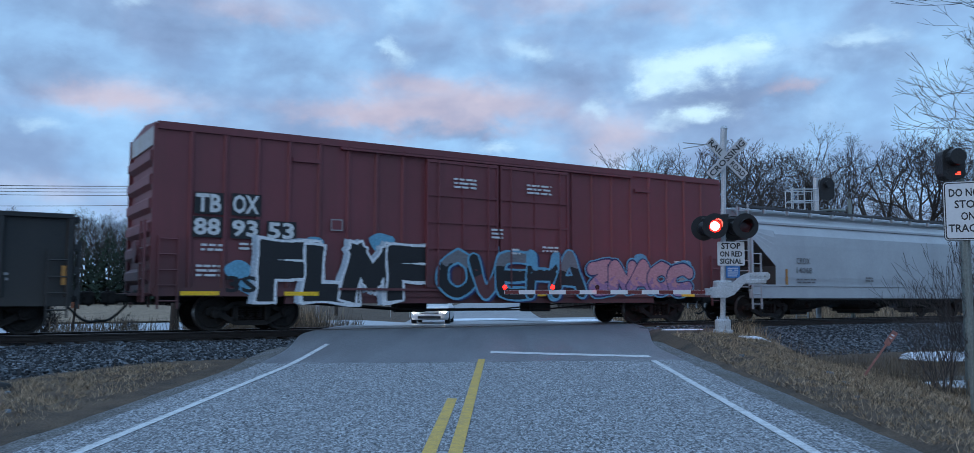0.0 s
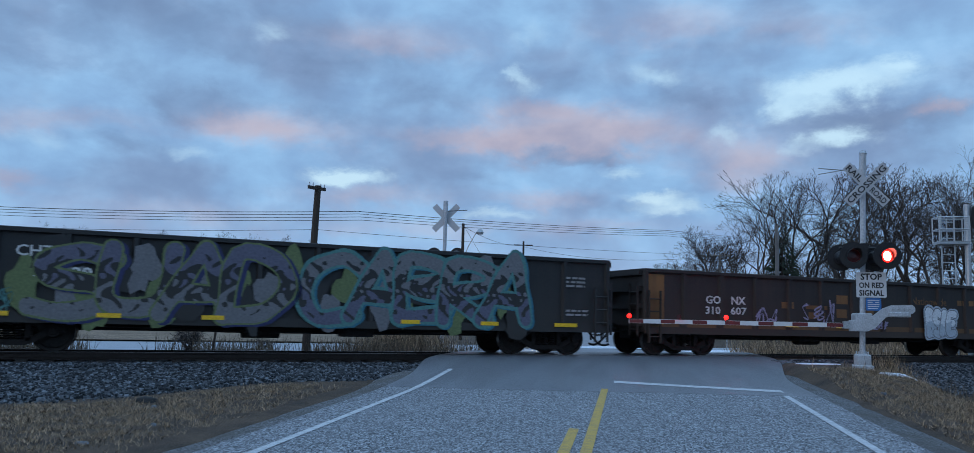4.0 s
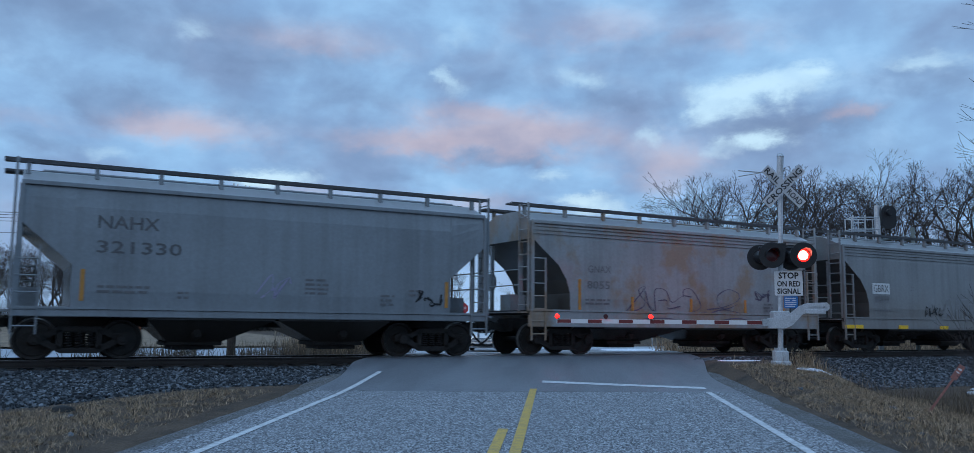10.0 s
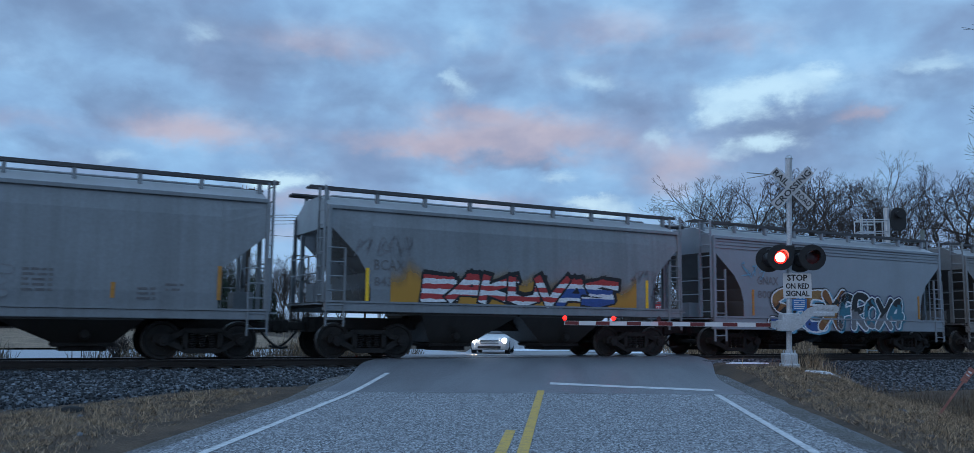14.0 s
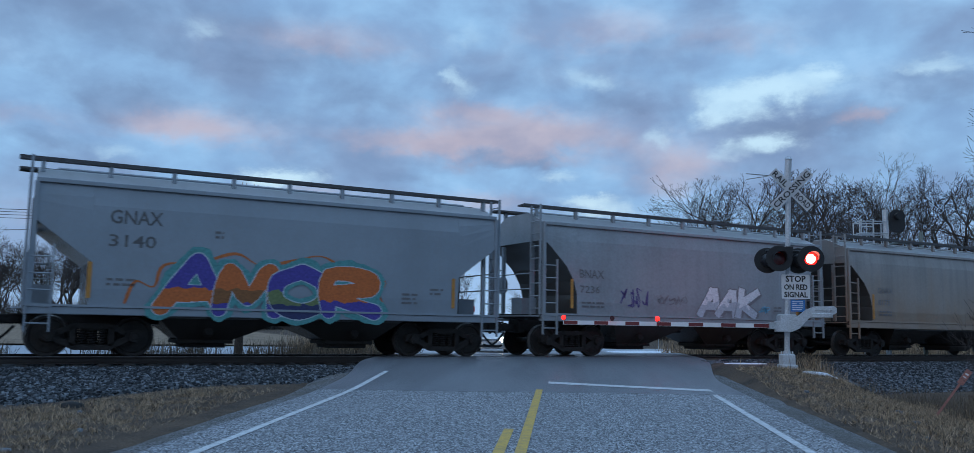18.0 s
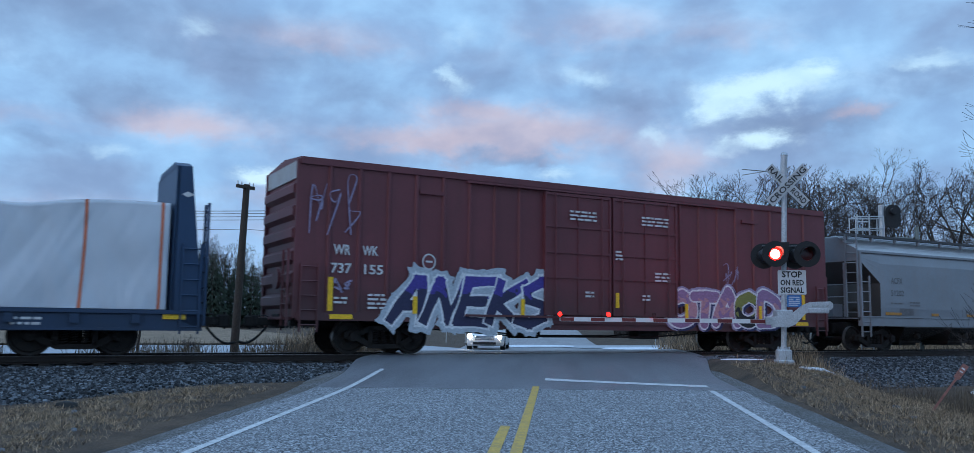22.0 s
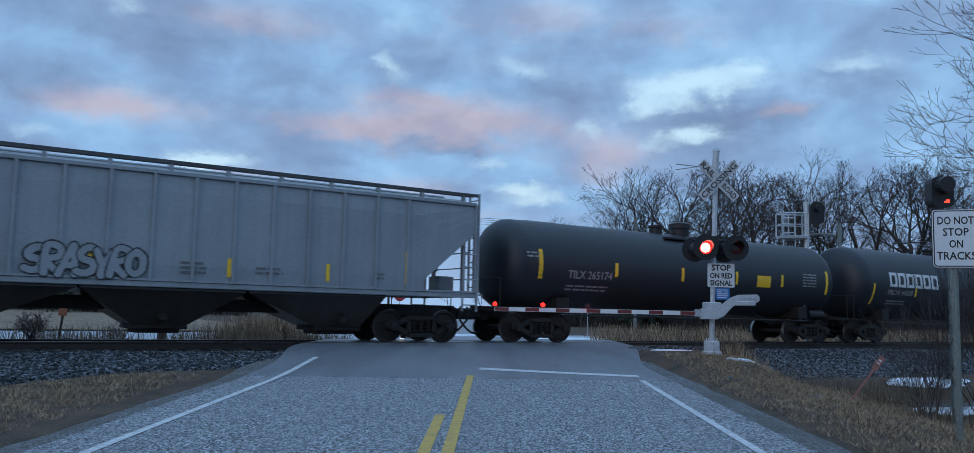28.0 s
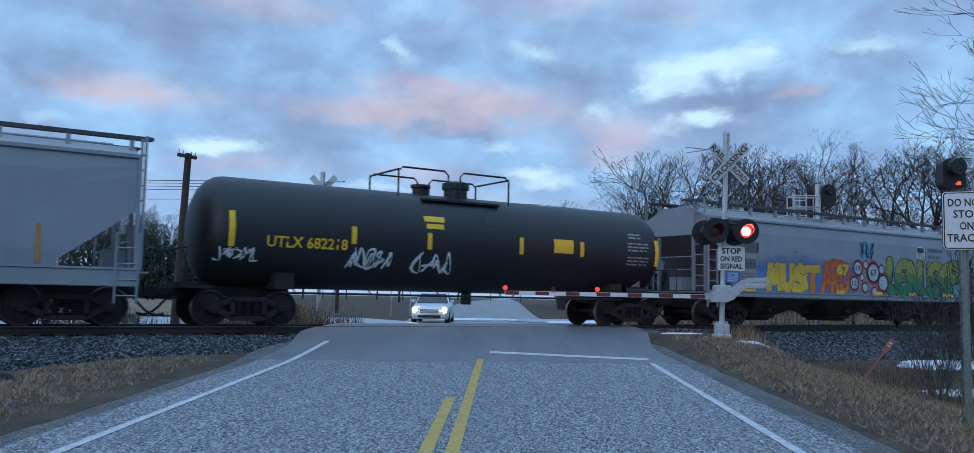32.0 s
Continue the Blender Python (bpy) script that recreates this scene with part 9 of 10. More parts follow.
def flake(name, x, y, rx, ry, z, material, label, seed, turn=0.0, thick=0.03):
    bm = bmesh.new()
    n = 26
    c, s_ = math.cos(turn), math.sin(turn)
    ring = []
    for i in range(n):
        a = 2 * math.pi * i / n
        k = 1 + 0.35 * noise.noise((math.cos(a) * 1.5, math.sin(a) * 1.5, seed * 3.7)) + 0.14 * noise.noise((math.cos(a) * 4, math.sin(a) * 4, seed * 1.3))
        u, v = rx * k * math.cos(a), ry * k * math.sin(a)
        ring.append((x + u * c - v * s_, y + u * s_ + v * c))
    lo = [bm.verts.new((*p, z(*p) - 0.02)) for p in ring]
    hi = [bm.verts.new((x + (p[0] - x) * 0.93, y + (p[1] - y) * 0.93, z(*p) + thick)) for p in ring]
    mid = bm.verts.new((x, y, z(x, y) + thick * 1.3))
    for i in range(n):
        j = (i + 1) % n
        bm.faces.new((lo[i], lo[j], hi[j], hi[i]))
        bm.faces.new((hi[i], hi[j], mid))
    return tagged(part(name, bm, material, smooth=True), label, kind="structure")


flat = lambda x, y: -0.06
flake("ditch_ice", 10.0, 17.9, 1.5, 0.7, flat, ICE, "grey ice on the ditch", 1, 0.5, 0.01)
flake("ditch_snow", 12.7, 24.6, 1.15, 0.95, flat, SNOW, "patch of old snow on the ditch ice", 2, 0.6)
flake("ditch_snow", 9.6, 17.2, 1.0, 0.55, flat, SNOW, "patch of old snow on the ditch ice", 3, 0.4)
flake("ditch_snow", 13.6, 26.2, 1.7, 0.7, flat, SNOW, "patch of old snow on the ditch ice", 4, 0.6)
flake("verge_snow", 5.6, 25.0, 0.75, 0.3, lambda x, y: max(ground_z(x, y), 0.62), SNOW, "thin patch of old snow near the signal", 5, 0.5, 0.015)
flake("verge_snow", 6.9, 21.6, 0.9, 0.22, lambda x, y: ground_z(x, y) + 0.01, SNOW, "thin patch of old snow near the signal", 6, 0.3, 0.015)
flake("verge_snow", 8.0, 22.2, 0.6, 0.2, lambda x, y: ground_z(x, y) + 0.01, SNOW, "thin patch of old snow near the signal", 7, 0.3, 0.015)
for k, (s, q, a) in enumerate(((31, 36, 3.5), (40, 37, 4.0), (52, 40, 5.0), (26, 40.5, 2.5), (66, 42, 6.0))):
    x, y = track_xy(s, q)
    flake("far_snow", x, y, a, 1.2, lambda x, y: 0.41, SNOW, "patch of snow beyond the track", 10 + k, TURN, 0.04)
flake("black_lump", -7.1, 13.0, 0.17, 0.14, lambda x, y: ballast_z(x, y) + 0.06, HOSE, "black lump of rubber on the ballast", 3, 0, 0.12)
rnd = random.Random(12)
for k in range(11):
    x = rnd.choice((rnd.uniform(-9, -4.7), rnd.uniform(5.0, 7.5)))
    y = rnd.uniform(8, 19)
    if across(x, y) > 14:
        continue
    flake("litter_stone", x, y, rnd.uniform(0.03, 0.07), rnd.uniform(0.02, 0.05), lambda x, y: ground_z(x, y) + 0.01, STONE, "small grey stone on the verge", k, rnd.uniform(0, 3), 0.02)

# ---- the waiting car ----
def sedan(x, y, z):
    car = thing("car", pose(x, y, z), "silver-white saloon car waiting with its headlights on", "car")
    BODY = paint("car_white", (0.60, 0.61, 0.62), 0.3, 0.2, dirt=(0.4, 0.4, 0.4), amount=0.15, bump=0)
    GLASS = paint("dark_glass", (0.02, 0.025, 0.03), 0.08, amount=0.0, bump=0)
    CHROME = paint("chrome", (0.6, 0.6, 0.62), 0.15, 1.0, amount=0.1, bump=0)
    bm = bmesh.new()
    # sections from nose to tail: y, half width, sill, shoulder
    rows = []
    for yy, w, z0, z1 in ((0.0, 0.62, 0.30, 0.62), (0.10, 0.80, 0.24, 0.70), (0.35, 0.88, 0.20, 0.78), (1.1, 0.91, 0.20, 0.90), (1.6, 0.92, 0.20, 0.95), (3.6, 0.92, 0.20, 0.98), (4.5, 0.88, 0.24, 0.95), (4.8, 0.74, 0.34, 0.85)):
        pts = [(-w * 0.94, z0), (-w, z0 + 0.15), (-w, z1 - 0.16), (-w * 0.9, z1 - 0.03), (-w * 0.5, z1), (w * 0.5, z1), (w * 0.9, z1 - 0.03), (w, z1 - 0.16), (w, z0 + 0.15), (w * 0.94, z0)]
        rows.append([bm.verts.new((px, yy, pz)) for px, pz in pts])
    for a, b in zip(rows, rows[1:]):
        for i in range(len(a)):
            j = (i + 1) % len(a)
            bm.faces.new((a[i], a[j], b[j], b[i]))
    bm.faces.new(rows[0][::-1])
    bm.faces.new(rows[-1])
    bmesh.ops.recalc_face_normals(bm, faces=bm.faces[:])
    part("body", bm, BODY, car, smooth=True)
    bm = bmesh.new()
    prism(bm, [(1.55, 0.92), (2.35, 1.40), (2.7, 1.45), (3.4, 1.43), (4.2, 0.95)], "x", -0.68, 0.68)
    for v in bm.verts:
        if v.co.z < 1.0:
            v.co.x *= 1.2
    part("cabin", bm, BODY, car)
    bm = bmesh.new()
    vs = [bm.verts.new(c) for c in ((-0.76, 1.58, 0.955), (0.76, 1.58, 0.955), (0.62, 2.30, 1.385), (-0.62, 2.30, 1.385))]
    ws = [bm.verts.new(Vector(v.co) + Vector((0, -0.02, 0.012))) for v in vs]
    bm.faces.new(ws)
    for i in range(4):
        j = (i + 1) % 4
        bm.faces.new((vs[i], vs[j], ws[j], ws[i]))
    part("windscreen", bm, GLASS, car)
    for sgn in (-1, 1):
        bm = bmesh.new()
        prism(bm, [(1.85, 0.98), (2.42, 1.34), (3.3, 1.36), (3.9, 0.99)], "x", sgn * 0.70, sgn * 0.80)
        part("side_window", bm, GLASS, car)
        bm = bmesh.new()
        box(bm, sgn * 0.95 - 0.1, sgn * 0.95 + 0.1, 1.7, 1.82, 0.96, 1.1, bevel=0.03)
        part("door_mirror", bm, BODY, car)
        for yy in (0.95, 3.75):
            bm = bmesh.new()
            lathe(bm, [(0.2, -0.11), (0.31, -0.11), (0.33, -0.07), (0.33, 0.07), (0.31, 0.11), (0.2, 0.11)], "x", 20)
            w = part("wheel", bm, HOSE, car, m=pose(sgn * 0.80, yy, 0.33))
            bm = bmesh.new()
            lathe(bm, [(0.03, sgn * 0.10), (0.21, sgn * 0.115), (0.21, sgn * 0.09)], "x", 16)
            part("rim", bm, CHROME, w)
        bm = bmesh.new()
        box(bm, sgn * 0.66 - 0.17, sgn * 0.66 + 0.17, 0.06, 0.35, 0.56, 0.72, bevel=0.04)
        hl = part("headlight", bm, CHROME, car)
        bm = bmesh.new()
        lathe(bm, [(0.11, 0.06), (0.09, 0.02), (0.02, 0.0)], "y", 14, origin=(sgn * 0.70, 0, 0.65))
        part("headlight_lens", bm, HEADGLOW, hl, "lit headlamp")
        bm = bmesh.new()
        lathe(bm, [(0.05, 0.08), (0.02, 0.06)], "y", 10, origin=(sgn * 0.62, 0, 0.36))
        part("fog_lamp", bm, CHROME, car)
    bm = bmesh.new()
    for k in range(3):
        box(bm, -0.44, 0.44, -0.025, 0.06, 0.50 + k * 0.065, 0.535 + k * 0.065, bevel=0.008)
    part("grille", bm, CHROME, car)
    bm = bmesh.new()
    box(bm, -0.55, 0.55, -0.02, 0.1, 0.27, 0.40, bevel=0.03)
    part("air_intake", bm, BLACK, car)
    bm = bmesh.new()
    box(bm, -0.15, 0.15, -0.035, 0.0, 0.42, 0.49)
    part("plate_holder", bm, BODY, car)
    return car


sedan(-3.0, 40.3, 0.372)

# ---- trees and brush ----
def branch_tree(name, seed, r0=0.016, depth=8, first=0.24, shrink=0.82, fork=(16, 40), fine=0.0011, stems=1, gnarl=0.13, lift=0.09):
    """A bare tree of unit scale that forks again and again: trunk and limbs in one mesh, the twigs in another."""
    rnd = random.Random(seed)
    wood, twig = ([], []), ([], [])

    def seg(store, a, b, ra, rb, n):
        v, f = store
        d = (b - a).normalized()
        x = d.orthogonal().normalized()
        y = d.cross(x)
        k = len(v)
        for p, r in ((a, ra), (b, rb)):
            for i in range(n):
                t = 2 * math.pi * i / n
                v.append(p + x * math.cos(t) * r + y * math.sin(t) * r)
        for i in range(n):
            j = (i + 1) % n
            f.append((k + i, k + j, k + n + j, k + n + i))

    def bent(d, low, high):
        side = d.orthogonal().normalized()
        side.rotate(Matrix.Rotation(rnd.uniform(0, 2 * math.pi), 3, d))
        a = radians(rnd.uniform(low, high))
        return (d * math.cos(a) + side * math.sin(a)).normalized()

    def grow(p, d, length, r, level):
        n_seg = 4 if level < 2 else (3 if level < 6 else 2)
        for k in range(n_seg):
            jit = gnarl * (0.4 if level == 0 else 1)
            d = (d + Vector((rnd.gauss(0, jit), rnd.gauss(0, jit), rnd.gauss(0, jit) + lift * (level > 0)))).normalized()
            q = p + d * length / n_seg
            ra, rb = r * (1 - 0.32 * k / n_seg), r * (1 - 0.32 * (k + 1) / n_seg)
            seg(wood if level < 4 else twig, p, q, max(ra, fine), max(rb, fine), 7 if level == 0 else (5 if level < 3 else 3))
            p = q
            if level >= 1 and k < n_seg - 1 and level + 2 < depth and rnd.random() < 0.25:
                grow(p, bent(d, 35, 70), length * rnd.uniform(0.4, 0.7), r * 0.4, level + 2)
        if level + 1 >= depth:
            return
        for k in range(3 if rnd.random() < (0.5 if level < 2 else 0.22) else 2):
            grow(p, bent(d, *fork), length * shrink * rnd.uniform(0.7, 1.12), r * rnd.uniform(0.56, 0.74), level + 1)

    for k in range(stems):
        d = Vector((0, 0, 1)) if stems == 1 else Vector((rnd.gauss(0, 0.45), rnd.gauss(0, 0.45), 1)).normalized()
        grow(Vector((rnd.gauss(0, 0.05) * (stems > 1), rnd.gauss(0, 0.05) * (stems > 1), -0.02)), d, first * rnd.uniform(0.7, 1.2) if stems > 1 else first, r0, 0 if stems == 1 else 2)
    out = []
    for nm, (v, f) in (("trunk", wood), ("crown", twig)):
        me = bpy.data.meshes.new(name + "_" + nm)
        me.from_pydata([tuple(q) for q in v], [], f)
        out.append(me)
    return out, max(q.z for q in wood[0] + twig[0])


TREES = [branch_tree("oak%d" % k, 100 + k, 0.019, 10, 0.34 + 0.05 * (k % 3), 0.765, (15, 38), 0.0006, 1, 0.085, 0.035) for k in range(7)]


def plant(k, x, y, z, height, turn, label, wide=1.0, group="bare trees"):
    (trunk, crown), top = TREES[k % len(TREES)]
    f = height / top
    t = thing("bare_tree", pose(x, y, z + rise(across(x, y)), 0, 0, turn), label, "tree", group)
    t.scale = (f * wide, f * wide, f)
    put("trunk", trunk, BARK, t)
    put("crown", crown, TWIG, t)
    return t


rnd = random.Random(77)


def polar(az, dist):
    a = radians(az)
    return (0.56 + dist * math.sin(a), dist * math.cos(a))


def wood_el(az):
    """How high the woods stand over the horizon, in degrees, by heading."""
    return float(np.interp(az, [3.0, 4.5, 8.2, 12, 16, 22, 26, 30, 40, 60], [4.6, 6.6, 8.8, 9.9, 11.0, 10.4, 9.9, 9.6, 9.5, 9.5]))


az = 3.2
k = 0
while az < 60:
    # a tall tree at the edge, a lower one behind it, and young growth
    for row in range(3):
        a = az + rnd.uniform(-0.6, 0.6) + (0.0, 0.7, 1.4)[row]
        dist = (112 if a < 7 else 92) + row * 8 + rnd.uniform(-4, 4) - max(0, a - 20) * 0.5
        x, y = polar(a, dist)
        el = wood_el(a) * (rnd.uniform(0.92, 1.08), rnd.uniform(0.55, 0.85), rnd.uniform(0.35, 0.55))[row]
        plant(k, x, y, 0.3, 1.3 - rise(across(x, y)) + dist * math.tan(radians(el)), rnd.uniform(0, 360), "bare winter tree at the edge of the woods", rnd.uniform(1.05, 1.35) if row == 0 else rnd.uniform(0.8, 1.1), "trees of the woods")
        k += 1
    az += 1.65 if az < 34 else 4.5
for a, dist, el in ((-44, 70, 5.2), (-41, 85, 4.8), (-38, 90, 5.0), (-35, 80, 4.6), (-33, 100, 4.9), (-31, 95, 4.4), (-29, 110, 4.2), (-27.5, 90, 4.0), (-20, 120, 4.4), (-18.5, 105, 4.6), (-17, 120, 4.2), (-15.8, 130, 3.6),
                    (-13.3, 120, 4.6), (-8.5, 140, 3.4), (-6.8, 150, 3.7), (-3.2, 170, 2.9), (-24, 115, 4.4), (-22, 125, 4.3), (-12, 150, 2.6), (-10.5, 160, 2.4), (-1, 180, 2.0), (1, 170, 2.6)):
    x, y = polar(a, dist)
    plant(k, x, y, 0.3, 1.3 - rise(across(x, y)) + dist * math.tan(radians(el)), rnd.uniform(0, 360), "distant bare tree beyond the field", 1.0, "distant trees")
    k += 1
# the bare woods behind the field
for j in range(100):
    a = -50 + j * 0.36 + rnd.uniform(-0.4, 0.4)
    dist = rnd.uniform(98, 135)
    x, y = polar(a, dist)
    el = (5.6 if a < -22 else 4.6) * rnd.uniform(0.6, 1.0) * (0.75 if a > -17 else 1)
    plant(k, x, y, 0.3, 1.3 - rise(across(x, y)) + dist * math.tan(radians(el)), rnd.uniform(0, 360), "distant bare tree beyond the field", rnd.uniform(0.9, 1.3), "distant trees")
    k += 1


def conifer_mesh(seed):
    rnd = random.Random(seed)
    v, f = [], []
    for i in range(900):
        h = rnd.random() ** 0.8
        r = 0.21 * (1 - h) ** 0.8 * rnd.uniform(0.35, 1.05) + 0.01
        a = rnd.uniform(0, 2 * math.pi)
        c = Vector((r * math.cos(a), r * math.sin(a), 0.06 + 0.94 * h))
        s = 0.035 * (1.15 - h)
        d = Vector((math.cos(a), math.sin(a), -0.35)) * s * 1.7
        w = Vector((-math.sin(a), math.cos(a), 0)) * s * 0.6
        b = len(v)
        v += [tuple(c - w), tuple(c + w), tuple(c + d), tuple(c + Vector((0, 0, s * 0.8)))]
        f += [(b, b + 1, b + 2), (b, b + 2, b + 3), (b + 1, b + 3, b + 2)]
    me = bpy.data.meshes.new("conifer")
    me.from_pydata(v, [], f)
    return me


CON = [conifer_mesh(k) for k in range(3)]
bm = bmesh.new()
tube(bm, (0, 0, -0.02), (0, 0, 0.95), 0.018, 0.003, 7)
CTR = bpy.data.meshes.new("conifer_trunk")
bm.to_mesh(CTR)
bm.free()
for a, dist, el in ((-27.2, 95, 3.3), (-26.4, 92, 3.9), (-25.6, 98, 3.4), (-24.9, 96, 4.2), (-24.0, 94, 3.9), (-23.3, 97, 4.3), (-22.6, 93, 4.5), (-21.9, 96, 4.2), (-21.0, 99, 4.4), (-20.2, 95, 3.7), (-19.4, 100, 3.1), (-28.3, 99, 2.9), (-30, 104, 2.6), (9.5, 88, 7.0)):
    x, y = polar(a, dist)
    h_ = 1.3 - rise(across(x, y)) + dist * math.tan(radians(el))
    t = thing("conifer", pose(x, y, 0.3 + rise(across(x, y)), 0, 0, rnd.uniform(0, 360)), "dark evergreen tree beyond the field", "tree", "evergreens")
    t.scale = (h_, h_, h_)
    put("trunk", CTR, BARK, t)
    put("crown", CON[k % 3], CONIFER, t)
    k += 1


def brush(name, count, place, tall, material, label, seed, wide=0.006, lean=0.35, bends=3):
    """Thin upright stems or blades, joined."""
    rnd = random.Random(seed)
    v, f = [], []
    made = 0
    while made < count:
        p = place(rnd)
        if p is None:
            continue
        made += 1
        h = tall * rnd.uniform(0.45, 1.15)
        a = rnd.uniform(0, 2 * math.pi)
        d = Vector((rnd.gauss(0, lean), rnd.gauss(0, lean), 1)).normalized()
        w = Vector((math.cos(a), math.sin(a), 0)) * wide
        q = Vector(p)
        b = len(v)
        for k in range(bends + 1):
            s = 1 - 0.85 * k / bends
            v += [tuple(q - w * s), tuple(q + w * s)]
            q = q + d * h / bends
            d = (d + Vector((rnd.gauss(0, lean * 0.6), rnd.gauss(0, lean * 0.6), -0.1 * k))).normalized()
        for k in range(bends):
            f.append((b + 2 * k, b + 2 * k + 1, b + 2 * k + 3, b + 2 * k + 2))
    me = bpy.data.meshes.new(name)
    me.from_pydata(v, [], f)
    return tagged(put(name, me, material), label, "grass", kind="stuff")


STRAW = island_paint("straw_blades", (0.045, 0.030, 0.020), (0.66, 0.465, 0.295), 1.7)
DEADWEED = island_paint("dead_weeds", (0.06, 0.045, 0.035), (0.20, 0.15, 0.10))


def right_verge(rnd):
    x, y = rnd.uniform(4.7, 9.6), rnd.uniform(6.5, 23)
    if across(x, y) > 15.6 or rnd.random() < (x - 4.6) * 0.04 or (x < 5.4 and rnd.random() < 0.55):
        return None
    if noise.noise((x * 2.3, y * 2.3, 8)) < -0.05 and rnd.random() < 0.75:
        return None
    return (x, y, ground_z(x, y) - 0.01)


def left_verge(rnd):
    x, y = rnd.uniform(-12, -4.75), rnd.uniform(5, 16)
    d = MID - across(x, y)
    if d < ballast_reach(along(x, y)) - 0.15 or (x > -5.3 and rnd.random() < 0.6):
        return None
    if noise.noise((x * 2.3, y * 2.3, 3)) < -0.02 and rnd.random() < 0.75:
        return None
    return (x, y, ground_z(x, y) - 0.01)


brush("verge_grass", 90000, right_verge, 0.13, STRAW, "short dry straw-coloured verge grass", 3, 0.0048, 1.5, 2)
brush("verge_grass", 62000, left_verge, 0.12, STRAW, "short dry straw-coloured verge grass", 4, 0.0048, 1.5, 2)


def by_mast(rnd):
    a, r = rnd.uniform(0, 6.28), abs(rnd.gauss(0, 0.55))
    x, y = MX + 0.75 + r * math.cos(a) * 1.3, MY + 0.25 + r * math.sin(a)
    return (x, y, ground_z(x, y))


def ditch_edge(rnd):
    x, y = rnd.uniform(7.4, 15), rnd.uniform(11, 23)
    if across(x, y) > 15.5 or noise.noise((x * 0.6, y * 0.6, 2)) < 0.0:
        return None
    return (x, y, ground_z(x, y))


def beyond(rnd):
    s, q = rnd.uniform(-30, 16), rnd.uniform(27.5, 32.5)
    p = on_track(s, q)
    if p.x > -4.8 or noise.noise((p.x * 0.25, p.y * 0.25, 4)) < 0.02:
        return None
    return (p.x, p.y, 0.3)


def beyond_right(rnd):
    s, q = rnd.uniform(24, 60), rnd.uniform(26.5, 36)
    p = on_track(s, q)
    if p.x < 5.5:
        return None
    return (p.x, p.y, 0.3)


def clump(rnd):
    return (-8.1 + rnd.gauss(0, 0.85), 32.8 + rnd.gauss(0, 0.6), 0.32)


brush("tall_grass", 420, by_mast, 0.42, STRAW, "tuft of tall dry grass around the signal base", 5, 0.008, 0.28)
brush("ditch_weeds", 5000, ditch_edge, 0.5, DEADWEED, "dead weeds along the ditch", 6, 0.006, 0.35)
brush("far_weeds", 7000, beyond, 0.75, DEADWEED, "dead weeds beyond the track", 7, 0.014, 0.3)
brush("far_weeds", 9000, beyond_right, 1.0, STRAW, "tall pale grass beyond the track", 8, 0.016, 0.3)
brush("grass_clump", 2600, clump, 1.1, STRAW, "grey-tan clump of dry grass beyond the track", 9, 0.012, 0.3)
THICKET = island_paint("thicket_stems", (0.018, 0.015, 0.014), (0.075, 0.06, 0.052))


def woods_floor(rnd):
    a = rnd.uniform(3.5, 52)
    x, y = polar(a, rnd.uniform(88, 112) - max(0, a - 20) * 0.5)
    return (x, y, 0.3 + rise(across(x, y)))


def field_edge(rnd):
    x, y = polar(rnd.uniform(-50, -16), rnd.uniform(98, 118))
    return (x, y, 0.3 + rise(across(x, y)))


brush("thicket", 26000, woods_floor, 6.0, THICKET, "dense bare thicket at the foot of the woods", 21, 0.028, 0.3, 4)
brush("thicket", 12000, field_edge, 3.2, THICKET, "dense bare thicket beyond the field", 22, 0.028, 0.3, 4)
for k, (x, y, h_, r, label) in enumerate(((-14.3, 27.6, 1.15, 0.7, "small dark leafless shrub beyond the track"), (-12.6, 29.8, 0.8, 0.5, "small dark leafless shrub beyond the track"))):
    (trunk, crown), top = branch_tree("shrub%d" % k, 300 + k, 0.02, 8, 0.3, 0.8, (18, 45), 0.004, 14)
    t = thing("shrub", pose(x, y, 0.3), label, "shrub", "shrubs")
    t.scale = (h_ / top * 1.3, h_ / top * 1.3, h_ / top)
    put("stem", trunk, TWIG, t)
    put("crown", crown, TWIG, t)

# the bare bushes by the sign, and the tree that reaches in from the side
for k, (x, y, h_, seed) in enumerate(((8.5, 13.6, 3.0, 401), (9.2, 14.6, 3.3, 402), (8.2, 15.6, 2.2, 403), (10.2, 15.2, 3.4, 404), (9.0, 12.6, 2.6, 405), (11.2, 17.0, 3.0, 406), (7.8, 14.5, 2.0, 407))):
    (trunk, crown), top = branch_tree("bush%d" % k, seed, 0.006, 8, 0.32, 0.8, (10, 32), 0.0011, 12, 0.08)
    t = thing("shrub", pose(x, y, ground_z(x, y)), "bare wiry bush beside the ditch", "shrub", "bare bushes")
    t.scale = (h_ / top,) * 3
    put("stem", trunk, TWIG, t)
    put("crown", crown, TWIG, t)
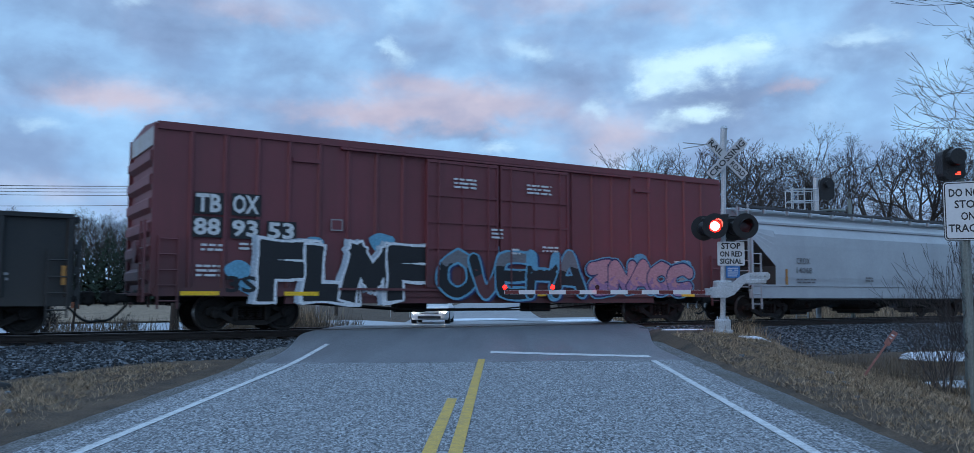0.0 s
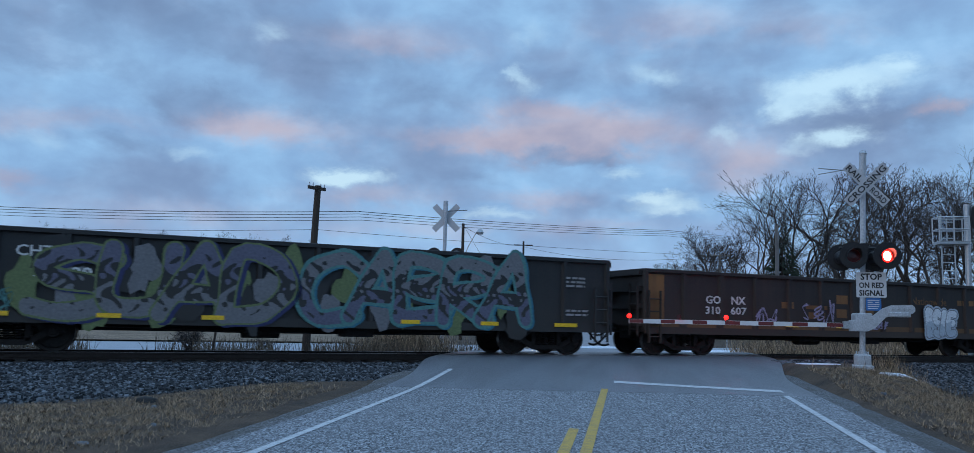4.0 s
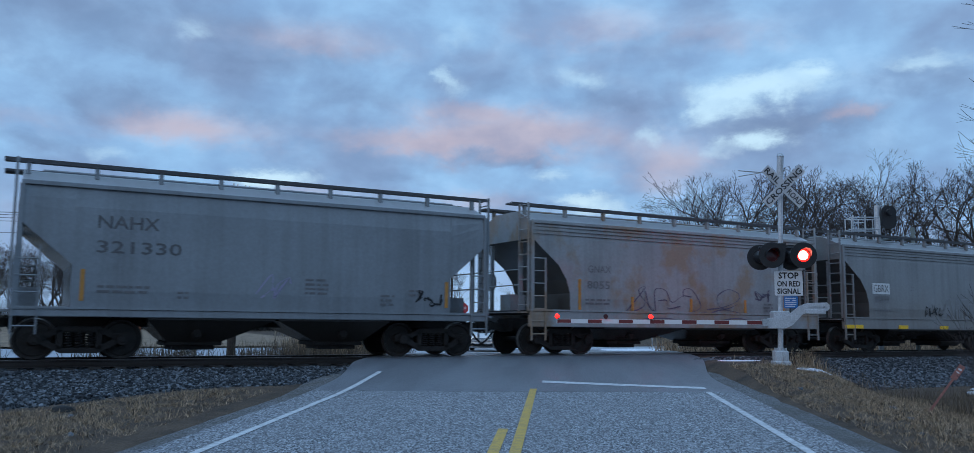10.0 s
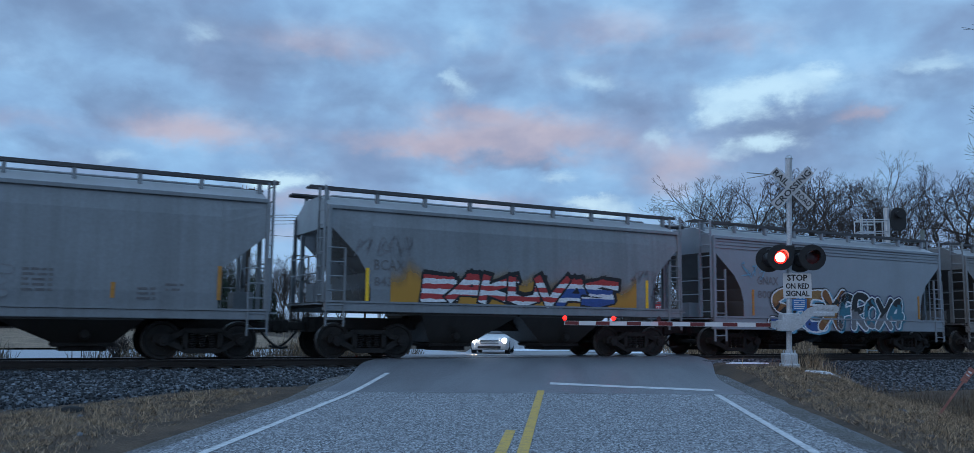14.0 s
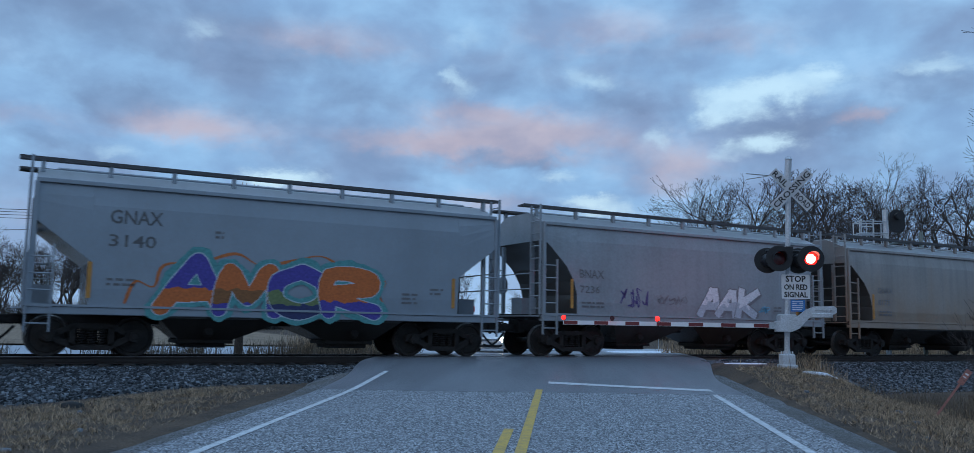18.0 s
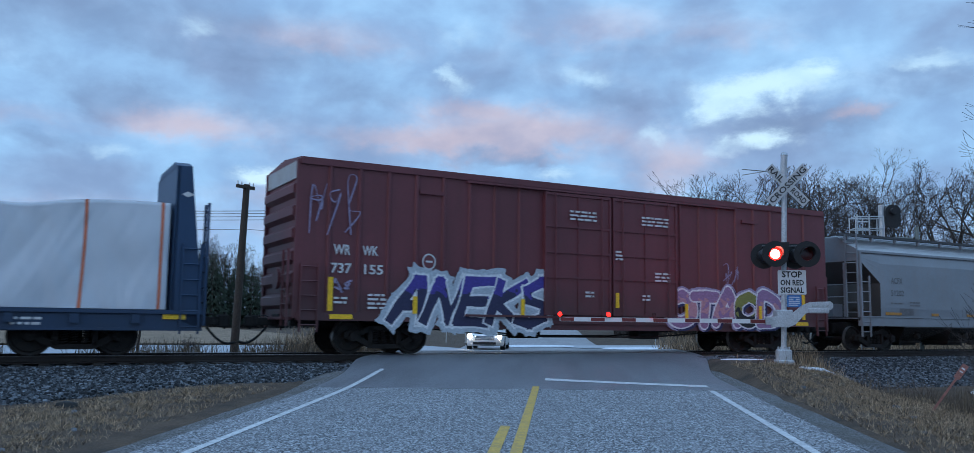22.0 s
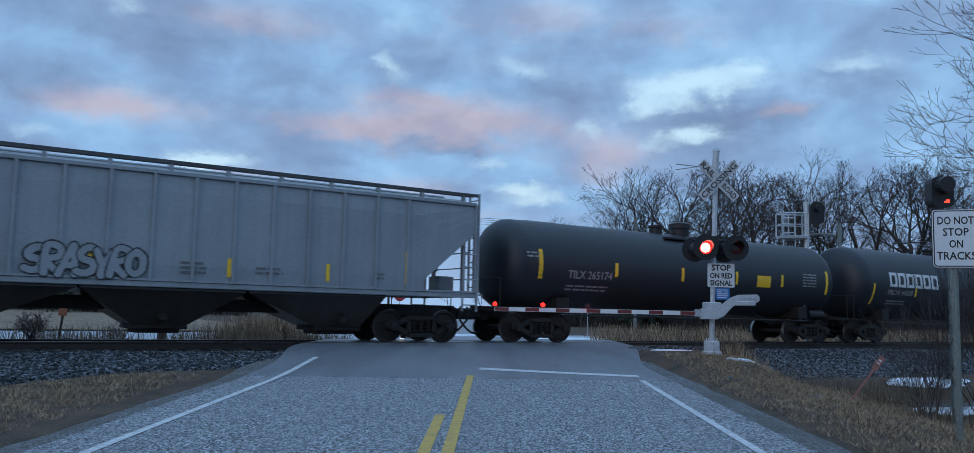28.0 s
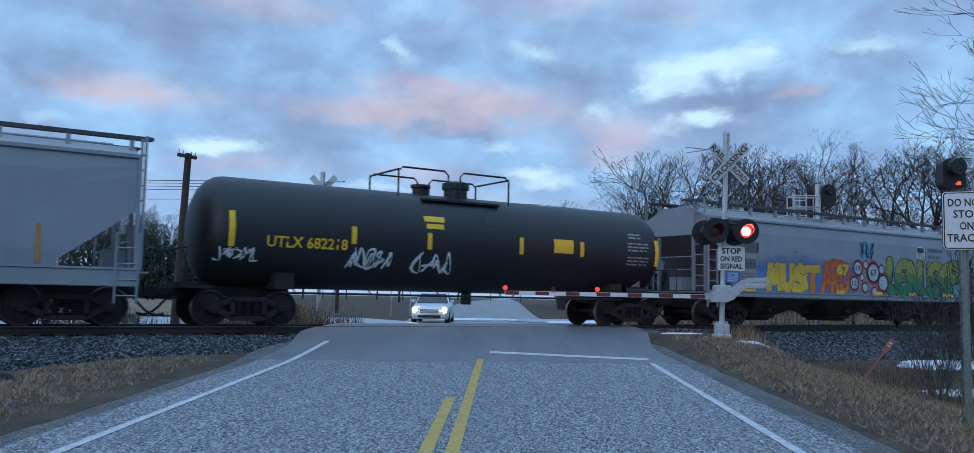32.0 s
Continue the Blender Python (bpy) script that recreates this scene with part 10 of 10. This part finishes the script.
for k, (x, y, h_, seed, turn) in enumerate(((11.2, 15.4, 10.0, 501, 20), (12.4, 13.0, 9.0, 503, 140), (13.2, 15.8, 10.0, 507, 60))):
    (trunk, crown), top = branch_tree("roadside%d" % k, seed, 0.012, 11, 0.20, 0.85, (14, 38), 0.00035, 1, 0.08, 0.07)
    t = thing("bare_tree", pose(x, y, ground_z(x, y), 0, 0, turn), "bare roadside tree with thin drooping twigs", "tree", "roadside trees")
    t.scale = (h_ / top * 1.25, h_ / top * 1.25, h_ / top)
    put("trunk", trunk, BARK, t)
    put("crown", crown, TWIG, t)

# ---- what moves ----
def gone(t):
    """Metres that the train has gone at t seconds: about 11.4 m/s, slowly braking."""
    return 11.4465 * t + 0.000346 * t * t - 0.000151 * t ** 3


def motions():
    times = [0.0] + [float(k) for k in range(1, 32)] + [CLIP]
    for car, mid, half in TRAIN:
        walk(car, [(t, pose(*on_track(mid + gone(t), MID, RAIL), 0, 0, math.degrees(TURN))) for t in times])
    centre = {car: (mid, half) for car, mid, half in TRAIN}
    for wheel, car, x in WHEELS:
        mid, half = centre[car]
        seen = [k for k in range(0, int(CLIP * FPS) + 1) if -12 < mid + gone(k / FPS) + half and mid + gone(k / FPS) - half < 46]
        keys = sorted({0, int(CLIP * FPS)} | set(seen))
        first, last = (seen[0], seen[-1]) if seen else (0, 0)
        walk(wheel, [(k / FPS, pose(x, 0, WR, 0, math.degrees(gone(min(max(k, first), last) / FPS) / WR) % 360, 0)) for k in keys])
    # the flashers: a period of 1.161 s, the two sides in turn
    half = 0.5805
    for lens, where, on_right in FLIPS:
        x, y, z, base = (*where, 0)[:4]
        rows, k = [], 0
        lit = not on_right
        rows.append((0.0, 0 if lit else 180))
        t = 0.3
        while t < CLIP - 0.2:
            lit = not lit
            a = rows[-1][1]
            d = -0.033 if lit else 0.02
            rows += [(t + d, a), (t + d + 0.033, a + 60), (t + d + 0.066, a + 120), (t + d + 0.1, a + 180)]
            t += half
        rows.append((CLIP, rows[-1][1]))
        walk(lens, [(tt, pose(x, y, z, 0, 0, (base + a) % 360)) for tt, a in rows])


motions()
